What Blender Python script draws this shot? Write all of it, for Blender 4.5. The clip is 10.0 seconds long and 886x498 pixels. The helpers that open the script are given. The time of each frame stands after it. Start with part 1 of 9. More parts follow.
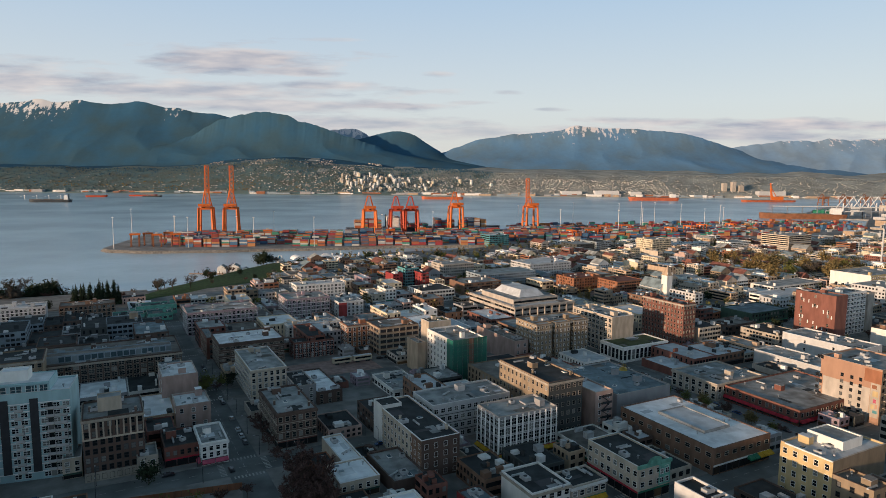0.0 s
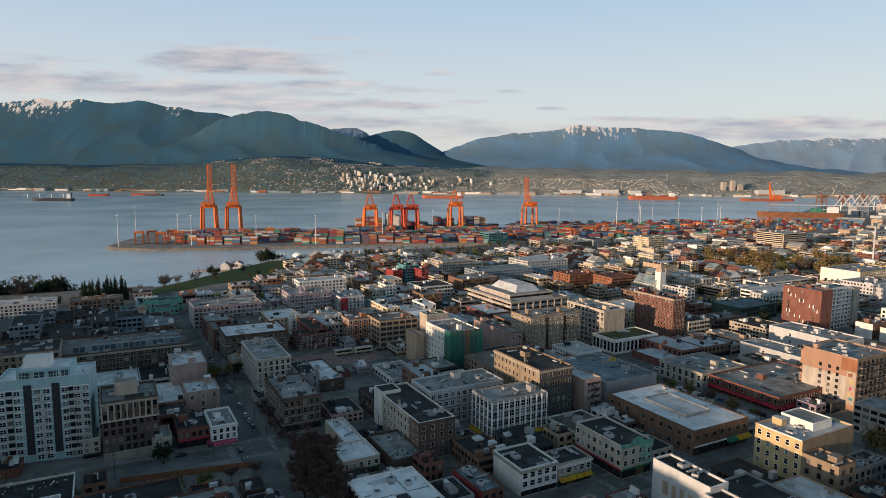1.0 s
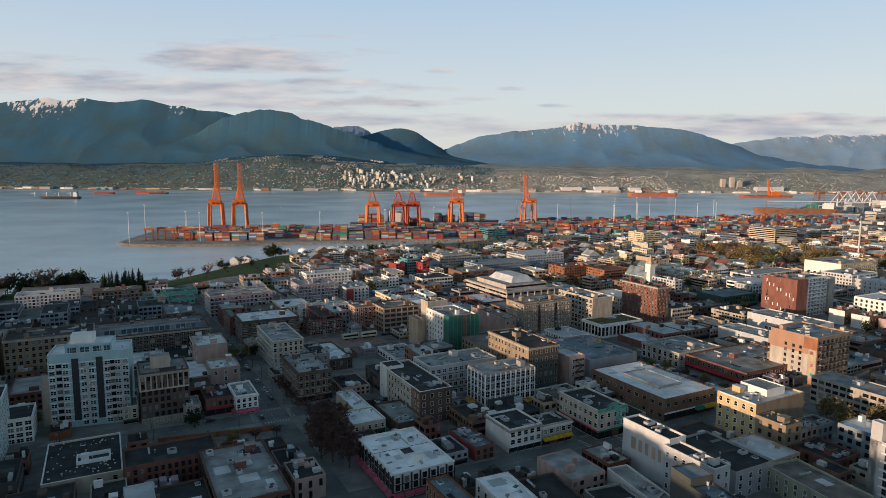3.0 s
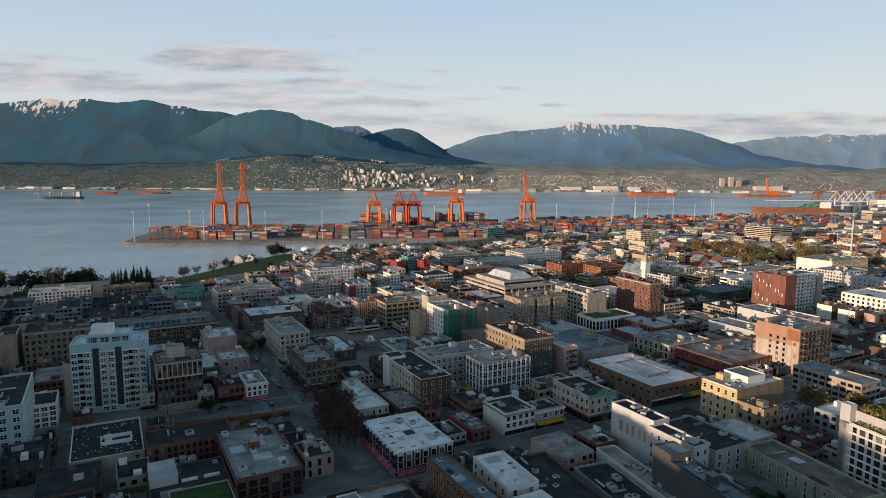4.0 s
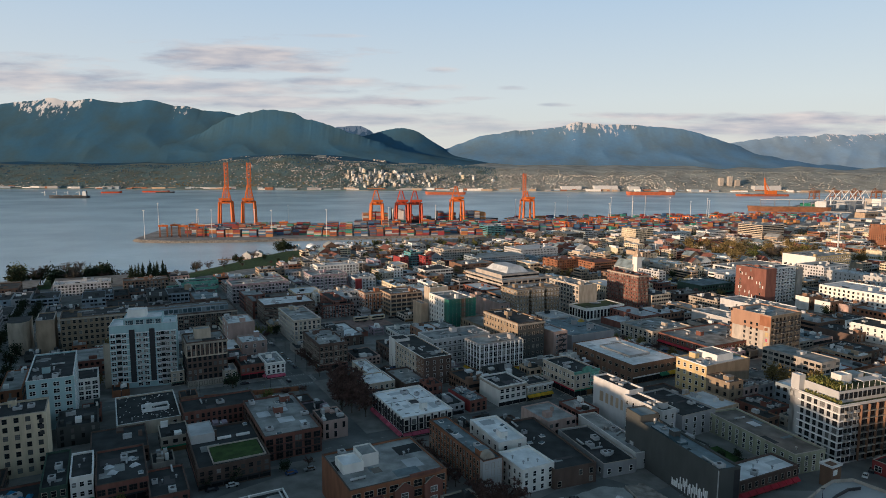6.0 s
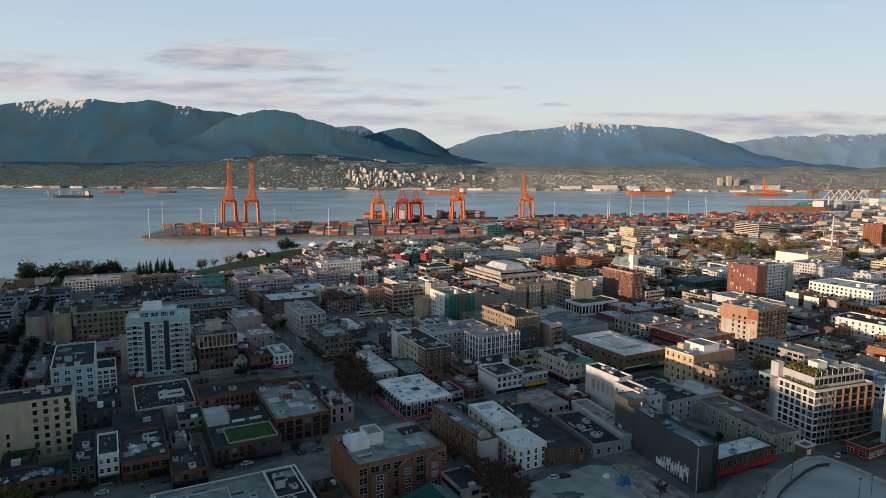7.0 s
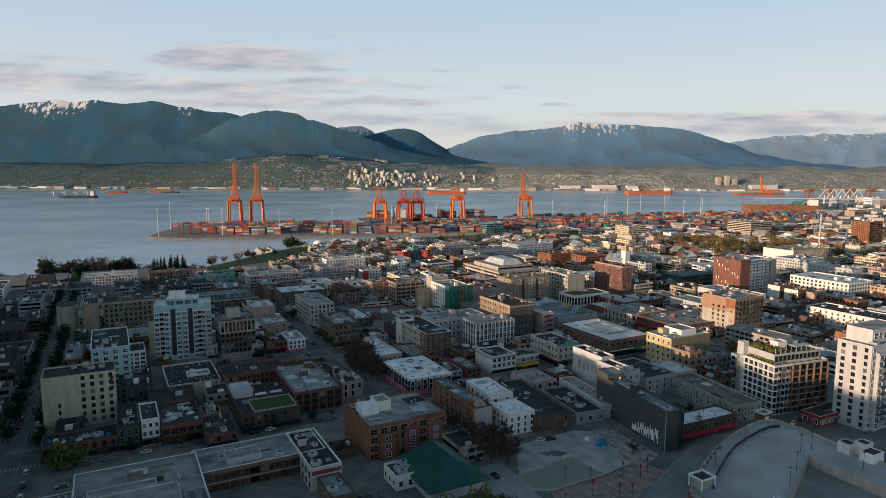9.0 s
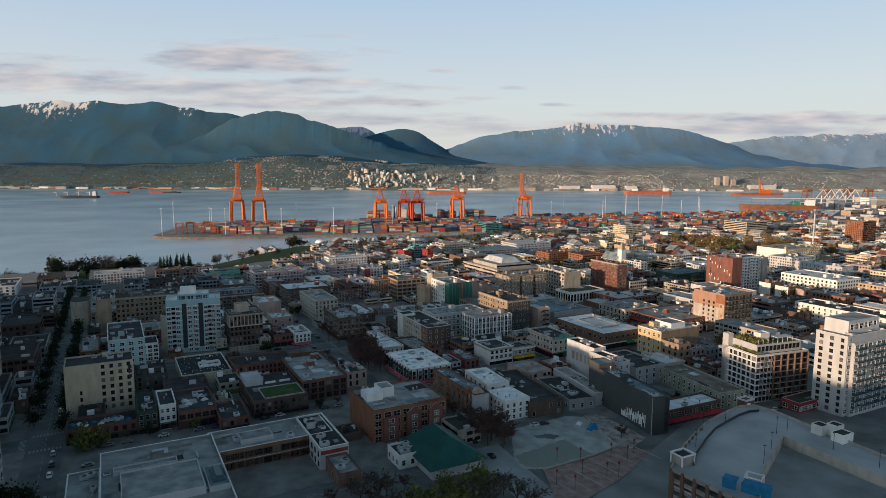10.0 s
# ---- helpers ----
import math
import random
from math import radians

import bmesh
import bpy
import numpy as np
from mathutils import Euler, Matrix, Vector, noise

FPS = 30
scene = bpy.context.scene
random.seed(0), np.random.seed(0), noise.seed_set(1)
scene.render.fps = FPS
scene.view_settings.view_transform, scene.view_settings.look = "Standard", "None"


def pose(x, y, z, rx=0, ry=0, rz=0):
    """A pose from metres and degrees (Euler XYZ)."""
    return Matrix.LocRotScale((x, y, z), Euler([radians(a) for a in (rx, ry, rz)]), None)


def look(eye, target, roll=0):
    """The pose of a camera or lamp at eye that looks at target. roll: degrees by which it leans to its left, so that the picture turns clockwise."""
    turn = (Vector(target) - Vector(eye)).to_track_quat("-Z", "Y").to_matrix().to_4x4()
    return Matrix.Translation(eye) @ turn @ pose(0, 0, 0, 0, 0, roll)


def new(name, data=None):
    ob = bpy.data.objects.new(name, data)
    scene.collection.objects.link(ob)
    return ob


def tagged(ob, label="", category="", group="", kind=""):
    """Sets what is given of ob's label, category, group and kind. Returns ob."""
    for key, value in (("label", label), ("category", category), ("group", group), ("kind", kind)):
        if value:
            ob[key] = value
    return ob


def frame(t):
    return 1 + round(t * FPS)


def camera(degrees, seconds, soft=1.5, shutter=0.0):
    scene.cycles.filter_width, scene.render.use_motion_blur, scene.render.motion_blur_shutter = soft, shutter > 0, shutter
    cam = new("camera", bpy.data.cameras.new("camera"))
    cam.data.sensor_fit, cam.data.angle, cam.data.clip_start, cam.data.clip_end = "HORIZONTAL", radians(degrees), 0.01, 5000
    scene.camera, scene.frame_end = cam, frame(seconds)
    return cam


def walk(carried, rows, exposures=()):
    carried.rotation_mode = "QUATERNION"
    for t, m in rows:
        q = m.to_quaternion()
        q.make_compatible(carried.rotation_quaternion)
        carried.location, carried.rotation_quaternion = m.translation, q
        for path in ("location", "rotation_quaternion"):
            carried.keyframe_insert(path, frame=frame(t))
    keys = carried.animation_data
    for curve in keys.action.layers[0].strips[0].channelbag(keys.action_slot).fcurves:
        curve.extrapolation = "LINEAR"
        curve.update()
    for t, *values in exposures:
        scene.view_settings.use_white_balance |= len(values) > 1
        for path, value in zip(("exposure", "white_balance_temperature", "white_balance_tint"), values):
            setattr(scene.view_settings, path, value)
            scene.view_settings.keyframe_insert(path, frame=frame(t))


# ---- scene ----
cam = camera(69.2, 10.0, soft=0.7)
PATH = [
    (0, (-2.524, -12.282, 110.71), (-2.519, -10.296, 110.469), 0.5),
    (0.5, (-1.559, -19.936, 110.669), (-1.554, -17.951, 110.426), 0.5),
    (1, (-0.823, -27.629, 110.619), (-0.82, -25.644, 110.375), 0.5),
    (1.5, (-0.255, -35.461, 110.565), (-0.253, -33.477, 110.319), 0.5),
    (2, (0.177, -43.464, 110.53), (0.177, -41.48, 110.282), 0.5),
    (2.5, (0.512, -51.603, 110.548), (0.511, -49.618, 110.298), 0.4),
    (4, (1.197, -76.298, 110.858), (1.193, -74.314, 110.606), 0.3),
    (4.5, (1.257, -84.536, 110.893), (1.252, -82.552, 110.641), 0.3),
    (5, (1.309, -92.777, 110.91), (1.304, -90.793, 110.658), 0.3),
    (5.5, (1.388, -101.072, 110.942), (1.382, -99.088, 110.689), 0.3),
    (7, (1.637, -125.859, 111.068), (1.628, -123.875, 110.814), 0.3),
    (7.5, (1.802, -133.948, 111.069), (1.793, -131.964, 110.814), 0.3),
    (8, (1.903, -141.917, 111.125), (1.894, -139.933, 110.871), 0.3),
    (8.5, (1.995, -149.954, 111.207), (1.984, -147.97, 110.952), 0.2),
    (9, (2.049, -158.079, 111.272), (2.038, -156.095, 111.018), 0.2),
    (9.5, (2.109, -166.26, 111.32), (2.098, -164.276, 111.066), 0.2),
    (10, (2.163, -174.438, 111.354), (2.152, -172.455, 111.101), 0.2),
]
walk(cam, [(t, look(eye, target, roll)) for t, eye, target, roll in PATH])
# ---- sky and sun ----
SUN_AZ, SUN_EL = 215.5, 6.2
world = bpy.data.worlds.new("world")
scene.world = world
world.use_nodes = True
wt = world.node_tree
wt.nodes.clear()


def wn(kind, **values):
    n = wt.nodes.new(kind)
    for key, value in values.items():
        n.inputs[int(key[1:])].default_value = value
    return n


def wmath(op, a, b=None, c=None, clamp=False):
    n = wt.nodes.new("ShaderNodeMath")
    n.operation, n.use_clamp = op, clamp
    for i, s in enumerate((a, b, c)):
        if s is None:
            continue
        if isinstance(s, (int, float)):
            n.inputs[i].default_value = s
        else:
            wt.links.new(s, n.inputs[i])
    return n.outputs[0]


sky = wt.nodes.new("ShaderNodeTexSky")
sky.sky_type, sky.sun_disc = "NISHITA", False
sky.sun_elevation, sky.sun_rotation = radians(SUN_EL), radians(90 - SUN_AZ)
sky.air_density, sky.dust_density, sky.ozone_density, sky.altitude = 1.0, 1.2, 1.6, 100
wco = wt.nodes.new("ShaderNodeTexCoord")
wsep = wt.nodes.new("ShaderNodeSeparateXYZ")
wt.links.new(wco.outputs["Generated"], wsep.inputs[0])
ahead = wmath("MAXIMUM", wmath("ABSOLUTE", wsep.outputs[1]), 0.08)
px, pz = wmath("DIVIDE", wsep.outputs[0], ahead), wmath("DIVIDE", wsep.outputs[2], ahead)
wcomb = wt.nodes.new("ShaderNodeCombineXYZ")
wt.links.new(wmath("MULTIPLY", px, 5.0), wcomb.inputs[0])
wt.links.new(wmath("MULTIPLY", pz, 30.0), wcomb.inputs[1])
wnoise = wt.nodes.new("ShaderNodeTexNoise")
wnoise.inputs["Scale"].default_value, wnoise.inputs["Detail"].default_value = 1.3, 9
wnoise.inputs["Roughness"].default_value = 0.62
wt.links.new(wcomb.outputs[0], wnoise.inputs["Vector"])
wnoise2 = wt.nodes.new("ShaderNodeTexNoise")
wnoise2.inputs["Scale"].default_value, wnoise2.inputs["Detail"].default_value = 2.1, 6
wt.links.new(wcomb.outputs[0], wnoise2.inputs["Vector"])
puff = wmath("MULTIPLY", wmath("SUBTRACT", wnoise.outputs["Fac"], 0.5), 4.2)


def cloud(cx, cz, rx, rz, strength):
    """A flat cloud bank round a direction: how dense it is there."""
    dx = wmath("DIVIDE", wmath("SUBTRACT", px, cx), rx)
    dz = wmath("DIVIDE", wmath("SUBTRACT", pz, cz), rz)
    r = wmath("SQRT", wmath("ADD", wmath("MULTIPLY", dx, dx), wmath("MULTIPLY", dz, dz)))
    return wmath("MULTIPLY", wmath("MULTIPLY_ADD", wmath("SUBTRACT", 1.0, r), 1.6, puff, clamp=True), strength)


CLOUDS = ((-0.30, 0.163, 0.17, 0.030, 1.0), (-0.24, 0.150, 0.10, 0.012, 0.9), (-0.40, 0.118, 0.42, 0.018, 0.85), (-0.20, 0.127, 0.12, 0.010, 0.8), (-0.08, 0.098, 0.09, 0.007, 0.9), (-0.28, 0.098, 0.30, 0.014, 0.8),
          (-0.005, 0.146, 0.04, 0.007, 0.7), (0.16, 0.095, 0.035, 0.004, 0.6), (0.10, 0.120, 0.03, 0.004, 0.5), (0.36, 0.078, 0.14, 0.010, 0.9), (0.55, 0.073, 0.26, 0.013, 1.0), (0.42, 0.060, 0.42, 0.015, 0.9),
          (-0.65, 0.135, 0.20, 0.030, 0.9), (0.04, 0.104, 0.05, 0.004, 0.5), (0.60, 0.050, 0.3, 0.012, 0.6),
          (-0.12, 0.072, 0.22, 0.014, 0.75), (-0.16, 0.195, 0.07, 0.004, 0.4), (0.05, 0.060, 0.16, 0.014, 0.6))
cover = None
for row in CLOUDS:
    c = cloud(*row)
    cover = c if cover is None else wmath("MAXIMUM", cover, c)
# the haze-bright evening sky low down, paling from blue to a warm horizon; the clear sky above it
low = wt.nodes.new("ShaderNodeValToRGB")
for k, (at, col) in enumerate(((0.0, (0.72, 0.70, 0.67)), (0.10, (0.67, 0.725, 0.77)), (0.24, (0.48, 0.62, 0.79)), (0.55, (0.22, 0.42, 0.68)))):
    el = low.color_ramp.elements[k] if k < 2 else low.color_ramp.elements.new(at)
    el.position, el.color = at, (*col, 1)
wt.links.new(wsep.outputs[2], low.inputs[0])
lowup = wt.nodes.new("ShaderNodeVectorMath")
lowup.operation, lowup.inputs[3].default_value = "SCALE", 10.0
wt.links.new(low.outputs[0], lowup.inputs[0])
lowband = wmath("SUBTRACT", 1.0, wmath("DIVIDE", wmath("SUBTRACT", wsep.outputs[2], 0.25), 0.4, clamp=True), clamp=True)
above = wt.nodes.new("ShaderNodeMixRGB")
above.blend_type, above.inputs[0].default_value = "MULTIPLY", 1.0
above.inputs[2].default_value = (1.36, 1.44, 1.25, 1)
wt.links.new(sky.outputs[0], above.inputs[1])
wash = wt.nodes.new("ShaderNodeMixRGB")
wt.links.new(wmath("MULTIPLY", lowband, 0.85), wash.inputs[0])
wt.links.new(above.outputs[0], wash.inputs[1])
wt.links.new(lowup.outputs[0], wash.inputs[2])
shade_mix = wt.nodes.new("ShaderNodeMixRGB")
shade_mix.inputs[1].default_value, shade_mix.inputs[2].default_value = (3.5, 3.85, 4.7, 1), (7.2, 6.6, 6.4, 1)
wt.links.new(wmath("MULTIPLY_ADD", wnoise2.outputs["Fac"], 2.6, -0.85, clamp=True), shade_mix.inputs[0])
cmix = wt.nodes.new("ShaderNodeMixRGB")
wt.links.new(shade_mix.outputs[0], cmix.inputs[2])
wt.links.new(cover, cmix.inputs[0])
wt.links.new(wash.outputs[0], cmix.inputs[1])
wbg = wt.nodes.new("ShaderNodeBackground")
wbg.inputs[1].default_value = 0.105
wout = wt.nodes.new("ShaderNodeOutputWorld")
wt.links.new(cmix.outputs[0], wbg.inputs[0])
wt.links.new(wbg.outputs[0], wout.inputs[0])

sun_data = bpy.data.lights.new("sun", "SUN")
sun_data.energy, sun_data.angle, sun_data.color = 5.0, radians(0.6), (1.0, 0.70, 0.465)
sun = new("sun", sun_data)
sun_dir = Vector((math.cos(radians(SUN_AZ)) * math.cos(radians(SUN_EL)), math.sin(radians(SUN_AZ)) * math.cos(radians(SUN_EL)), math.sin(radians(SUN_EL))))
sun.matrix_world = look(sun_dir * 900, (0, 0, 0))

# ---- materials ----
MATS = {}


def material(name, col, rough=0.85, vary=0.25, scale=0.6, fine=6.0, metal=0.0, bump=0.0, island=False, stretch=(1, 1, 1), second=None, spec=0.3, each=0.12):
    """A surface with stains and grain at two scales and a small change from object to object."""
    m = bpy.data.materials.new(name)
    m.use_nodes = True
    nt = m.node_tree
    b = nt.nodes["Principled BSDF"]
    b.inputs["Roughness"].default_value, b.inputs["Metallic"].default_value = rough, metal
    b.inputs["Specular IOR Level"].default_value = spec
    co = nt.nodes.new("ShaderNodeNewGeometry")
    mp = nt.nodes.new("ShaderNodeMapping")
    mp.inputs["Scale"].default_value = stretch
    nt.links.new(co.outputs["Position"], mp.inputs[0])
    n1, n2 = nt.nodes.new("ShaderNodeTexNoise"), nt.nodes.new("ShaderNodeTexNoise")
    n1.inputs["Scale"].default_value, n1.inputs["Detail"].default_value = scale, 5
    n2.inputs["Scale"].default_value, n2.inputs["Detail"].default_value = fine, 3
    for n in (n1, n2):
        nt.links.new(mp.outputs[0], n.inputs["Vector"])
    ramp = nt.nodes.new("ShaderNodeValToRGB")
    c2 = second or tuple(c * (1 - vary) for c in col)
    hi = tuple(min(1, c * (1 + vary * 0.5)) for c in col)
    ramp.color_ramp.elements[0].position, ramp.color_ramp.elements[0].color = 0.34, (*c2, 1)
    ramp.color_ramp.elements[1].position, ramp.color_ramp.elements[1].color = 0.66, (*hi, 1)
    nt.links.new(n1.outputs["Fac"], ramp.inputs[0])
    hsv = nt.nodes.new("ShaderNodeHueSaturation")
    info = nt.nodes.new("ShaderNodeObjectInfo")
    rnd = co.outputs["Random Per Island"] if island else info.outputs["Random"]
    val = nt.nodes.new("ShaderNodeMath")
    val.operation = "MULTIPLY_ADD"
    val.inputs[1].default_value, val.inputs[2].default_value = each * 2, 1 - each
    nt.links.new(rnd, val.inputs[0])
    val2 = nt.nodes.new("ShaderNodeMath")
    val2.operation = "MULTIPLY_ADD"
    val2.inputs[1].default_value = vary * 0.6
    nt.links.new(n2.outputs["Fac"], val2.inputs[0])
    off = nt.nodes.new("ShaderNodeMath")
    off.operation, off.inputs[1].default_value = "SUBTRACT", vary * 0.3
    nt.links.new(val.outputs[0], off.inputs[0])
    nt.links.new(off.outputs[0], val2.inputs[2])
    nt.links.new(val2.outputs[0], hsv.inputs["Value"])
    nt.links.new(ramp.outputs[0], hsv.inputs["Color"])
    nt.links.new(hsv.outputs[0], b.inputs["Base Color"])
    if bump:
        bp = nt.nodes.new("ShaderNodeBump")
        bp.inputs["Strength"].default_value, bp.inputs["Distance"].default_value = bump, 0.1
        nt.links.new(n2.outputs["Fac"], bp.inputs["Height"])
        nt.links.new(bp.outputs[0], b.inputs["Normal"])
    MATS[name] = m
    return m


WALLS = dict(white=(0.80, 0.78, 0.74), white_grey=(0.53, 0.535, 0.54), cream=(0.53, 0.45, 0.36), creamyel=(0.54, 0.41, 0.22), tan=(0.47, 0.35, 0.25),
             brickred=(0.21, 0.09, 0.07), brickdark=(0.125, 0.085, 0.07), brickbrown=(0.22, 0.13, 0.09), brickyel=(0.26, 0.20, 0.14),
             brickorange=(0.29, 0.125, 0.07), pink=(0.46, 0.33, 0.29), purple=(0.32, 0.25, 0.29), grey=(0.33, 0.33, 0.34), concrete=(0.45, 0.40, 0.35),
             stone=(0.42, 0.37, 0.31), orange=(0.44, 0.265, 0.185), tealwhite=(0.37, 0.54, 0.57), darkgreen=(0.05, 0.09, 0.07), darkgrey=(0.075, 0.08, 0.078),
             greenish=(0.33, 0.34, 0.25), bluegrey=(0.27, 0.33, 0.38), red=(0.30, 0.05, 0.05), teal=(0.10, 0.30, 0.33), beige=(0.66, 0.56, 0.41))
for key, col in WALLS.items():
    material(key, col, 0.9, 0.10 if "white" in key or key in ("orange", "darkgrey", "grey") else 0.22, 0.35, 5.0, stretch=(1, 1, 0.35))
ROOFS = dict(roof_grey=(0.32, 0.335, 0.335), roof_dark=(0.043, 0.049, 0.052), roof_white=(0.84, 0.86, 0.88), roof_white2=(0.56, 0.59, 0.62), roof_blue=(0.20, 0.26, 0.29),
             roof_green=(0.09, 0.11, 0.05), roof_tan=(0.22, 0.20, 0.18), roof_red=(0.22, 0.09, 0.07))
for key, col in ROOFS.items():
    material(key, col, 0.95, 0.22 if "white" in key else 0.4, 0.18, 2.5, bump=0.2)
material("lawn", (0.045, 0.092, 0.024), 1, 0.4, 0.3, 4.0, bump=0.6)
material("trim_white", (0.80, 0.80, 0.79), 0.7, 0.12)
material("trim_dark", (0.04, 0.04, 0.045), 0.6, 0.15)
material("trim_copper", (0.16, 0.42, 0.33), 0.7, 0.25)
material("steel", (0.42, 0.43, 0.44), 0.45, 0.2, metal=0.7)
material("unit_metal", (0.45, 0.46, 0.47), 0.55, 0.25)
material("awning_red", (0.45, 0.03, 0.05), 0.8, 0.2)
material("awning_pink", (0.50, 0.10, 0.16), 0.8, 0.2)
material("awning_yellow", (0.60, 0.36, 0.03), 0.8, 0.2)
material("awning_green", (0.03, 0.20, 0.12), 0.8, 0.2)
material("awning_blue", (0.02, 0.20, 0.38), 0.8, 0.2)
material("mesh_green", (0.015, 0.15, 0.115), 0.9, 0.55, 0.12, 3, stretch=(1, 1, 0.25), second=(0.05, 0.09, 0.07))
material("asphalt", (0.165, 0.175, 0.175), 0.92, 0.35, 0.08, 2.0, bump=0.2)
material("paving", (0.24, 0.235, 0.225), 0.95, 0.3, 0.15, 3.0, bump=0.2)
material("paving_brick", (0.33, 0.225, 0.20), 0.95, 0.3, 0.3, 3.0, bump=0.2)
material("deck_concrete", (0.42, 0.43, 0.44), 0.9, 0.22, 0.06, 1.5, bump=0.15)
material("gravel", (0.42, 0.425, 0.41), 1, 0.3, 0.16, 2.2, bump=0.5)
material("dirt", (0.42, 0.37, 0.335), 1, 0.5, 0.25, 2.5, bump=0.5)
material("lot_grass", (0.20, 0.225, 0.19), 1, 0.5, 0.22, 2.5, bump=0.5, second=(0.27, 0.27, 0.24))
material("rock", (0.24, 0.22, 0.195), 1, 0.5, 0.4, 2.0, bump=0.8)
material("quay", (0.28, 0.27, 0.26), 0.95, 0.35, 0.05, 0.8)
material("crane_orange", (0.62, 0.15, 0.03), 0.55, 0.2, each=0.05)
material("crane_red", (0.50, 0.07, 0.03), 0.55, 0.2, each=0.05)
material("mast_white", (0.72, 0.71, 0.69), 0.5, 0.1)
material("hull_dark", (0.05, 0.06, 0.07), 0.5, 0.25, 0.1, 1.0)
material("hull_red", (0.45, 0.07, 0.03), 0.6, 0.25, 0.1, 1.0)
material("hull_rust", (0.22, 0.095, 0.05), 0.7, 0.3, 0.1, 1.0)
material("hull_orange", (0.42, 0.12, 0.06), 0.6, 0.25, 0.1, 1.0)
material("bark", (0.10, 0.075, 0.055), 1, 0.3, 2.0, 8.0)
material("leaf_dark", (0.028, 0.045, 0.022), 0.9, 0.5, 0.6, 3.0, island=True, each=0.35)
material("leaf_fresh", (0.17, 0.175, 0.05), 0.9, 0.4, 0.6, 3.0, island=True, each=0.35)
material("leaf_gold", (0.22, 0.165, 0.07), 0.9, 0.4, 0.6, 3.0, island=True, each=0.35)
material("leaf_gilt", (0.55, 0.36, 0.08), 0.35, 0.2, 1.0, 5.0, metal=0.6)
material("twig_red", (0.13, 0.075, 0.065), 1, 0.4, 0.8, 3.0, island=True, each=0.35)
material("twig_grey", (0.115, 0.10, 0.085), 1, 0.4, 0.8, 3.0, island=True, each=0.35)
material("car_white", (0.75, 0.75, 0.75), 0.25, 0.05, spec=0.5)
material("car_dark", (0.03, 0.032, 0.04), 0.25, 0.1, spec=0.5)
material("car_blue", (0.05, 0.10, 0.22), 0.25, 0.1, spec=0.5)
material("car_silver", (0.40, 0.41, 0.43), 0.3, 0.1, metal=0.4, spec=0.5)
material("rubber", (0.02, 0.02, 0.02), 0.8, 0.2)
# Haze over the far town is put into these greyed house colours.
material("town_pale", (0.36, 0.35, 0.33), 0.9, 0.3, 0.02, 0.2, island=True, each=0.4)
material("town_roof", (0.22, 0.22, 0.22), 0.9, 0.3, 0.02, 0.2, island=True, each=0.4)
material("worn_asphalt", (0.31, 0.32, 0.32), 0.9, 0.3, 0.06, 2.0, bump=0.2)
material("paint_line", (0.40, 0.40, 0.38), 0.9, 0.3, 0.8, 5)
# Distance haze is put into both wood colours, palest towards the east.
material("hazed_hill_forest", (0.085, 0.147, 0.16), 1, 0.5, 0.014, 0.09, second=(0.12, 0.14, 0.125), island=True, each=0.12)
material("hazed_east_woods", (0.31, 0.325, 0.305), 1, 0.3, 0.010, 0.06)


def glass_material(name, dark, light, share):
    """Window glass: mostly dark and glossy, some with pale blinds behind, window by window."""
    m = material(name, dark, 0.18, 0.15, spec=0.35)
    nt = m.node_tree
    b = nt.nodes["Principled BSDF"]
    info = nt.nodes.new("ShaderNodeObjectInfo")
    geo = nt.nodes.new("ShaderNodeNewGeometry")
    add = nt.nodes.new("ShaderNodeMath")
    add.operation = "ADD"
    nt.links.new(info.outputs["Random"], add.inputs[0])
    nt.links.new(geo.outputs["Random Per Island"], add.inputs[1])
    fr = nt.nodes.new("ShaderNodeMath")
    fr.operation = "FRACT"
    nt.links.new(add.outputs[0], fr.inputs[0])
    ramp = nt.nodes.new("ShaderNodeValToRGB")
    ramp.color_ramp.interpolation = "LINEAR"
    ramp.color_ramp.elements[0].position, ramp.color_ramp.elements[0].color = 1 - share, (*dark, 1)
    ramp.color_ramp.elements[1].position, ramp.color_ramp.elements[1].color = 1.0, (*light, 1)
    nt.links.new(fr.outputs[0], ramp.inputs[0])
    nt.links.new(ramp.outputs[0], b.inputs["Base Color"])
    return m


glass_material("glass", (0.012, 0.015, 0.018), (0.26, 0.26, 0.25), 0.25)
glass_material("glass_blue", (0.06, 0.10, 0.12), (0.30, 0.36, 0.38), 0.4)
glass_material("shop_glass", (0.018, 0.02, 0.022), (0.20, 0.12, 0.06), 0.3)

# water: pale blue base with the sky's reflection put into it, glossy, with small waves
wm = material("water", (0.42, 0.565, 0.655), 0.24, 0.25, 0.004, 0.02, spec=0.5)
wnt = wm.node_tree
wav = wnt.nodes.new("ShaderNodeTexNoise")
wav.inputs["Scale"].default_value, wav.inputs["Detail"].default_value = 0.25, 6
geo = wnt.nodes.new("ShaderNodeNewGeometry")
wmp = wnt.nodes.new("ShaderNodeMapping")
wmp.inputs["Scale"].default_value = (0.35, 1.0, 1.0)
wnt.links.new(geo.outputs["Position"], wmp.inputs[0])
wnt.links.new(wmp.outputs[0], wav.inputs["Vector"])
wbp = wnt.nodes.new("ShaderNodeBump")
wbp.inputs["Strength"].default_value, wbp.inputs["Distance"].default_value = 0.30, 1.0
wnt.links.new(wav.outputs["Fac"], wbp.inputs["Height"])
wnt.links.new(wbp.outputs[0], wnt.nodes["Principled BSDF"].inputs["Normal"])

wnt.nodes["Principled BSDF"].inputs["IOR"].default_value = 1.33

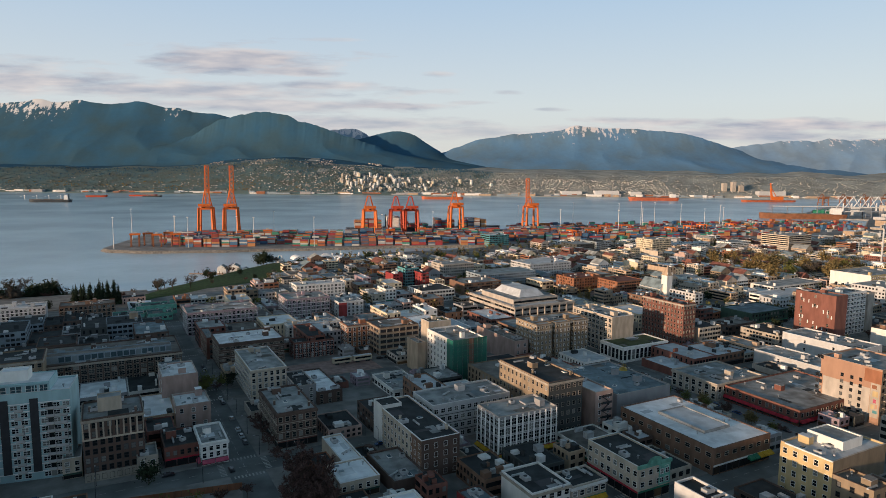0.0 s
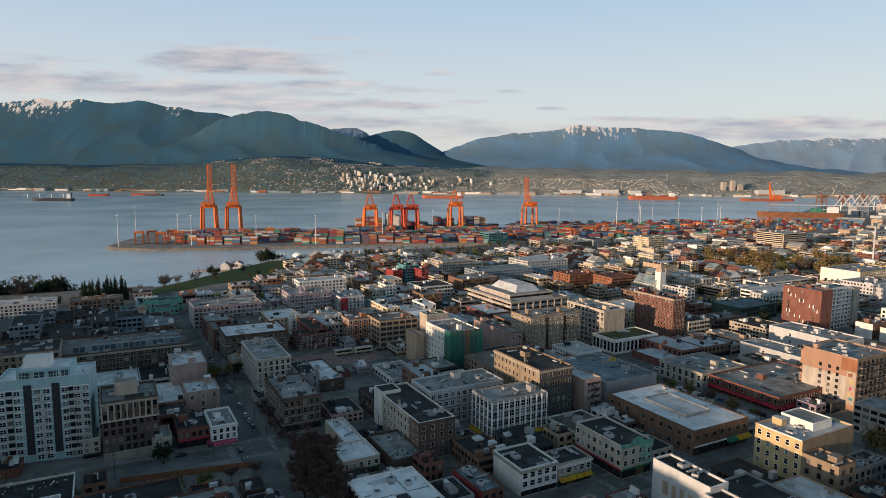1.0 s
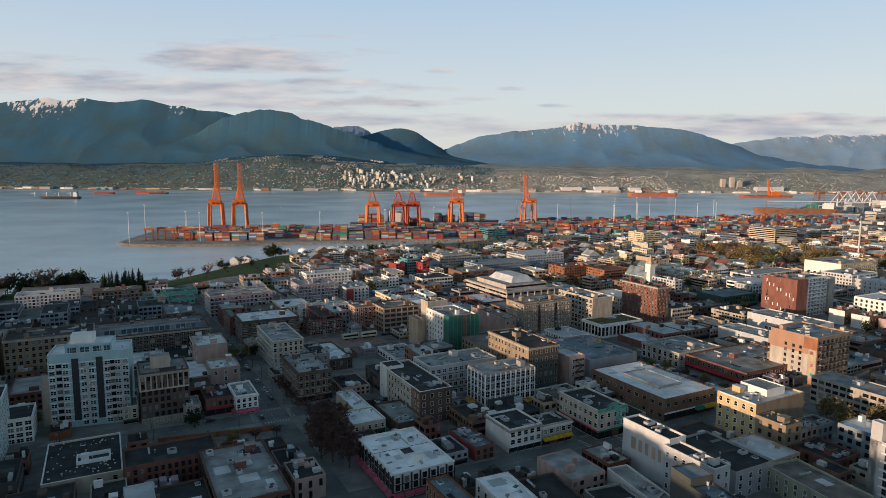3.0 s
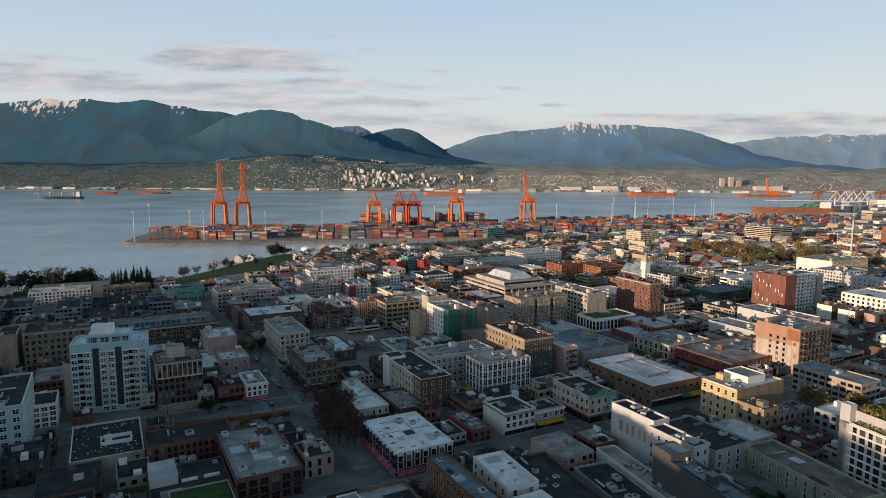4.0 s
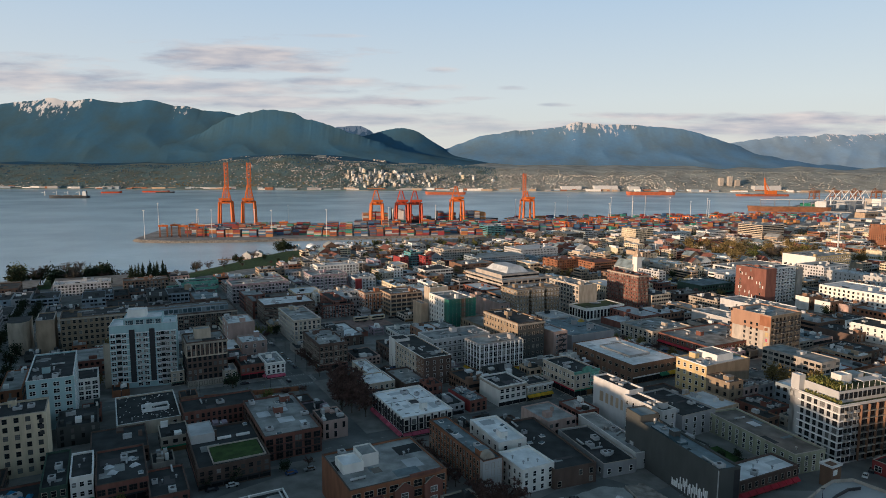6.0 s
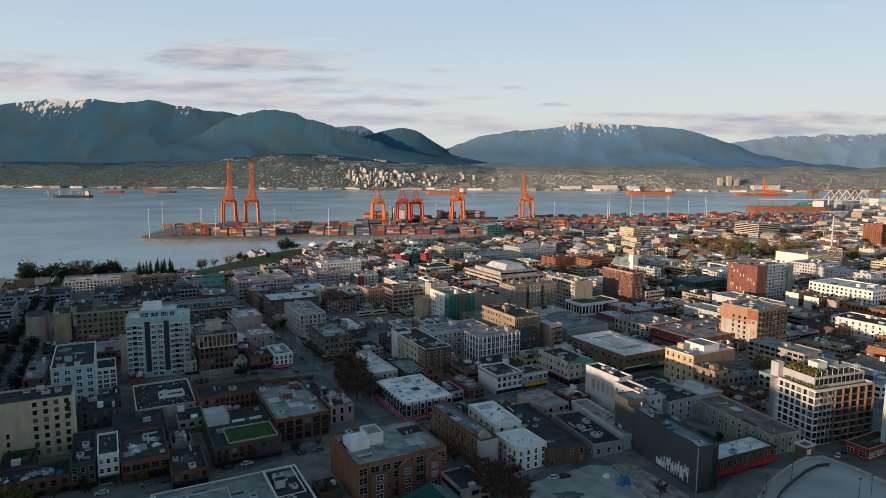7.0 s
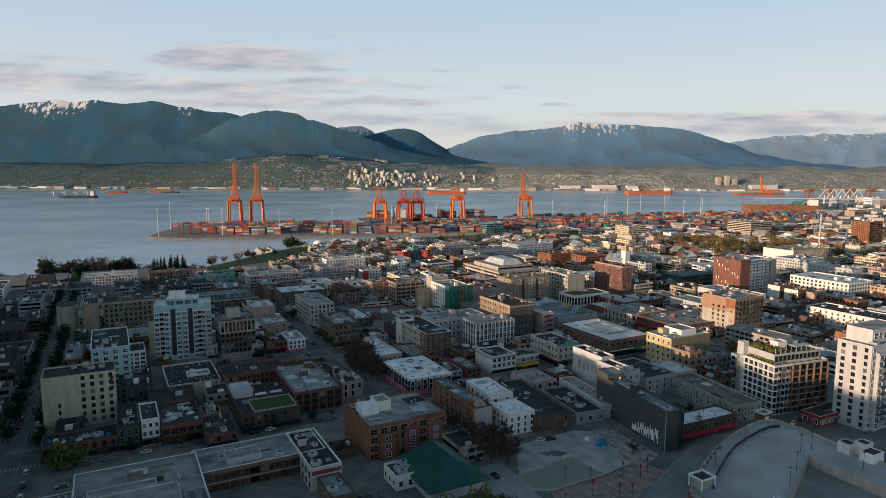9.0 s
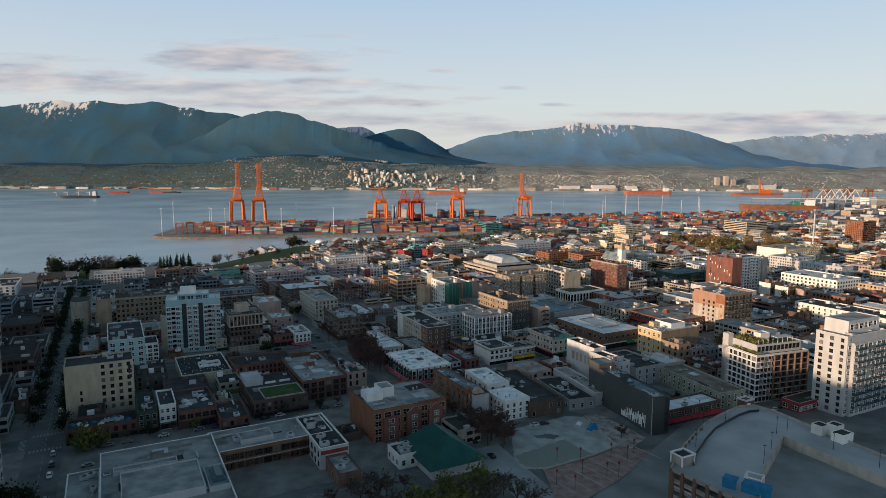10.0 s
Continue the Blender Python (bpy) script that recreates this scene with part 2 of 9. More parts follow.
# mountain forest tinted by distance haze, with snow on the high, open places
def mountain_material(name, low, warm, high, snow_z, snow_at):
    """Mottled forest with the air's blue haze put into its colour; snow above snow_z where snow_at, a list of (x,
    share), lets it lie.
    """
    m = material(name, low, 1.0, 0.30, 0.006, 0.045, spec=0.0, second=warm)
    nt = m.node_tree
    b = nt.nodes["Principled BSDF"]
    src = b.inputs["Base Color"].links[0].from_socket
    g = nt.nodes.new("ShaderNodeNewGeometry")
    sep = nt.nodes.new("ShaderNodeSeparateXYZ")
    nt.links.new(g.outputs["Position"], sep.inputs[0])
    nz = nt.nodes.new("ShaderNodeTexNoise")
    nz.inputs["Scale"].default_value, nz.inputs["Detail"].default_value, nz.inputs["Roughness"].default_value = 0.030, 8, 0.7
    mp = nt.nodes.new("ShaderNodeMapping")
    mp.inputs["Scale"].default_value, mp.inputs["Rotation"].default_value = (1, 0.6, 0.38), (0, radians(14), 0)
    nt.links.new(g.outputs["Position"], mp.inputs[0])
    nt.links.new(mp.outputs[0], nz.inputs["Vector"])
    along_x = nt.nodes.new("ShaderNodeMapRange")
    along_x.inputs["From Min"].default_value, along_x.inputs["From Max"].default_value = -3900, 3900
    nt.links.new(sep.outputs[0], along_x.inputs["Value"])
    ramp = nt.nodes.new("ShaderNodeValToRGB")
    for k, (x, v) in enumerate(snow_at):
        el = ramp.color_ramp.elements[k] if k < 2 else ramp.color_ramp.elements.new((x + 3900) / 7800)
        el.position, el.color = (x + 3900) / 7800, (v, v, v, 1)
    nt.links.new(along_x.outputs[0], ramp.inputs[0])
    total = sep.outputs[2]
    for sock, times in ((nz.outputs["Fac"], 640), (ramp.outputs[0], 220)):
        ad = nt.nodes.new("ShaderNodeMath")
        ad.operation, ad.inputs[1].default_value = "MULTIPLY_ADD", times
        nt.links.new(sock, ad.inputs[0])
        nt.links.new(total, ad.inputs[2])
        total = ad.outputs[0]
    rng = nt.nodes.new("ShaderNodeMapRange")
    rng.inputs["From Min"].default_value, rng.inputs["From Max"].default_value = snow_z + 540, snow_z + 575
    nt.links.new(total, rng.inputs["Value"])
    mix = nt.nodes.new("ShaderNodeMixRGB")
    mix.inputs[2].default_value = (*high, 1)
    nt.links.new(rng.outputs[0], mix.inputs[0])
    nt.links.new(src, mix.inputs[1])
    nt.links.new(mix.outputs[0], b.inputs["Base Color"])
    return m


# Haze is put into these colours: bluer and paler for farther ranges.
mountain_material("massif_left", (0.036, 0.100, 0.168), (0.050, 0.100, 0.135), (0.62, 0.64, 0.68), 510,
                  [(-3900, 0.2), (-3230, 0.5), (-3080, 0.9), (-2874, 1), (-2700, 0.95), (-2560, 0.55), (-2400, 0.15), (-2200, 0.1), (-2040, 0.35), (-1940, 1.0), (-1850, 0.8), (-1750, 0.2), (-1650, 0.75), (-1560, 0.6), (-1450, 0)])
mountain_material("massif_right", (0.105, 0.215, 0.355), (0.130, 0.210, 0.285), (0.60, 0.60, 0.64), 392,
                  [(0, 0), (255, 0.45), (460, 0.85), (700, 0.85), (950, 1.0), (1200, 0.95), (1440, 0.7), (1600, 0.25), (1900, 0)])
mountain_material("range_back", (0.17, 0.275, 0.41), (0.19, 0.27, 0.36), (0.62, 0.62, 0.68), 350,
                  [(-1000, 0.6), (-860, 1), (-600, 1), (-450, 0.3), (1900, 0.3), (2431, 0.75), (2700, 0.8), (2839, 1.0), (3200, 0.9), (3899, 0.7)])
material("teal_roof", (0.015, 0.11, 0.10), 0.6, 0.2, 0.3, 3)

# ---- mesh helpers ----
class Mesh:
    """Collects faces with materials; made into one mesh by part() or thing()."""

    def __init__(self):
        self.v, self.f, self.m, self.names = [], [], [], []

    def mi(self, name):
        if name not in self.names:
            self.names.append(name)
        return self.names.index(name)

    def face(self, pts, mat):
        n = len(self.v)
        self.v += [tuple(p) for p in pts]
        self.f.append(tuple(range(n, n + len(pts))))
        self.m.append(self.mi(mat))

    def box(self, x0, y0, z0, x1, y1, z1, mat, top=None, taper=0.0):
        n, t = len(self.v), taper
        self.v += [(x0, y0, z0), (x1, y0, z0), (x1, y1, z0), (x0, y1, z0), (x0 + t, y0 + t, z1), (x1 - t, y0 + t, z1), (x1 - t, y1 - t, z1), (x0 + t, y1 - t, z1)]
        i = self.mi(mat)
        for k, q in enumerate(((0, 3, 2, 1), (4, 5, 6, 7), (0, 1, 5, 4), (1, 2, 6, 5), (2, 3, 7, 6), (3, 0, 4, 7))):
            self.f.append(tuple(n + a for a in q))
            self.m.append(self.mi(top) if top and k == 1 else i)
        return self

    def prism(self, poly, z0, z1, mat, top=None):
        n, k = len(self.v), len(poly)
        self.v += [(x, y, z0) for x, y in poly] + [(x, y, z1) for x, y in poly]
        for a in range(k):
            b = (a + 1) % k
            self.f.append((n + a, n + b, n + k + b, n + k + a))
            self.m.append(self.mi(mat))
        self.f.append(tuple(n + k + a for a in range(k)))
        self.m.append(self.mi(top or mat))
        return self

    def beam(self, a, b, r, mat, sides=4, r2=None):
        a, b = Vector(a), Vector(b)
        q = (b - a).to_track_quat("Z", "Y")
        n = len(self.v)
        for p, rad in ((a, r), (b, r if r2 is None else r2)):
            for s in range(sides):
                ang = 2 * math.pi * (s + 0.5) / sides
                self.v.append(tuple(p + q @ Vector((math.cos(ang) * rad, math.sin(ang) * rad, 0))))
        i = self.mi(mat)
        for s in range(sides):
            e = (s + 1) % sides
            self.f.append((n + s, n + e, n + sides + e, n + sides + s))
            self.m.append(i)
        self.f += [tuple(n + sides - 1 - s for s in range(sides)), tuple(n + sides + s for s in range(sides))]
        self.m += [i, i]
        return self

    def ring(self, x0, y0, x1, y1, z0, z1, t, mat):
        """A wall of thickness t round a rectangle, in one skin."""
        n = len(self.v)
        for a, z in ((0, z0), (0, z1), (t, z1), (t, z0)):
            self.v += [(x0 + a, y0 + a, z), (x1 - a, y0 + a, z), (x1 - a, y1 - a, z), (x0 + a, y1 - a, z)]
        i = self.mi(mat)
        for k in range(4):
            for e in range(4):
                f = (e + 1) % 4
                self.f.append((n + 4 * k + e, n + 4 * k + f, n + 4 * ((k + 1) % 4) + f, n + 4 * ((k + 1) % 4) + e))
                self.m.append(i)
        return self

    def blob(self, c, r, mat, squash=1.0, rough=0.3):
        """A small leafy clump: an uneven eight-sided lump."""
        c = Vector(c)
        n = len(self.v)
        dirs = [(0, 0, 1), (1, 0, 0.1), (0.3, 0.95, -0.1), (-0.8, 0.6, 0.1), (-0.8, -0.6, -0.1), (0.3, -0.95, 0.1), (0, 0, -0.8)]
        for d in dirs:
            k = r * (1 + random.uniform(-rough, rough))
            self.v.append((c.x + d[0] * k, c.y + d[1] * k, c.z + d[2] * k * squash))
        i = self.mi(mat)
        for s in range(5):
            a, b = 1 + s, 1 + (s + 1) % 5
            self.f += [(n, n + a, n + b), (n + 6, n + b, n + a)]
            self.m += [i, i]

    def add(self, q, m):
        """Takes in the faces of another collection, moved by m."""
        k = len(self.v)
        self.v += [tuple(m @ Vector(v)) for v in q.v]
        self.f += [tuple(k + i for i in f) for f in q.f]
        back = [self.mi(nm) for nm in q.names]
        self.m += [back[i] for i in q.m]

    def leaf(self, c, r, mat):
        """A few crossing leaf faces."""
        c = Vector(c)
        for _ in range(2):
            a, b = Vector((random.gauss(0, 1), random.gauss(0, 1), random.gauss(0, 1))).normalized(), Vector((random.gauss(0, 1), random.gauss(0, 1), random.gauss(0, 1)))
            b = (b - a * b.dot(a)).normalized()
            self.face([c + (a + b * 0.3) * r, c + (b - a * 0.2) * r, c - (a + b * 0.2) * r, c - (b - a * 0.4) * r], mat)

    def data(self, name):
        me = bpy.data.meshes.new(name)
        me.from_pydata(self.v, [], self.f)
        for k in self.names:
            me.materials.append(MATS[k])
        me.polygons.foreach_set("material_index", self.m)
        me.update()
        return me


def thing(name, mesh, m, label, category, group="", kind=""):
    """A top-level thing that is one mesh, at the pose m."""
    ob = new(name, mesh.data(name) if isinstance(mesh, Mesh) else mesh)
    ob.matrix_world = m
    return tagged(ob, label, category, group, kind)


def holder(name, m, label, category, group="", kind=""):
    """A top-level thing made of parts: an empty at its base."""
    ob = new(name)
    ob.empty_display_size = 1
    ob.matrix_world = m
    return tagged(ob, label, category, group, kind)


def part(name, mesh, parent, label="", m=None, kind=""):
    ob = new(name, mesh.data(name) if isinstance(mesh, Mesh) else mesh)
    ob.parent = parent
    if m is not None:
        ob.matrix_basis = m
    return tagged(ob, label, kind=kind)


def ground_z(y):
    return -0.018 * (min(max(y, 100), 1000) - 100)


# ---- windows shared by all buildings ----
WINDOWS = {}


def window_mesh(w, h, style, trim):
    key = (round(w, 2), round(h, 2), style, trim)
    if key not in WINDOWS:
        q = Mesh()
        t, a, b = 0.10, w / 2, h / 2
        glass = q.mi("glass_blue" if style == "blue" else "glass")
        tr = q.mi(trim)
        # one skin: the frame stands proud of the wall, the glass lies back inside it; outward is -y
        xs = [-a, a] if style in ("sash", "plain") else [-a, -0.06, 0.06, a]
        zs = [-b, b] if style == "plain" else [-b, -0.05, 0.05, b]
        for dx, y, dz in ((t, 0.03, t), (t, -0.12, t), (0, -0.12, 0)):
            q.v += [(-a - dx, y, -b - dz), (a + dx, y, -b - dz), (a + dx, y, b + dz), (-a - dx, y, b + dz)]
        for k in (0, 4):
            for e0 in range(4):
                e1 = (e0 + 1) % 4
                q.f.append((k + e0, k + e1, k + 4 + e1, k + 4 + e0))
                q.m.append(tr)
        n0 = len(q.v)
        q.v += [(x, -0.03, z) for z in zs for x in xs]
        nx_ = len(xs)
        for j_ in range(len(zs) - 1):
            for i_ in range(nx_ - 1):
                c = n0 + j_ * nx_ + i_
                q.f.append((c, c + 1, c + nx_ + 1, c + nx_))
                q.m.append(tr if i_ % 2 or j_ % 2 else glass)
        corners = (n0, n0 + nx_ - 1, n0 + len(zs) * nx_ - 1, n0 + (len(zs) - 1) * nx_)
        for e0 in range(4):
            e1 = (e0 + 1) % 4
            q.f.append((8 + e0, 8 + e1, corners[e1], corners[e0]))
            q.m.append(tr)
        WINDOWS[key] = (q.data("window"), q)
    return WINDOWS[key][0]


def window_rows(ob, items):
    """Far windows, too small to tell apart singly, in one mesh: items are (sizes, pose)."""
    rows = Mesh()
    for key, m in items:
        rows.add(WINDOWS[key][1], m)
    if items:
        part("glazing", rows, ob, kind="stuff")


FACES = dict(f=lambda w, d: (pose(0, 0, 0), w), l=lambda w, d: (pose(0, d, 0, 0, 0, -90), d),
             r=lambda w, d: (pose(w, 0, 0, 0, 0, 90), d), b=lambda w, d: (pose(w, d, 0, 0, 0, 180), w))
PLACED = []


def unit_mesh(kind, r):
    q = Mesh()
    if kind == "unit":
        a, b, c = r.uniform(0.9, 1.8), r.uniform(0.7, 1.3), r.uniform(0.7, 1.4)
        q.box(-a, -b, 0.15, a, b, c, "unit_metal")
        q.box(-a + 0.1, -b + 0.1, 0, a - 0.1, b - 0.1, 0.15, "trim_dark")
        q.beam((0, 0, c), (0, 0, c + 0.12), b * 0.6, "trim_dark", 10)
    elif kind == "vent":
        q.beam((0, 0, 0), (0, 0, 0.9), 0.22, "steel", 8)
        q.beam((0, 0, 0.9), (0, 0, 1.15), 0.42, "steel", 8)
    elif kind == "skylight":
        q.box(-1.1, -0.8, 0, 1.1, 0.8, 0.35, "trim_white")
        q.box(-1.0, -0.7, 0.35, 1.0, 0.7, 0.6, "glass_blue", taper=0.25)
    elif kind == "duct":
        q.box(-2.6, -0.3, 0.3, 2.6, 0.3, 0.85, "unit_metal")
        for s in (-2, 0, 2):
            q.box(s - 0.1, -0.35, 0, s + 0.1, 0.35, 0.3, "trim_dark")
    return q.data(kind)


unit_rng = random.Random(5)
UNITS = {k: [unit_mesh(k, unit_rng) for _ in range(3)] for k in ("unit", "vent", "skylight", "duct")}
UNIT_NAMES = dict(unit="rooftop_unit", vent="roof_vent", skylight="skylight", duct="roof_duct")


def building(name, label, x, y, rot, w, d, z, wall="grey", roof="roof_grey", floors=0, bay=3.0, win=(1.2, 1.7), faces="fl", style="sash", trim="",
             shop=False, parapet=0.7, cornice="", units=3, huts=1, ledges=False, skip=0.0, seed=0, pilasters="", category="building", base=None, pale=None, awning="", shop_faces=None, facing="", side="", chimneys=0):
    """A flat-roofed building: x, y its near corner, rot the turn of its front, w along the front, d back from it, z its roof."""
    r = random.Random(seed + int(x * 7) + int(y * 3))
    trim = trim or ("brickdark" if name in ("shop_house", "brick_building", "brick_warehouse", "low_building") and wall.startswith("brick") else "stone" if wall.startswith("brick") or wall in ("darkgreen", "darkgrey") else "trim_white")
    g = ground_z(y) if base is None else base
    h = z - g
    PLACED.append((x, y, rot, w, d))
    ob = holder(name, pose(x, y, g, 0, 0, rot), label, category)
    body = Mesh()
    deck = h - parapet
    body.box(0, 0, -6, w, d, deck - 0.02, wall)
    body.ring(0, 0, w, d, deck - 0.02, h, 0.35, wall)
    walls = part("wall", body, ob)
    if facing:
        part("front_facing", Mesh().box(0.02, -0.03, -3, w - 0.02, 0.0, h - 0.02, facing), ob)
    if side:
        part("side_facing", Mesh().box(-0.03, 0.02, -3, 0.0, d - 0.02, h - 0.02, side), ob)
    part("roof", Mesh().box(0.355, 0.355, deck - 0.015, w - 0.355, d - 0.355, deck + 0.05, roof), ob)
    part("coping", Mesh().ring(-0.06, -0.06, w + 0.06, d + 0.06, h + 0.004, h + 0.12, 0.48, "trim_white" if wall in ("white", "white_grey", "tealwhite", "cream") or wall == "grey" and y < 60 else "brickdark" if wall.startswith("brick") else wall if wall.startswith("dark") else "concrete"), ob)
    if cornice:
        part("cornice", Mesh().ring(-0.45, -0.45, w + 0.45, d + 0.45, h - 1.1, h - 0.5, 0.447, cornice), ob)
        part("frieze", Mesh().ring(-0.25, -0.25, w + 0.25, d + 0.25, h - 1.5, h - 1.104, 0.247, cornice), ob)
    floors = floors or max(1, round(h / 3.4))
    step = (h - parapet - 0.3) / floors
    distant = []
    for key in faces:
        m, length = FACES[key](w, d)
        inv = m.copy()
        first = 0
        if shop and key in (shop_faces or "fl"):
            first = 1
            sh = min(step, 4.0)
            sm = Mesh()
            n = max(1, int(length / 3.6))
            sw = length / n
            sm.box(0.1, -0.12, sh - 0.75, length - 0.1, 0.05, sh - 0.1, r.choice(["trim_dark", "awning_red", "trim_white", "awning_green", "darkgreen", "brickred"]))
            part("sign_band", sm, ob, m=inv)
            for i in range(n):
                gm = Mesh().box(i * sw + 0.2, -0.05, 0.35, (i + 1) * sw - 0.2, 0.03, sh - 0.8, "shop_glass")
                gm.box(i * sw - 0.12, -0.16, -2.5, i * sw + 0.12, 0.02, sh - 0.8, "trim_dark")
                part("shop_window", gm, ob, m=inv)
            if awning:
                for i in range(0, n, 1):
                    am = Mesh()
                    a0, a1 = i * sw + 0.15, (i + 1) * sw - 0.15
                    am.face([(a0, -0.1, sh - 0.3), (a1, -0.1, sh - 0.3), (a1, -1.5, sh - 1.2), (a0, -1.5, sh - 1.2)], awning)
                    am.face([(a0, -1.5, sh - 1.2), (a1, -1.5, sh - 1.2), (a1, -1.5, sh - 1.5), (a0, -1.5, sh - 1.5)], awning)
                    am.face([(a0, -0.1, sh - 0.3), (a0, -1.5, sh - 1.2), (a0, -1.5, sh - 1.5), (a0, -0.1, sh - 1.2)], awning)
                    am.face([(a1, -0.1, sh - 0.3), (a1, -0.1, sh - 1.2), (a1, -1.5, sh - 1.5), (a1, -1.5, sh - 1.2)], awning)
                    part("awning", am, ob, m=inv)
        if bay:
            n = max(1, int((length - 0.8) / bay))
            sw = length / n
            ww, wh = min(win[0] * 1.15, sw - 0.4), min(win[1] * 1.12, step - 0.8)
            me = window_mesh(ww, wh, style, trim)
            for i in range(n):
                for j in range(first, floors):
                    if r.random() < skip:
                        continue
                    at = inv @ pose((i + 0.5) * sw, 0, (j + 0.52) * step)
                    if y > 196:
                        distant.append(((round(ww, 2), round(wh, 2), style, trim), at))
                    else:
                        part("window", me, ob, m=at)
            if pilasters:
                for i in range(n + 1):
                    part("pilaster", Mesh().box(max(0, i * sw - 0.3), -0.3, first * step, min(length, i * sw + 0.3), 0.01, h - 0.3, pilasters), ob, m=inv)
        if ledges:
            for j in range(max(1, first), floors):
                part("ledge", Mesh().box(0, -0.18, j * step - 0.15, length, 0.01, j * step + 0.05, "trim_white" if ledges is True else ledges), ob, m=inv)
    window_rows(ob, distant)
    rr = r
    patches = Mesh()
    for k in range(chimneys):
        part("chimney", Mesh().box(-0.4, -0.4, 0, 0.4, 0.4, 1.9, wall).box(-0.5, -0.5, 1.9, 0.5, 0.5, 2.1, "stone"), ob, m=pose(w * 0.12 if k % 2 else w * 0.88, d * (0.15 + 0.7 * k / max(1, chimneys)), deck))
    for _ in range(huts):
        a, b, c = rr.uniform(2.0, 4.0), rr.uniform(2.0, 4.0), rr.uniform(2.2, 3.2)
        if a + 2 > w or b + 2 > d:
            continue
        px_, py_ = rr.uniform(1, w - a - 1), rr.uniform(1, d - b - 1)
        hm = Mesh().box(px_, py_, deck, px_ + a, py_ + b, deck + c, wall, roof)
        hm.box(px_ - 0.1, py_ - 0.1, deck + c, px_ + a + 0.1, py_ + b + 0.1, deck + c + 0.12, "unit_metal", roof)
        part("stair_hut", hm, ob)
    for _ in range(int(w * d / 170) + (1 if w * d > 120 else 0)):
        a, b = rr.uniform(1.5, min(9, w * 0.5)), rr.uniform(1.2, min(7, d * 0.4))
        qx, qy = rr.uniform(0.5, w - a - 0.5), rr.uniform(0.5, d - b - 0.5)
        z_ = deck + 0.055 + rr.uniform(0, 0.03)
        patches.box(qx, qy, z_, qx + a, qy + b, z_ + 0.03, rr.choice({"roof_white": ["roof_white2", "roof_white"], "roof_dark": ["roof_grey", "trim_dark", "roof_dark"], "lawn": ["lawn"]}.get(roof, ["roof_white2", "roof_dark", "roof_blue", "roof_tan"])))
    if patches.f:
        part("roof_patch", patches, ob, kind="stuff")
    for _ in range(int(units * 1.5) + 1):
        k = rr.choice(["unit", "unit", "vent", "vent", "skylight", "duct"])
        if w < 7 or d < 7:
            k = "vent"
        part(UNIT_NAMES[k], rr.choice(UNITS[k]), ob, m=pose(rr.uniform(1.8, max(1.9, w - 1.8)), rr.uniform(1.8, max(1.9, d - 1.8)), deck + 0.05, 0, 0, rr.choice([0, 90, 0, 90, 30])))
    return ob

# ---- water, land, far shore and mountains ----
def piecewise(points):
    xs, ys = [p[0] for p in points], [p[1] for p in points]
    return lambda x: float(np.interp(x, xs, ys))


WATER_Z, PIER_Z = -20.0, -16.0
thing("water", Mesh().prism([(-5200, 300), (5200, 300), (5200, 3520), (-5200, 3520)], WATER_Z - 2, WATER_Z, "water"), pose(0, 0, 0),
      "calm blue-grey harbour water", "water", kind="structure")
shore = piecewise([(-3200, 470), (-560, 520), (-468, 560), (-423, 584), (-374, 609), (-325, 637), (-288, 701), (-270, 770), (-242, 865), (-204, 908), (-138, 950),
                   (-80, 985), (60, 1050), (110, 1120), (300, 1180), (640, 1280), (1000, 1500), (1400, 2080), (2000, 2700), (4600, 3000)])


def land_z(x, y):
    """The ground's height; along the western shore it falls gently to the water."""
    z = ground_z(y)
    if x < -80:
        z = min(z, -18.6 + max(0.0, shore(x) - y) * 0.085)
    return z


land = Mesh()
cols = list(range(-3200, 4601, 40))
ROWS = 44
for i, x in enumerate(cols):
    s = shore(x)
    for j in range(ROWS):
        y = -900 + (s + 900) * j / (ROWS - 1)
        land.v.append((x, y, land_z(x, y)))
    land.v.append((x, s + 9, WATER_Z - 1.5))
for i in range(len(cols) - 1):
    for j in range(ROWS):
        a, b = i * (ROWS + 1) + j, (i + 1) * (ROWS + 1) + j
        land.f.append((a, b, b + 1, a + 1))
        land.m.append(land.mi("rock" if j == ROWS - 1 else "asphalt"))
thing("ground", land, pose(0, 0, 0), "dark asphalt city ground sloping to the harbour", "ground", kind="structure")

# waterfront lawn along the shore
lawn = Mesh()
edge = list(range(-600, -148, 12))
for x0, x1 in zip(edge, edge[1:]):
    for k in range(12):
        pts = []
        for x, kk in ((x0, k), (x1, k), (x1, k + 1), (x0, k + 1)):
            depth = 78 if x < -330 else 78 + (x + 330) * 2 if x < -250 else 238 if x < -200 else 238 + (-200 - x) * 4
            y = shore(x) - 2 - depth * (1 - kk / 12)
            pts.append((x, y, land_z(x, y) + 0.3))
        lawn.face(pts, "lawn")
thing("waterfront_lawn", lawn, pose(0, 0, 0), "green waterfront lawn along the rocky shore", "lawn", kind="structure")

# container terminal
pier_line = [(-547, 1035), (-540, 1003), (-520, 984), (-464, 974), (-399, 984), (-341, 994), (-303, 1008), (-171, 1040), (-80, 1072), (60, 1090), (300, 1150), (640, 1250), (1000, 1470), (1100, 1760),
             (780, 1700), (480, 1600), (215, 1475), (150, 1440), (135, 1356), (28, 1332), (-145, 1296), (-450, 1232), (-572, 1228), (-562, 1140)]
ctr = Vector((sum(p[0] for p in pier_line) / len(pier_line), sum(p[1] for p in pier_line) / len(pier_line), 0))
out_line = [(x + (x - ctr.x) * 0.012, y + (y - ctr.y) * 0.02) for x, y in pier_line]
pm = Mesh()
n = len(pier_line)
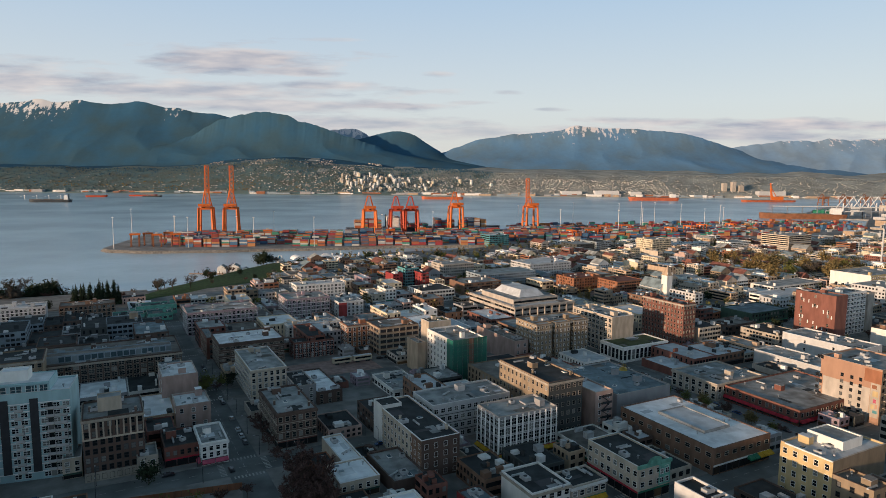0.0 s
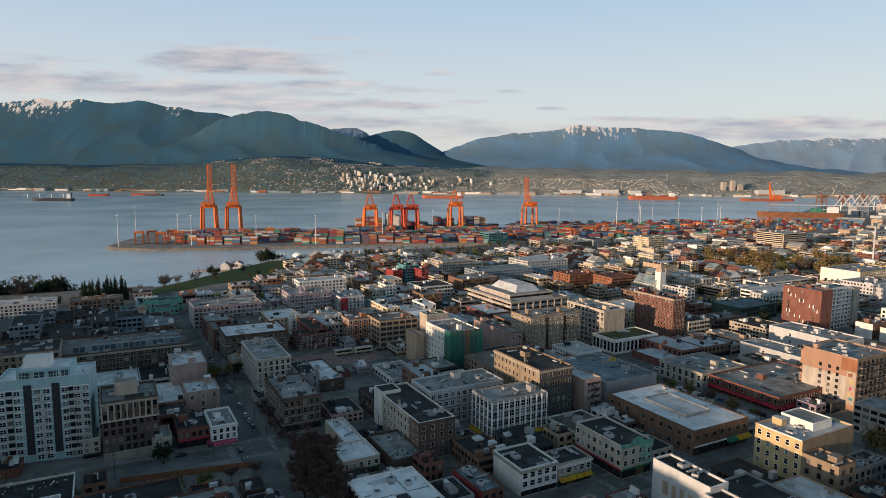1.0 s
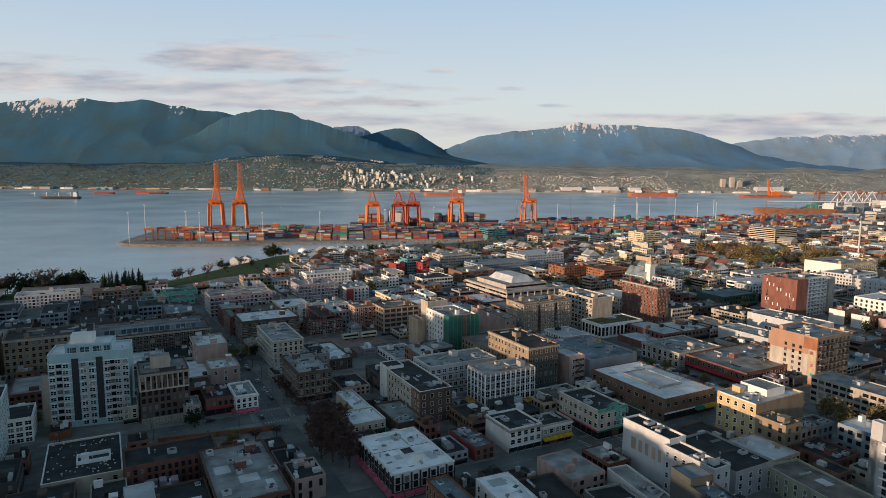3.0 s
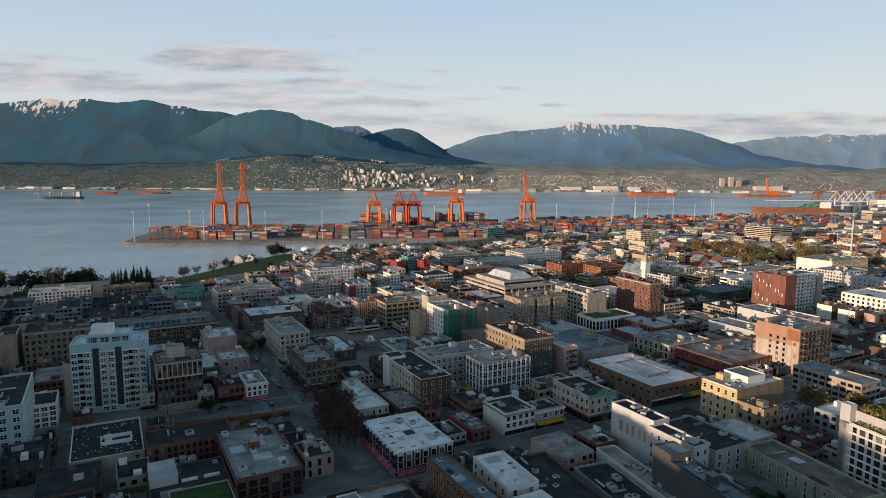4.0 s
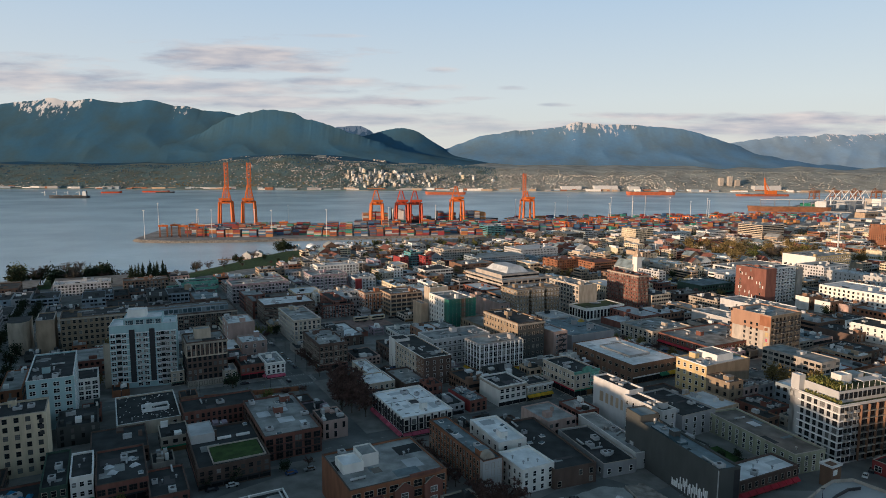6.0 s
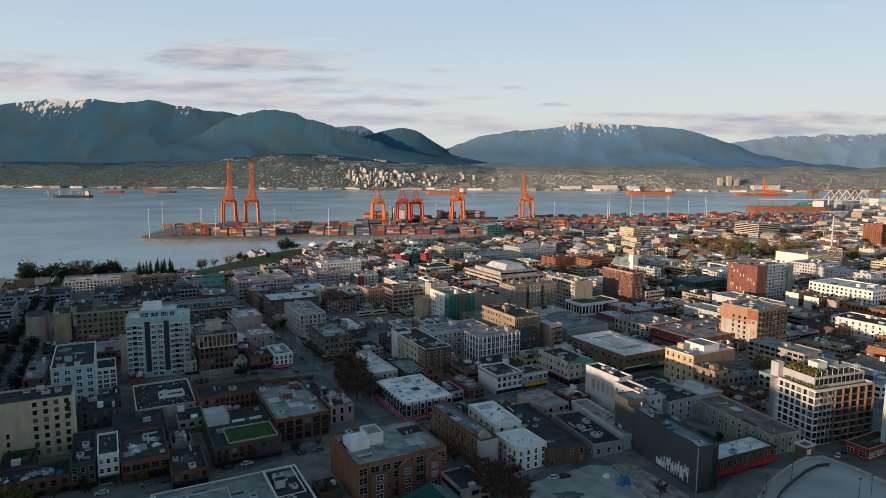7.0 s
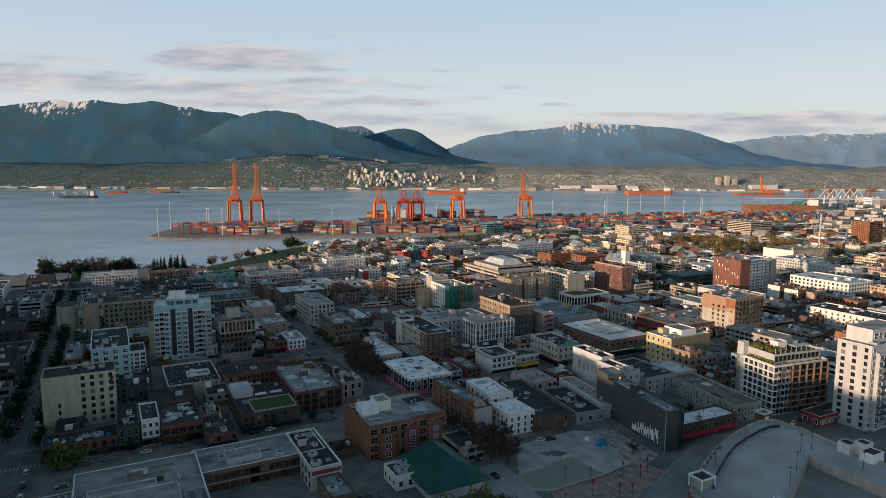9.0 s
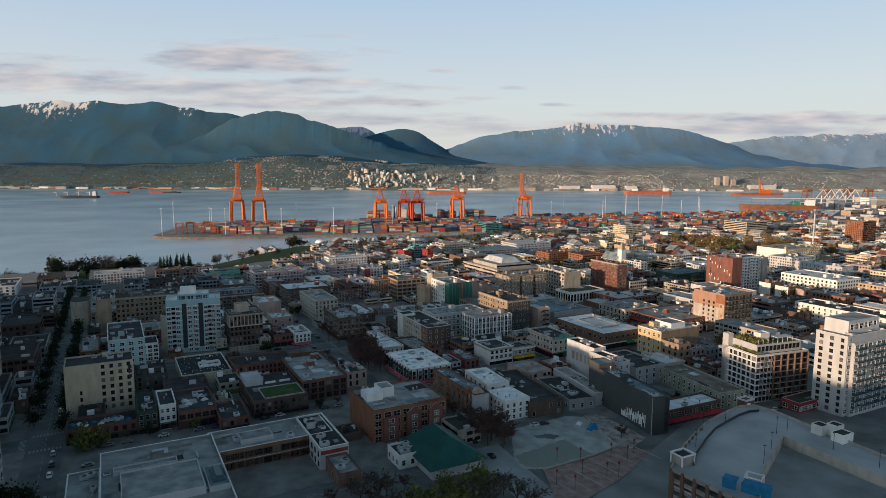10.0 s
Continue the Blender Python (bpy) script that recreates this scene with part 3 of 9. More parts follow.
pm.v += [(x, y, PIER_Z) for x, y in pier_line] + [(x, y, WATER_Z - 1.5) for x, y in out_line]
for a in range(n):
    b = (a + 1) % n
    pm.f.append((n + a, n + b, b, a))
    pm.m.append(pm.mi("rock"))
pm.f.append(tuple(range(n)))
pm.m.append(pm.mi("quay"))
thing("terminal_pier", pm, pose(0, 0, 0), "grey container terminal pier with a rock embankment", "pier", kind="structure")

# far shore: a town on a slope
town_top = piecewise([(-4000, 95), (-2681, 98), (-1658, 104), (-1300, 136), (-976, 152), (-650, 132), (-332, 112), (381, 96), (1400, 88), (2417, 80), (4000, 80)])


def far_z(x, y):
    if y < 3425:
        return -17.0
    k = (y - 3425) / 375
    k = k if k < 1 else 1 + (k - 1) * 0.3
    lift = noise.noise((x * 0.004, y * 0.004, 0)) * 12 * min(1, k) + noise.noise((x * 0.0035, y * 0.006, 4)) * 60 * max(0.0, min(1, k - 1))
    return -17 + (town_top(x) + 17) * k ** 0.9 + lift


fm = Mesh()
cols = list(range(-3900, 3901, 60))
fr = [3398, 3400, 3425, 3460, 3500, 3550, 3600, 3650, 3700, 3760, 3820, 3900, 4000, 4150, 4300]
for x in cols:
    for k, y in enumerate(fr):
        wob = noise.noise((x * 0.003, 7.3, 0)) * 22 if k < 3 else 0
        fm.v.append((x, y + wob, WATER_Z - 1 if k == 0 else far_z(x, y)))
for i in range(len(cols) - 1):
    for j in range(len(fr) - 1):
        a, b = i * len(fr) + j, (i + 1) * len(fr) + j
        fm.f.append((a, b, b + 1, a + 1))
        fm.m.append(fm.mi("hazed_east_woods" if cols[i] > -250 + 1000 * noise.noise((cols[i] * 0.009, fr[j] * 0.013, 3)) else "massif_left" if fr[j] >= 4000 else "hazed_hill_forest"))
thing("far_shore", fm, pose(0, 0, 0), "dark, haze-tinted wooded far shore rising behind the harbour", "shore", kind="structure")


def mountain(name, label, profile, x0, x1, y0, y1, mat, foot, seed, spur=13, rough=1.0):
    """A mountain side from its foot at y0 up to the ridge at y1, with spurs and gullies."""
    ridge = piecewise(profile)
    q = Mesh()
    nx, ny = 560, 60
    for i in range(nx + 1):
        x = x0 + (x1 - x0) * i / nx
        wide = sum(ridge(x + 150 * k) for k in range(-8, 9)) / 17
        crest, jag = sum(ridge(x + 22 * k) for k in range(-2, 3)) / 5, rough * noise.fractal((x * 0.009, seed, 0), 0.9, 2.1, 5) * 13
        for j in range(ny + 1):
            s = j / ny
            y = y0 + (y1 - y0) * s
            bend = x + 260 * noise.noise((x * 0.0008, s * 1.6, seed))
            big = 0.5 - 2 * abs(noise.noise((bend * 0.0017 + s * 0.5, s * 0.75, seed + 3)))
            mid = 0.5 - 2 * abs(noise.noise((bend * 0.0042 - s * 0.8, s * 1.9, seed + 5)))
            fine = 0.5 - 2 * abs(noise.noise((bend * 0.0105 - s * 1.6, s * 4.2, seed + 7)))
            small = noise.fractal((x * 0.012, s * 7.0, seed + 9), 1.0, 2.1, 4)
            env = math.sin(math.pi * min(1, s)) ** 1.3
            top = wide + (crest - wide) * s ** 6
            z = foot + (top - foot) * s ** 1.12 + jag * s ** 8 + (big * spur * 0.85 + mid * spur * 0.5 + fine * spur * 0.12 + small * 1.0) * env
            q.v.append((x, y - (big * 1.9 + mid * 1.1) * spur * env, z))
        q.v.append(q.v[-1])
        q.v.append((x, y1 + 40, foot - 60))
    for i in range(nx):
        for j in range(ny + 2):
            if j == ny:
                continue
            a, b = i * (ny + 3) + j, (i + 1) * (ny + 3) + j
            q.f.append((a, b, b + 1, a + 1))
            q.m.append(q.mi(mat))
    ob = thing(name, q, pose(0, 0, 0), label, "mountain", kind="structure")
    ob.data.polygons.foreach_set("use_smooth", [True] * len(q.f))
    return ob


mountain("mountain_back", "distant range in haze-paled colour with snow on its crests",
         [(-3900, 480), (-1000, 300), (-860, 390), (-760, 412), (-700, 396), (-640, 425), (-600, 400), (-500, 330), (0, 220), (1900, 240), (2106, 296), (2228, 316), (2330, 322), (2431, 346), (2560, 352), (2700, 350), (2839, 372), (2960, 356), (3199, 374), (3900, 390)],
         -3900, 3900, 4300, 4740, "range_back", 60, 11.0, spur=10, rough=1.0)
mountain("mountain_massif", "dark forested massif in haze-tinted blue-green with snowy peaks",
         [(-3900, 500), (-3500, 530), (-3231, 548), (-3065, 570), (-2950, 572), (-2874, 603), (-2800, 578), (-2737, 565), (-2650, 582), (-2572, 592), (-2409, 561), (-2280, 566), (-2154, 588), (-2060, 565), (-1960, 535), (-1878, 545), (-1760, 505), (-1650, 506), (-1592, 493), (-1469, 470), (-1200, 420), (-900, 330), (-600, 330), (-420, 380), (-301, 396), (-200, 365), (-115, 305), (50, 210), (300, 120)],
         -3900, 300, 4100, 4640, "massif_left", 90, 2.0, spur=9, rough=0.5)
mountain("mountain_hill", "dark forested hill in haze-tinted colour before the massif",
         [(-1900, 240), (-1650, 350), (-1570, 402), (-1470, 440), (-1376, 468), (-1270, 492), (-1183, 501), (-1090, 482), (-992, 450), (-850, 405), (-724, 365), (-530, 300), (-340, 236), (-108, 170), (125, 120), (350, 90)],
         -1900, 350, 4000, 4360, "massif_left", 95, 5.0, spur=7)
mountain("mountain_east", "mountain in haze-tinted blue-green with a dusting of snow",
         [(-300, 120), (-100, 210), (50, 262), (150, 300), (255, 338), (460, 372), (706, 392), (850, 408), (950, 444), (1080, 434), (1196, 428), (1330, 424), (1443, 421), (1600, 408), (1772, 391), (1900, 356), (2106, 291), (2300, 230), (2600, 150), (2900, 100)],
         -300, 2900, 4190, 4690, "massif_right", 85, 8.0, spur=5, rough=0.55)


# ---- buildings of the near blocks ----
building("apartment_building", "grey-white apartment block with tall pilasters and a yellow shopfront", 20.3, 226.2, 28, 28, 16, 16.3, wall="grey", roof="roof_grey", floors=5, bay=2.7, style="wide", win=(1.75, 2.3), pilasters="trim_white", shop=True, awning="awning_yellow", units=4)
building("apartment_building", "white-grey courtyard apartment wing with a flat grey roof", -5.5, 245.5, 28, 38.4, 19.5, 13.5, wall="white_grey", roof="roof_grey", floors=4, bay=3.0, win=(1.6, 1.6), style="wide", ledges="trim_dark", units=7)
building("apartment_building", "cream rooming house with a dark tar roof", -9.2, 211, 28, 16, 46, 13.2, wall="cream", roof="roof_dark", floors=4, bay=3.4, facing="brickdark", chimneys=2, units=3, huts=0)
building("garage", "low brick garage with a flat grey roof", -18.2, 199, 28, 13, 26, 3.5, wall="brickdark", roof="roof_grey", bay=0, units=4, huts=0)
building("shop_building", "low cream corner shop with a bright white membrane roof", -36.2, 194.6, 28, 14.5, 16, 5, wall="cream", roof="roof_white", floors=2, bay=2.4, win=(1.0, 1.5), shop=True, units=2, huts=0)
building("shop_building", "narrow rear wing with a bright white membrane roof", -38.1, 212, 28, 8, 25, 4.6, wall="cream", roof="roof_white", floors=1, bay=0, faces="", units=1, huts=0)
building("shop_house", "low brick building with a red painted side wall", 13.3, 174.5, 30, 9, 20, 4.3, wall="brickred", roof="roof_blue", side="red", floors=2, bay=2.6, faces="f", units=5, huts=0)
building("corner_hotel", "white corner hotel with dark timber bands and pink awnings", -15.7, 144.1, 28, 23.6, 33.9, 8.2, wall="white", roof="roof_white", floors=3, bay=3.2, win=(1.3, 1.8), ledges="trim_dark", pilasters="trim_dark", shop=True, awning="awning_pink", trim="trim_dark", units=5, huts=1)
building("tan_house", "narrow tan building with a blank wall", -15.6, 345.5, 28, 5.0, 14.4, 13.0, wall="tan", bay=0, units=0, huts=0)
building("apartment_building", "cream stair tower building with a roof garden", -9.6, 359.5, 28, 14.9, 10.6, 22.0, wall="cream", roof="roof_green", bay=0, units=2, huts=1)
building("brick_hotel", "yellow-brown brick hotel with painted end wall", 43.5, 251, 28, 18.5, 38, 22, wall="brickyel", roof="roof_dark", floors=6, bay=2.9, win=(1.1, 1.6), facing="darkgrey", chimneys=3, units=3, cornice="stone")
building("rooming_house", "pale pink rooming house with a zigzag fire escape", 65.5, 259, 28, 10, 36, 15, wall="pink", roof="roof_white2", floors=5, faces="f", bay=4.5, win=(1.0, 1.6), units=2)
building("market_hall", "brown brick market hall with a wide pale membrane roof", 100.2, 217, 28, 32.7, 49, 8.3, wall="brickbrown", roof="roof_white", floors=2, bay=4.5, win=(2.0, 1.4), shop=True, units=3, huts=0, parapet=0.35, shop_faces="f")
building("warehouse", "grey warehouse with a blue-grey roof", 79, 273, 28, 34, 43, 9, wall="grey", roof="roof_blue", floors=2, bay=0, units=7, huts=2)
building("hotel", "tall red brick hotel with pale top storey", 157.4, 402.3, 28, 11.4, 36.1, 24.9, wall="brickred", roof="roof_dark", floors=9, bay=2.6, win=(1.0, 1.6), cornice="stone", chimneys=2, units=3)
building("office_building", "cream office block with a blank rendered side", 106.9, 388.8, 28, 18.4, 38.6, 19.0, wall="cream", roof="roof_grey", floors=7, faces="l", bay=3.6, win=(2.2, 1.9), style="wide", units=4, huts=2)
building("clinic_building", "pink-brown brick clinic with a flat roof", 42.5, 365.9, 28, 9.6, 44.8, 9.0, wall="pink", roof="roof_tan", floors=3, faces="f", bay=3, units=4)
building("civic_building", "pale concrete civic building with dark ribbon windows", 53.1, 462.0, 28, 55.9, 66.9, 9.5, wall="concrete", roof="roof_white2", floors=4, bay=5.5, win=(5.0, 1.3), style="plain", units=2, huts=0, trim="concrete")
building("apartment_tower", "brown brick apartment tower with a white balcony front", 271.3, 424.4, 28, 13.4, 29.5, 26.9, wall="brickred", roof="roof_grey", floors=10, faces="l", bay=9, win=(1.0, 1.8), skip=0.45, units=3)
building("store", "long white-walled store with a dark flat roof", 249.9, 363.8, 28, 24.2, 49.7, 6.0, wall="white_grey", roof="roof_grey", floors=2, bay=6, skip=0.5, units=5)
building("store", "white-walled store with a dark flat roof", 209.3, 327.7, 28, 20.0, 45.2, 5.0, wall="white_grey", roof="roof_grey", floors=2, bay=6, skip=0.5, units=5)
building("storefront_row", "red brick storefront row with red awnings", 160.2, 266.8, 28, 56.4, 39.7, 4.5, wall="brickred", roof="roof_grey", floors=2, bay=3.5, shop=True, awning="awning_red", units=9, huts=1)
building("bank_building", "pale stone building with arched windows", 137.2, 300.7, 28, 35.2, 29.2, 5.0, wall="stone", roof="roof_grey", floors=2, bay=3.8, win=(1.8, 2.4), units=5, cornice="stone")
# Brown-grey front facing: the unlit side's shade is part of its colour.
building("apartment_building", "orange and grey apartment block with a tall mural", 197.5, 269, 28, 29, 28, 23, wall="orange", roof="roof_grey", floors=7, bay=3.4, win=(1.4, 1.5), skip=0.1, facing="brickyel", faces="f", trim="trim_dark", units=6)
building("warehouse_lofts", "mauve brick warehouse lofts with white sills", -179.7, 427.7, 28, 48.2, 28.8, 10.5, wall="purple", roof="roof_grey", floors=5, bay=2.8, win=(1.7, 1.7), faces="flr", ledges="trim_white", units=6, huts=2)
building("parkade_building", "brown-grey block with a white membrane roof", -130.1, 347.9, 28, 37.7, 28.7, 10.5, wall="brickdark", roof="roof_white", floors=4, bay=3, win=(2.2, 1.0), units=3, huts=2, ledges="concrete")
building("brick_house", "narrow red brick building beside the lane", -144.8, 368.8, 28, 5.0, 27.7, 8.7, wall="brickred", roof="roof_grey", floors=4, bay=2.6, units=1, huts=0)
building("flatiron_building", "cream stone corner building with heavy cornice", -95.6, 293.2, 28, 17.7, 41.7, 12.7, wall="cream", roof="roof_grey", floors=5, bay=2.6, win=(1.3, 1.8), cornice="stone", units=3, huts=2)
building("brick_block", "dark brick corner block with stone ledges", -68.4, 237.3, 28, 16.6, 33.0, 12.6, wall="brickdark", roof="roof_grey", floors=4, bay=2.5, win=(1.3, 1.8), cornice="brickdark", ledges="stone", shop=True, chimneys=3, units=4)
building("glass_court", "low grey building with glazed roof lights", -72.0, 286.9, 28, 10.0, 25.0, 7.0, wall="grey", roof="roof_dark", bay=4, units=6, huts=0)
building("market_shed", "low brick shed with a bright white roof", -62.5, 290.2, 28, 12.9, 37.7, 3.0, wall="brickdark", roof="roof_white", bay=4, units=3, huts=0)
building("rendered_block", "pale pink rendered block with a pale roof", -132.7, 278.3, 28, 16.0, 22.5, 14.0, wall="pink", roof="roof_white", floors=4, faces="l", bay=5, skip=0.4, units=2, huts=1)
building("rendered_block", "pale pink step-down block with a pale roof", -117.6, 257, 28, 14.5, 17, 8, wall="pink", roof="roof_white", floors=3, bay=4, skip=0.4, units=2, huts=1)
building("brick_hotel", "brown brick hotel with a pale arcaded top floor", -129.6, 206.7, 28, 19.8, 20.2, 21.8, wall="brickdark", roof="roof_grey", floors=7, bay=2.3, win=(1.2, 1.7), faces="flr", trim="trim_dark", cornice="stone", chimneys=2, units=2, huts=0)
building("office_building", "long brown warehouse office with a set-back glass penthouse", -212.0, 294.4, 28, 76.7, 39.6, 11.5, wall="brickdark", roof="roof_tan", floors=5, bay=3.4, win=(2.2, 1.9), style="wide", cornice="stone", faces="flr", units=8, huts=2)
building("corner_shop", "white three-storey corner shop with magenta awnings", -93.5, 221.5, 28, 10, 20, 6.8, wall="white", roof="roof_grey", floors=3, bay=1.9, win=(1.1, 1.7), shop=True, awning="awning_pink", faces="flr", units=3, cornice="trim_white")
building("shop_house", "dark red brick shop house with a dark roof", -106.5, 219.5, 28, 12.5, 18, 6, wall="brickred", roof="roof_dark", floors=2, bay=2.2, win=(1.1, 1.6), shop=True, faces="fl", units=3, huts=1)
building("apartment_building", "cream seven-storey hotel with a blank half wall", -166.7, 98.9, 28, 27.8, 16.5, 23.0, wall="beige", roof="roof_dark", floors=7, bay=0, faces="", units=3, huts=1)
building("apartment_building", "white six-storey block with roof antennas", -172.6, 147.3, 28, 17.4, 43.1, 21.6, wall="tealwhite", roof="roof_dark", floors=7, bay=3.8, win=(1.8, 1.5), style="wide", faces="fr", units=5, huts=1)
building("store", "low building with dark speckled roof and a walled light well", -132.9, 142.0, 28, 24.6, 36.0, 5.0, wall="cream", roof="roof_dark", floors=2, bay=4, skip=0.3, faces="f", units=3, huts=0)
building("brick_warehouse", "red brick warehouse with paired windows", -107.5, 147.5, 28, 30.7, 16.4, 8.5, wall="brickred", roof="roof_dark", floors=3, bay=2.0, win=(0.9, 1.5), units=2, huts=0)
building("brick_building", "brown brick building with a green lawn on the roof", -82.9, 98.7, 28, 24.6, 36.2, 7.9, wall="brickdark", roof="roof_dark", floors=3, bay=2.6, shop=True, units=0, huts=1)
building("brick_building", "red brick building with dark bays and roof plant", -66.3, 121.5, 28, 22.0, 42.9, 9.5, wall="brickred", roof="roof_grey", floors=3, bay=3.2, win=(2.2, 1.9), style="wide", units=7, huts=2, ledges="trim_dark")
building("shop_house", "dark green shop house with a dark roof", -126.0, 81.0, 28, 7.6, 29.4, 9.5, wall="darkgreen", roof="roof_dark", floors=3, bay=2.2, faces="f", shop=True, units=2, huts=0)
building("shop_house", "white three-storey shop house with banded windows", -119.0, 85.5, 28, 6.7, 20.2, 11.0, wall="white", roof="roof_dark", floors=3, bay=1.5, win=(1.0, 1.4), faces="f", shop=True, units=1, huts=0)
building("shop_house", "red brick shop house with roof tents", -111.2, 86.2, 28, 15.6, 28.6, 8.0, wall="brickred", roof="roof_dark", floors=2, bay=2.8, win=(2.0, 1.7), style="wide", faces="f", shop=True, units=4, huts=0)
building("shop_house", "grey-roofed brick shop house", -92.0, 82.8, 28, 11.8, 20.8, 6.0, wall="brickred", roof="roof_dark", floors=2, bay=2.6, faces="f", shop=True, units=3, huts=0)
building("shop_house", "low red corner shop with tarpaulins on its roof", -149.3, 69.3, 28, 25.9, 12.5, 6.5, wall="brickred", roof="roof_dark", floors=2, bay=3, faces="fl", shop=True, units=2, huts=0)
building("brick_lofts", "orange brick lofts with stepped bays and a white penthouse", -26.9, 73.0, 28, 33.0, 28.3, 14.0, wall="brickorange", roof="roof_grey", floors=4, bay=3.6, win=(2.4, 1.9), style="wide", faces="f", units=5, huts=0)
building("brick_hotel", "long orange brick hotel with a pale corner", 14.8, 98.4, 28, 7.8, 41, 11.7, wall="brickorange", roof="roof_blue", floors=4, bay=2.3, win=(0.9, 1.6), units=4, huts=1)
building("white_house", "white rendered four-storey building with fire escapes", 28.1, 97.5, 28, 13.4, 15.5, 9, wall="white", roof="roof_white", floors=3, bay=2.8, win=(1.0, 1.5), units=2, huts=0)
building("white_house", "white rear building with a white membrane roof", 21.5, 116.7, 24, 12.0, 24.1, 10.0, wall="white", roof="roof_white", floors=3, bay=4, skip=0.3, units=2, huts=1)
building("brick_shed", "wide dark brick building with a brown flat roof", 39.7, 101.5, 22, 17.2, 44.8, 7.0, wall="brickdark", roof="roof_dark", floors=2, bay=4, skip=0.4, units=6, huts=0)
building("store", "low grey shop with a dark flat roof", 59.0, 110.6, 20, 14.1, 32.8, 5.0, wall="grey", roof="roof_dark", floors=1, bay=4, units=5, huts=0)
building("store", "narrow grey shop strip with a white parapet", 72.6, 117.5, 20, 8.2, 40, 6, wall="white_grey", roof="roof_grey", floors=1, bay=4, faces="f", units=5, huts=0)
building("theatre_building", "dark grey theatre block with a white painted mural", 88.5, 83.5, 19, 8.4, 50, 16.3, wall="darkgrey", roof="roof_blue", bay=0, faces="", units=4, huts=1)
building("market_building", "low shop with white roof, brick parapet and awnings", 97.5, 93, 26, 33, 10.9, 6.8, wall="brickdark", roof="roof_white", floors=2, bay=3, faces="f", shop=True, awning="awning_red", units=4, huts=0)
building("row_apartments", "pale green row apartments with a brown roof", 129.5, 114, 20, 15, 44, 7.5, wall="greenish", roof="roof_tan", floors=3, bay=3.4, win=(1.1, 1.6), units=1, huts=0)
building("rooming_house", "white rooming house with a faded painted wall sign", 80, 154, 28, 8, 22.6, 17, wall="white_grey", roof="roof_dark", bay=0, faces="", units=2, huts=0)
building("rooming_house", "white rooming house with small square windows", 87.8, 135, 28, 7.5, 21, 15.5, wall="white_grey", roof="roof_dark", floors=4, bay=3.3, win=(1.0, 1.5), faces="fl", units=2, huts=1)
building("store", "flat-roofed shop behind the rooming house", 100, 146, 28, 20, 29, 9, wall="grey", roof="roof_dark", floors=3, bay=4, faces="f", units=3, huts=0)
building("brick_hotel", "yellow rendered hotel with a pale flat roof", 126.5, 188, 28, 31, 18.5, 17.3, wall="creamyel", roof="roof_white2", floors=5, bay=3, win=(1.2, 1.7), faces="l", facing="brickyel", units=5, huts=1)
building("shop_building", "cream shop building with a green copper pediment", 65.5, 196, 28, 15, 26, 11, wall="cream", roof="roof_dark", floors=3, bay=3, win=(1.4, 1.6), shop=True, units=3, huts=0)
building("storefront_row", "white and stone storefront row with a black roof", 27.2, 182, 28, 15.5, 18, 8.5, wall="white", roof="roof_dark", floors=3, bay=2.6, win=(1.6, 1.6), faces="f", shop=True, cornice="stone", units=2, huts=0)
building("storefront_row", "stone storefront row with balustrade", 41.4, 189.5, 28, 15, 11, 7, wall="stone", roof="roof_dark", floors=2, bay=2.6, win=(1.6, 1.6), faces="f", shop=True, awning="awning_yellow", cornice="trim_white", units=2, huts=0)
building("office_building", "white four-storey block with wide dark windows", -180.0, 183.5, 28, 15.4, 18.1, 9.0, wall="white", roof="roof_dark", floors=4, bay=2.6, win=(1.9, 1.6), style="wide", faces="fr", units=2, huts=0)
building("shop_house", "small pale two-storey shop beside the tower", -139.0, 209.0, 28, 6.3, 12.8, 6.0, wall="cream", roof="roof_grey", floors=3, bay=2.6, faces="f", shop=True, units=1, huts=0)
building("shop_house", "small pale brick shop beside the hotel", -113.3, 212.0, 28, 7.1, 12.3, 5.5, wall="stone", roof="roof_grey", floors=2, bay=2.6, faces="f", shop=True, units=1, huts=0)

# ---- buildings with shapes of their own ----
balc_mesh = {}


def balcony(parent, m, w, rail="trim_white", depth=1.3):
    key = (round(w, 1), rail, depth)
    if key not in balc_mesh:
        q = Mesh().box(-w / 2, -depth, -0.12, w / 2, 0.02, 0.08, "concrete")
        q.box(-w / 2, -depth, 0.08, w / 2, -depth + 0.06, 1.05, rail)
        q.box(-w / 2, -depth, 0.08, -w / 2 + 0.06, 0, 1.05, rail)
        q.box(w / 2 - 0.06, -depth, 0.08, w / 2, 0, 1.05, rail)
        balc_mesh[key] = q.data("balcony")
    return part("balcony", balc_mesh[key], parent, m=m)


def extra_block(ob, x0, y0, z0, x1, y1, z1, wall, roof, name="upper_block"):
    q = Mesh().box(x0, y0, z0, x1, y1, z1 - 0.5, wall)
    q.ring(x0, y0, x1, y1, z1 - 0.5, z1, 0.3, wall)
    b = part(name, q, ob)
    part("upper_roof", Mesh().box(x0 + 0.305, y0 + 0.305, z1 - 0.5, x1 - 0.305, y1 - 0.305, z1 - 0.42, roof), ob)
    return b


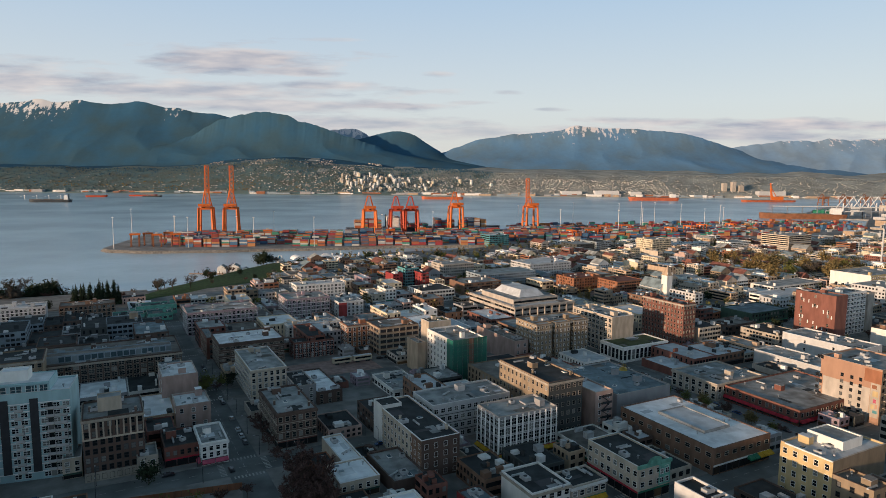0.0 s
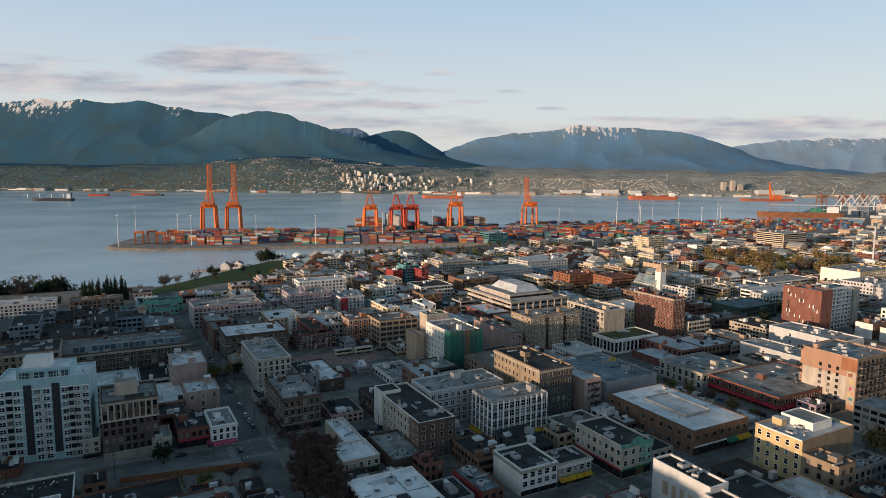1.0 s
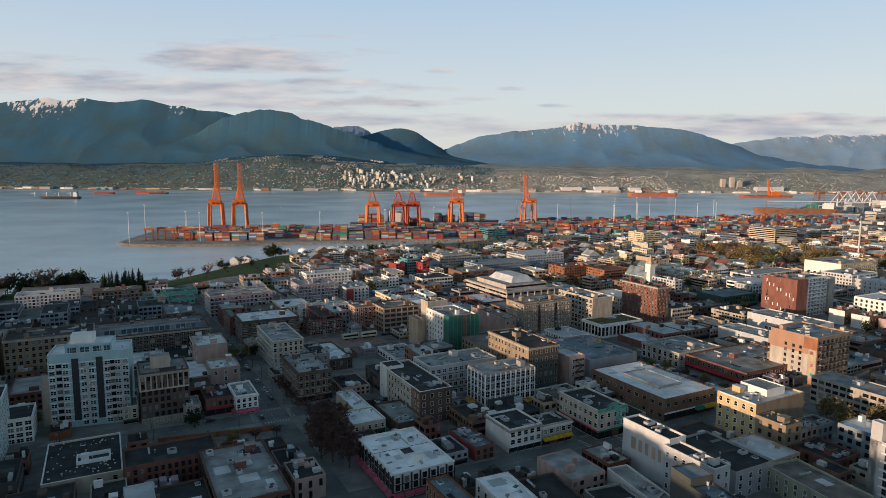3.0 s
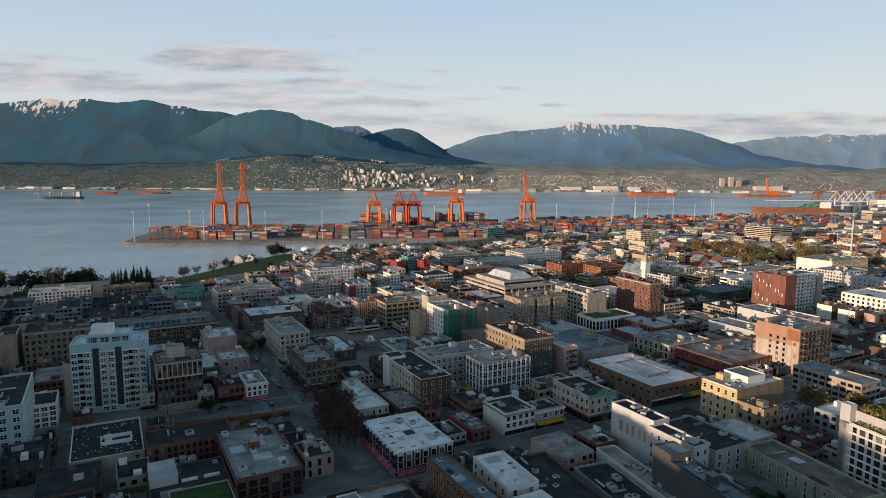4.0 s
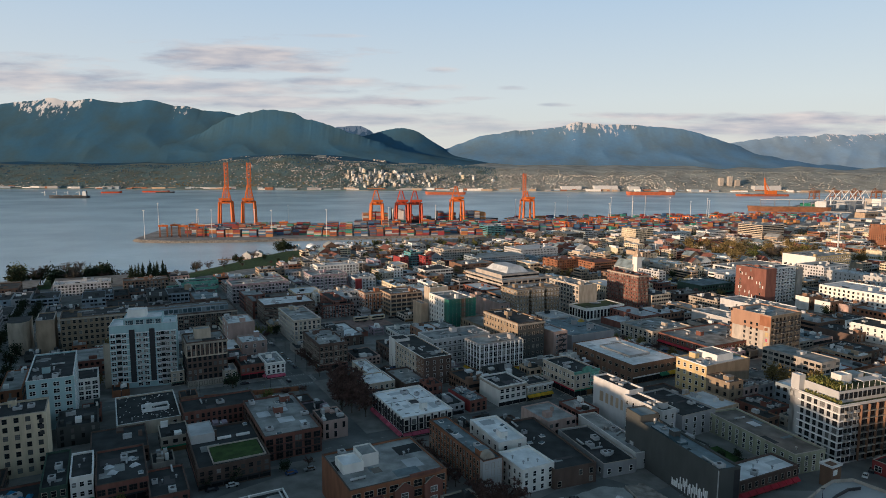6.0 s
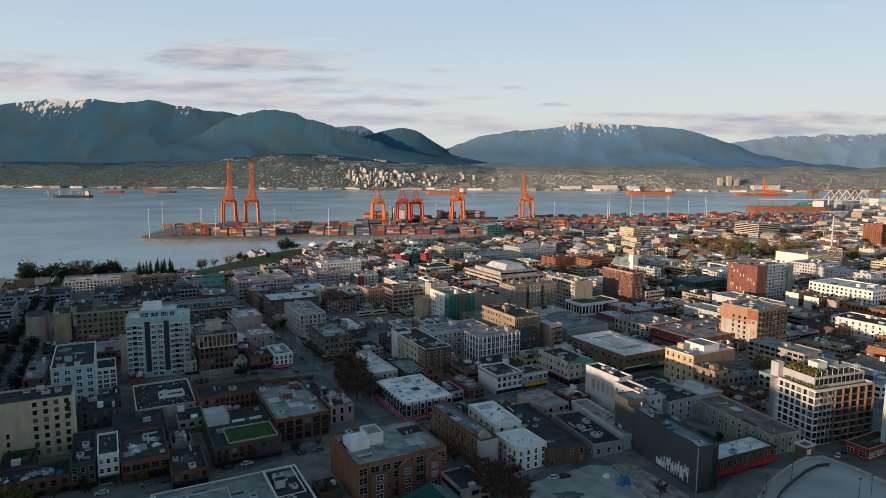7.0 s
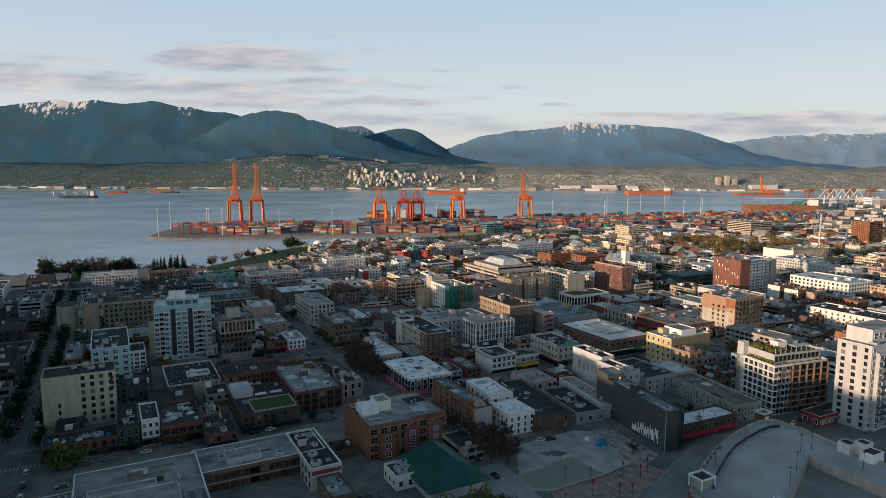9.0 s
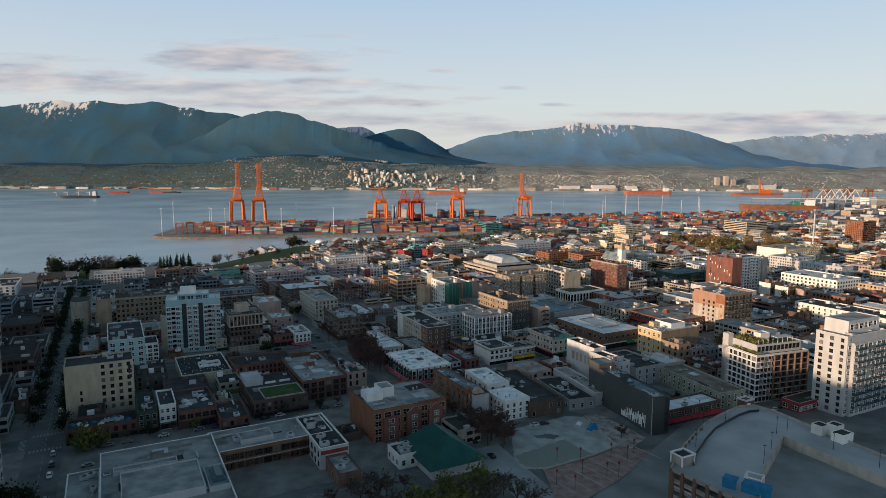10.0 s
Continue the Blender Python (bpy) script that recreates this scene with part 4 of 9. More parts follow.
def wall_windows(ob, face, x0, y0, length, z0, floors, step, bay, win, style="sash", trim="trim_white", skip=0.0, seed=1):
    """Rows of windows on one wall of a block that starts at x0, y0."""
    rr = random.Random(seed)
    turn = dict(f=0, l=-90, r=90)[face]
    n = max(1, int((length - 0.4) / bay))
    sw = length / n
    me = window_mesh(min(win[0], sw - 0.3), win[1], style, trim)
    far_panes = []
    for i in range(n):
        for j in range(floors):
            if rr.random() < skip:
                continue
            a = (i + 0.5) * sw
            p = dict(f=(x0 + a, y0), l=(x0, y0 + a), r=(x0, y0 + a))[face]
            at = pose(p[0], p[1], z0 + (j + 0.55) * step, 0, 0, turn)
            if ob.matrix_world.translation.y > 258:
                far_panes.append(((round(min(win[0], sw - 0.3), 2), round(win[1], 2), style, trim), at))
            else:
                part("window", me, ob, m=at)
    window_rows(ob, far_panes)


# residential tower, teal-white grid with two dark bays
tw = building("apartment_tower", "teal-white residential tower with two dark vertical bays", -166.5, 203.0, 20, 31, 17, 31.0, wall="tealwhite", roof="roof_white", floors=10, bay=0, faces="", units=3, huts=0)
extra_block(tw, 6.5, 1.5, 31.4, 24.5, 15, 36.0, "tealwhite", "roof_white")
extra_block(tw, 8, 6, 35.4, 17, 12, 39.4, "white", "roof_white", "lift_house")
extra_block(tw, -3.5, 3, -4, 0.02, 15, 23.5, "cream", "roof_white", "side_wing")
for i in range(2):
    bx = 9.0 + i * 9.3
    part("dark_bay", Mesh().box(bx, -0.5, 3.2, bx + 2.6, 0.02, 30.5, "trim_dark"), tw, "dark glazed vertical bay")
for j in range(10):
    part("floor_band", Mesh().box(0, -0.24, 2.9 + j * 2.86, 31, 0.02, 3.25 + j * 2.86, "trim_white"), tw)
for cx in (1.5, 6.6, 13.3, 16.4, 22.6, 26.6, 29.6):
    for j in range(10):
        part("window", window_mesh(2.0, 1.55, "wide", "trim_white"), tw, m=pose(cx, 0, 1.8 + j * 2.86))
for cx in (4.1, 24.6):
    for j in range(10):
        part("balcony_door", Mesh().box(cx - 1.05, -0.05, 0.7 + j * 2.86, cx + 1.05, 0.02, 2.8 + j * 2.86, "glass"), tw)
for cx in (4.1, 14.9, 24.6, 28.0):
    for j in range(1, 10):
        balcony(tw, pose(cx, 0, 0.5 + j * 2.86), 2.6 if cx < 28 else 4.0, "white_grey")
for j in range(3):
    part("roof_deck_rail", Mesh().box(24.6 + j * 2, 0.4, 30.2, 26.4 + j * 2, 0.5, 31.2, "glass_blue"), tw)
for cx in (9.2, 14.0, 18.8, 22.6):
    part("window", window_mesh(3.4 if cx < 22 else 2.4, 2.6, "blue", "trim_white"), tw, m=pose(cx, 1.5, 33.6))
for cx in (8.5, 14.2, 20.0, 24.2):
    part("terrace_post", Mesh().box(cx - 0.15, 0.3, 31.0, cx + 0.15, 0.6, 35.2, "tealwhite"), tw)
part("terrace_canopy", Mesh().box(7.0, 0.2, 35.2, 24.5, 1.5, 35.5, "tealwhite"), tw)

# block wrapped in green scaffold netting
gw = building("apartment_building", "white block under repair, wrapped in green scaffold netting", 4.3, 325.2, 28, 20, 31, 19.8, wall="white", roof="roof_grey", floors=7, bay=3.4, win=(1.0, 1.6), faces="l", units=4, huts=1)
gw_h = 19.8 - ground_z(325.2)
net = Mesh().box(-0.9, -1.0, 0.5, 20.8, -0.7, gw_h + 0.6, "mesh_green")
net.box(-0.9, -0.7, 0.5, -0.6, 5.5, gw_h + 0.2, "mesh_green")
part("scaffold_netting", net, gw, "green scaffold netting")
part("netting_gap", Mesh().box(9.2, -1.06, 0.6, 12.4, -1.0, gw_h + 0.5, "brickbrown"), gw, "brown torn strip in the netting")
for k in range(8):
    part("scaffold_pole", Mesh().beam((-0.7 + k * 3.05, -1.12, 0), (-0.7 + k * 3.05, -1.12, gw_h + 1.2), 0.06, "steel", 5), gw)
for k in range(7):
    part("scaffold_board", Mesh().box(-0.9, -1.1, 2.5 + k * 3.1, 20.8, -1.02, 2.7 + k * 3.1, "awning_green"), gw)

# three brown-brick bays with a deep cornice
tb = building("apartment_building", "brown brick apartment house in three bays with white cornices", 53, 370.7, 28, 41.5, 17, 19.2, wall="brickyel", roof="roof_grey", floors=7, bay=0, faces="", units=5, huts=2)
tb_h = 19.2 - ground_z(370.7)
for k in range(3):
    x0 = k * 14.2
    extra_block(tb, x0, -5.0, -4, x0 + 11.6, 0.02, tb_h, "brickyel", "roof_grey", "bay_wing")
    wall_windows(tb, "f", x0, -5.0, 11.6, 1.0, 7, 3.2, 2.3, (1.0, 1.6))
    wall_windows(tb, "l", x0, -5.0, 5.0, 1.0, 7, 3.2, 2.3, (1.0, 1.6))
    part("cornice", Mesh().ring(x0 - 0.5, -5.5, x0 + 12.1, 0.5, tb_h - 1.3, tb_h - 0.7, 0.49, "stone"), tb)
    part("cornice", Mesh().ring(x0 - 0.25, -5.25, x0 + 11.85, 0.25, tb_h - 4.4, tb_h - 4.0, 0.24, "stone"), tb)
wall_windows(tb, "l", 0, 0, 17, 1.0, 7, 3.2, 2.4, (1.0, 1.6))

# civic building: set-back storey under a sloped pale roof, deep eaves
cv_ = [o for o in scene.objects if o.get("label", "").startswith("pale concrete civic")][0]
cw, cd_, chh = 55.9, 66.9, 16.0
extra_block(cv_, cw * 0.10, cd_ * 0.15, chh - 0.8, cw * 0.86, cd_ * 0.85, chh + 3.4, "concrete", "roof_grey", "upper_storey")
part("window_band", Mesh().box(cw * 0.11, cd_ * 0.15 - 0.05, chh + 0.3, cw * 0.85, cd_ * 0.15 + 0.02, chh + 1.9, "glass"), cv_)
part("sloped_roof", Mesh().box(cw * 0.28, cd_ * 0.25, chh + 2.95, cw * 0.72, cd_ * 0.8, chh + 8.2, "roof_white2", taper=4.6), cv_, "pale sloped roof of the penthouse")
for k in range(9):
    part("column", Mesh().box(cw * k / 8 - 0.4, -0.9, -3, cw * k / 8 + 0.4, -0.01, chh - 1.2, "concrete"), cv_)
part("eaves", Mesh().ring(-1.2, -1.2, cw + 1.2, cd_ + 1.2, chh - 1.19, chh - 0.2, 1.19, "concrete"), cv_)

# apartment houses behind the rail lot
building("apartment_building", "mauve brick apartments with pale balconies", -124.1, 486.4, 28, 35, 28, 8.8, wall="purple", roof="roof_grey", floors=5, bay=3.6, win=(2.0, 1.7), style="wide", units=5, huts=2, ledges="trim_white")
wr_ = building("apartment_building", "white apartments with a red panelled bay", -84.7, 495.8, 28, 21, 20, 5.1, wall="white_grey", roof="roof_grey", floors=4, bay=3.2, win=(1.6, 1.6), units=3, huts=1)
part("red_bay", Mesh().box(0, -0.7, -3, 6.5, 0.0, 11.4, "red"), wr_, "red panelled bay")
building("apartment_building", "cream terrace of apartments with arched bays", -105.8, 413.9, 28, 37, 12, 5.8, wall="cream", roof="roof_white2", floors=4, bay=2.6, win=(1.3, 1.9), units=4, huts=2, pilasters="white", cornice="trim_white")
building("apartment_building", "orange brick walk-up with white window surrounds", -62, 388.3, 28, 16, 14, 12.1, wall="brickorange", roof="roof_grey", floors=5, bay=2.6, win=(1.3, 2.0), units=2, huts=1, trim="trim_white", cornice="stone")
pk_ = building("parkade_building", "brown concrete parkade with open decks and white columns", -41, 381.6, 28, 27, 23, 12.7, wall="brickbrown", roof="roof_tan", floors=5, bay=0, faces="", units=3, huts=1)
for j in range(5):
    for face_, length in (("f", 27), ("l", 23)):
        m_ = FACES[face_](27, 23)[0]
        # Dark panels on the solid wall stand in for shaded deck openings.
        part("open_deck", Mesh().box(0.5, -0.05, 1.0 + j * 3.4, length - 0.5, 0.02, 2.9 + j * 3.4, "trim_dark"), pk_, m=m_)
        part("deck_edge", Mesh().box(0, -0.5, 2.9 + j * 3.4, length, 0.0, 4.0 + j * 3.4, "tan"), pk_, m=m_)
        if j == 0:
            for k in range(int(length / 4.5) + 1):
                part("column", Mesh().box(k * 4.5, -0.35, -3, k * 4.5 + 0.6, -0.06, 16.5, "stone"), pk_, m=m_)
building("warehouse_lofts", "dark red brick lofts with a white window grid", -92, 370.9, 28, 25, 12, 5.6, wall="brickred", roof="roof_dark", floors=3, bay=2.4, win=(1.6, 2.2), style="wide", units=3, huts=1, trim="trim_white", pilasters="brickred")
building("pavilion", "low pale pavilion with a grey flat roof", -26.2, 301.1, 28, 18, 29, 0.6, wall="white", roof="roof_grey", floors=1, bay=4, win=(2.4, 1.6), units=5, huts=1)
building("apartment_building", "long white apartment block near the waterfront", -136, 571.7, 28, 47, 18, 4.8, wall="white", roof="roof_white2", floors=4, bay=3.4, win=(1.8, 1.7), style="wide", units=6, huts=2, ledges="trim_white")
building("school_building", "sunlit yellow brick school with a white end", 417, 605.8, 28, 67, 40, 13, wall="creamyel", roof="roof_grey", floors=6, bay=3.6, win=(1.5, 1.7), units=6, huts=2, side="white", faces="f")
for k, (x, y) in enumerate(((-66, 357.5), (-54.5, 363.5))):
    rc = holder("railcar", pose(x, y, ground_z(y) + 0.3, 0, 0, 28), "pale yellow railcar standing in the dirt lot", "railcar", "railcars")
    part("car_body", Mesh().box(0, 0, 1.0, 11.5, 2.9, 4.0, "beige", "roof_white2"), rc)
    part("window_band", Mesh().box(0.8, -0.05, 2.2, 10.7, 0.02, 3.3, "glass"), rc)
    for w_ in (1.5, 8.0):
        part("bogie", Mesh().box(w_, 0.3, 0, w_ + 2.2, 2.6, 1.0, "trim_dark"), rc)
PLACED += [(-80, 318, 28, 62, 40)]

# low white bank with tall pilasters and a mossy roof
bank = building("bank_building", "white stone bank with tall columns and a mossy flat roof", 108.8, 368.5, 28, 37.4, 20, 5.0, wall="white", roof="roof_green", floors=1, bay=3.1, win=(1.9, 5.4), faces="fl", pilasters="white", cornice="white", units=1, huts=0)

building("apartment_building", "white apartment block with attic dormers near the park", -347, 451, 28, 46, 20, 5, wall="white_grey", roof="roof_white2", floors=4, bay=2.8, win=(1.5, 1.6), units=6, huts=3, ledges="trim_white")
building("apartment_building", "red-brown brick apartment block near the park", -292, 466, 28, 38, 18, 6, wall="brickbrown", roof="roof_tan", floors=4, bay=3.0, win=(1.6, 1.7), units=4, huts=2, ledges="stone")
for k, (tx, ty, tw_, td_, tz) in enumerate(((-250, 462, 22, 16, 0.0), (-229, 474, 18, 18, -1.0), (-246, 492, 30, 14, 1.0))):
    building("market_shed", "low market shed with a sea-green metal roof", tx, ty, 28, tw_, td_, tz, wall="trim_copper", roof="teal_roof", floors=1, bay=3.4, win=(2.0, 1.4), units=2, huts=1)
building("office_building", "white four-storey block with dark square windows", -404, 388, 28, 18, 46, 4, wall="white", roof="roof_dark", floors=3, bay=3.6, win=(1.7, 1.8), faces="flr", units=3, huts=1)
tank = holder("water_tank", pose(-221, 436, -7.0), "round tan timber water tank on its frame", "water tank")
part("drum", Mesh().beam((0, 0, 11), (0, 0, 16), 2.9, "tan", 14), tank)
part("cap", Mesh().beam((0, 0, 16), (0, 0, 17.3), 3.1, "stone", 14, 0.3), tank)
for k in range(4):
    part("leg", Mesh().beam((2 * math.cos(k * 1.57 + 0.8), 2 * math.sin(k * 1.57 + 0.8), 0), (2 * math.cos(k * 1.57 + 0.8), 2 * math.sin(k * 1.57 + 0.8), 11), 0.25, "trim_dark"), tank)
building("apartment_building", "long white rendered row with a dark flat roof", 312.7, 258.8, 28, 24, 75, 7.3, wall="white", roof="roof_dark", floors=3, bay=4.2, win=(1.1, 1.6), units=8, huts=2)
building("hotel", "sunlit cream-white hotel with rows of small windows", 350.8, 392, 28, 36, 54, 12, wall="white", roof="roof_white2", floors=5, bay=3.6, win=(1.2, 1.5), units=6, huts=2, trim="trim_dark")
hw_ = building("apartment_building", "long pale grey three-storey row", 430, 514, 28, 20, 66, 5.5, wall="white_grey", roof="roof_white2", floors=3, bay=4.5, win=(1.2, 1.6), units=5, huts=2)
for k, (bx, by, bw, bd, bz, sd) in enumerate(((303.3, 414.7, 18, 12, 5.3, "white"), (310.8, 397.8, 17, 13, 4.8, "white"), (323.1, 388.9, 20, 11, 3.9, "pink"), (292, 340, 26, 22, 3.2, "brickbrown"), (270, 305, 24, 26, 2.5, "brickdark"), (247, 262, 26, 24, 2.0, "brickbrown"))):
    building("warehouse", ("brown brick warehouse with a white party wall", "brown brick warehouse with a white party wall", "brown brick warehouse with a pinkish party wall", "low brown brick warehouse with a dark roof", "low dark brick workshop with a tar roof", "low brown brick garage with a dark roof")[k], bx, by, 28, bw, bd, bz, wall="brickbrown", roof="roof_dark" if k > 2 else "roof_tan", side=sd, floors=2, bay=4.5, win=(1.6, 1.6), faces="f", units=4, huts=1)
building("brick_building", "low orange-red brick building with a flat roof", 262, 226, 28, 26, 22, 7.8, wall="brickorange", roof="roof_tan", floors=2, bay=4.5, faces="f", units=3, huts=1)
slot_rng = random.Random(9)
bw_ = [o for o in scene.objects if o.get("label", "").startswith("brown brick apartment tower")][0]
for k in range(16):
    a_, z_ = 2.0 + (k % 8) * 3.4 + slot_rng.uniform(-0.8, 0.8), 4.0 + (k * 5 % 9) * 3.0
    part("window_slot", Mesh().box(-0.05, a_, z_, 0.02, a_ + 0.7, z_ + 2.4, "trim_white"), bw_, "pale vertical window slot")

# apartment tower: white balcony front beside the brown brick end
bt = building("apartment_tower", "white balconied wing of the brown brick tower", 282.5, 441, 28, 36, 15, 25.2, wall="white", roof="roof_grey", floors=10, bay=3.6, win=(2.2, 1.7), style="wide", faces="f", units=4, huts=1)
for i in range(6):
    for j in range(1, 10):
        balcony(bt, pose(3 + i * 6, 0, 0.4 + j * 3.1), 2.8, "trim_white", 0.9)
extra_block(bt, 36.02, -1.5, -5, 44, 14, 30, "concrete", "roof_grey", "end_wing")

# pale tower with balconies and a planted roof terrace
rt = building("apartment_tower", "pale grey apartment tower with balconies and a planted roof", 150, 119, 24, 46, 29, 23.0, wall="white_grey", roof="roof_green", floors=8, bay=0, faces="", units=3, huts=0)
rt_step = 22.6 / 8
extra_block(rt, 4, 4, 22.6, 44, 27, 27.4, "white_grey", "roof_green", "upper_block")
extra_block(rt, 0, 24, -4, 4.5, 29.02, 29.5, "white_grey", "roof_white", "stair_tower")
extra_block(rt, 16, 12, 27, 24, 18, 31, "white", "roof_white", "lift_house")
for j in range(8):
    z0 = 0.4 + j * rt_step
    part("floor_band", Mesh().box(-0.2, -0.25, z0 + rt_step - 0.55, 14.6, 0.02, z0 + rt_step - 0.15, "trim_white"), rt)
    part("floor_band", Mesh().box(-0.25, 0.02, z0 + rt_step - 0.55, 0.02, 24, z0 + rt_step - 0.15, "trim_white"), rt)
    for i in range(14):
        part("window", window_mesh(2.3, 1.8, "wide", "trim_dark"), rt, m=pose(1.7 + i * 3.25, 0, z0 + 1.15))
        if j and i % 2 and i < 4:
            balcony(rt, pose(1.7 + i * 3.25, 0, z0 - 0.1), 3.0, "steel")
    for i in range(6):
        part("window", window_mesh(1.7 if i % 2 else 2.4, 1.8, "wide", "trim_dark"), rt, m=pose(0, 2.2 + i * 3.8, z0 + 1.15, 0, 0, -90))
for i in range(11):
    part("window", window_mesh(2.4, 2.2, "wide", "trim_dark"), rt, m=pose(6 + i * 3.5, 4, 25.2))
# Flush dark panel: the shade of the deep balconies as a colour.
part("recessed_front", Mesh().box(14.6, -0.02, 0.5, 45.9, 0.0, 22.4, "darkgrey"), rt, "dark flat panel standing in for shade behind the balconies")
for k in range(6):
    part("fin", Mesh().box(14.6 + k * 6.2, -1.45, 0.5, 15.0 + k * 6.2, -0.26, 22.6, "brickbrown"), rt)
for j in range(1, 8):
    part("balcony_slab", Mesh().box(15.0, -1.4, j * rt_step + 0.05, 45.6, -0.26, j * rt_step + 0.22, "concrete"), rt)
for k in range(9):
    part("terrace_post", Mesh().beam((6 + k * 4.4, 5, 27), (6 + k * 4.4, 5, 29.6), 0.12, "trim_white", 4), rt)
part("pergola", Mesh().box(24, 6, 29.3, 38, 11, 29.6, "white_grey"), rt)
part("terrace_hut", Mesh().box(30, 14, 27, 36, 20, 30, "white_grey"), rt)

rt.matrix_world = pose(149.8, 122.5, ground_z(119), 0, 0, 20) @ Matrix.Diagonal((0.70, 0.76, 1, 1))
# white tower with a glazed golden-lit front on a red podium
wtow = building("apartment_tower", "white apartment tower with a glazed balcony front", 181, 105, 28, 30, 14.5, 37, wall="white_grey", roof="roof_grey", floors=12, bay=0, faces="", units=3, huts=0)
extra_block(wtow, 5, 3, 36.4, 29, 14, 43, "white_grey", "roof_grey", "penthouse")
extra_block(wtow, 3.0, -1.6, -3, 34, 0.02, 34, "white_grey", "roof_white", "balcony_wing")
for j in range(12):
    z0 = 1 + j * 2.98
    for i, ww in enumerate((1.2, 1.5, 1.5)):
        part("window", window_mesh(ww, 1.6, "wide", "trim_dark"), wtow, m=pose(0, 2.2 + i * 4.8, z0 + 1.2, 0, 0, -90))
    part("window", window_mesh(2.2, 1.8, "wide", "trim_white"), wtow, m=pose(2, 0, z0 + 1.2))
    for i in range(9):
        if j < 11:
            part("window", window_mesh(2.7, 2.2, "blue", "trim_white"), wtow, m=pose(4.7 + i * 3.4, -1.6, z0 + 1.2))
            if j and i % 2 == 0:
                balcony(wtow, pose(6.2 + i * 3.3, -1.6, z0), 5.4 if i < 8 else 3.0, "glass_blue", 1.5)
for i in range(6):
    part("window", window_mesh(2.4, 2.4, "wide", "trim_white"), wtow, m=pose(7.5 + i * 3.6, 3, 40))
pod = building("podium", "low red retail podium below the white tower", 164, 109, 28, 22, 9, 4.6, wall="red", roof="roof_dark", floors=1, bay=3, win=(2.0, 1.8), style="wide", faces="fl", units=0, huts=0)

# curved cream corner block seen across the street
cb = building("office_building", "brown stone office block with rows of deep windows", -231, 268.7, 28, 42, 24, 19, wall="brickyel", roof="roof_dark", floors=6, bay=2.8, win=(1.4, 1.7), faces="f", cornice="stone", units=5, huts=2)
cl = building("office_building", "tan office block with a blank party wall", -241.5, 262, 28, 9.5, 24, 19, wall="tan", roof="roof_dark", floors=6, bay=0, faces="", units=1, huts=0)
rd = Mesh()
pts = [(-6 * math.cos(a), -6 * math.sin(a)) for a in [math.pi * k / 8 for k in range(9)]]
rd.prism([(x, y) for x, y in pts] + [(6, 14), (-6, 14)], -4, 20, "cream", "roof_dark")
rdo = thing("corner_rotunda", rd, pose(-257, 270, ground_z(270), 0, 0, 28), "round-fronted cream corner building", "building")
PLACED.append((-268, 262, 28, 20, 24))

# pale arcade round the top floors of the brown hotel, stone base, tall roof hut
bh_ = [o for o in scene.objects if o.get("label", "").startswith("brown brick hotel with a pale")][0]
bh_h = 21.8 - ground_z(206.7)
for face_, length in (("f", 19.8), ("l", 20.2)):
    m_ = FACES[face_](19.8, 20.2)[0]
    n_ = int(length / 2.2)
    for k in range(n_ + 1):
        part("arcade_pier", Mesh().box(max(0, k * length / n_ - 0.28), -0.22, bh_h - 7.4, min(length, k * length / n_ + 0.28), -0.03, bh_h - 1.6, "cream"), bh_, m=m_)
    part("arcade_sill", Mesh().box(0, -0.3, bh_h - 8.0, length, -0.03, bh_h - 7.4, "cream"), bh_, m=m_)
    part("stone_base", Mesh().box(0, -0.07, -2, length, -0.01, 3.6, "stone"), bh_, m=m_)
extra_block(bh_, 5, 8, bh_h - 0.8, 13, 14, bh_h + 4.6, "cream", "roof_grey", "lift_house")

# cream hotel: windows on half of its front, blank beside them; plain bars for its faded sign
ch = [o for o in scene.objects if o.get("label") == "cream seven-storey hotel with a blank half wall"][0]
wall_windows(ch, "f", 13.5, 0, 14, 0.6, 7, 3.15, 2.9, (1.3, 1.6), trim="trim_dark")
for j in (1, 2, 3):
    part("window", window_mesh(0.8, 1.6, "sash", "trim_dark"), ch, m=pose(6.2, 0, 1 + j * 3.1))
for j in range(3):
    part("sign_bar", Mesh().box(25.6, -0.09, 14.6 + j * 2.2, 27.0, 0.01, 16.2 + j * 2.2, "trim_dark"), ch, "dark painted sign bar")

# lawn only in the middle of its roof
lb = [o for o in scene.objects if o.get("label", "").startswith("brown brick building with a green lawn")][0]
part("roof_lawn", Mesh().box(6, 3, 7.3, 23, 17, 7.55, "lawn"), lb, "bright green roof lawn")
part("planter_wall", Mesh().ring(5.4, 2.6, 23.8, 17.6, 7.28, 7.9, 0.3, "concrete"), lb)
extra_block(lb, 0.4, 23, 7.2, 9, 36, 10.6, "white_grey", "roof_white2", "stair_block")
for k in range(2):
    part("roof_bench", Mesh().box(10 + k * 7, 23.2, 7.3, 15 + k * 7, 24.2, 8.1, "trim_white"), lb)

# light well on the dark speckled roof
wl = [o for o in scene.objects if o.get("label", "").startswith("low building with dark speckled")][0]
part("light_well", Mesh().ring(10, 12, 21, 19, 5.2, 6.6, 0.4, "trim_white"), wl)
part("well_hut", Mesh().box(11.5, 13.2, 5.2, 14, 15.5, 8.2, "trim_white"), wl)
debris = Mesh()
for k in range(46):
    rr = random.Random(k)
    debris.add(Mesh().box(0, 0, 0, rr.uniform(0.2, 0.7), rr.uniform(0.2, 0.7), 0.2, "trim_white"), pose(rr.uniform(1, 23), rr.uniform(1, 34), 5.36, 0, 0, rr.uniform(0, 90)))
part("roof_debris", debris, wl, kind="stuff")

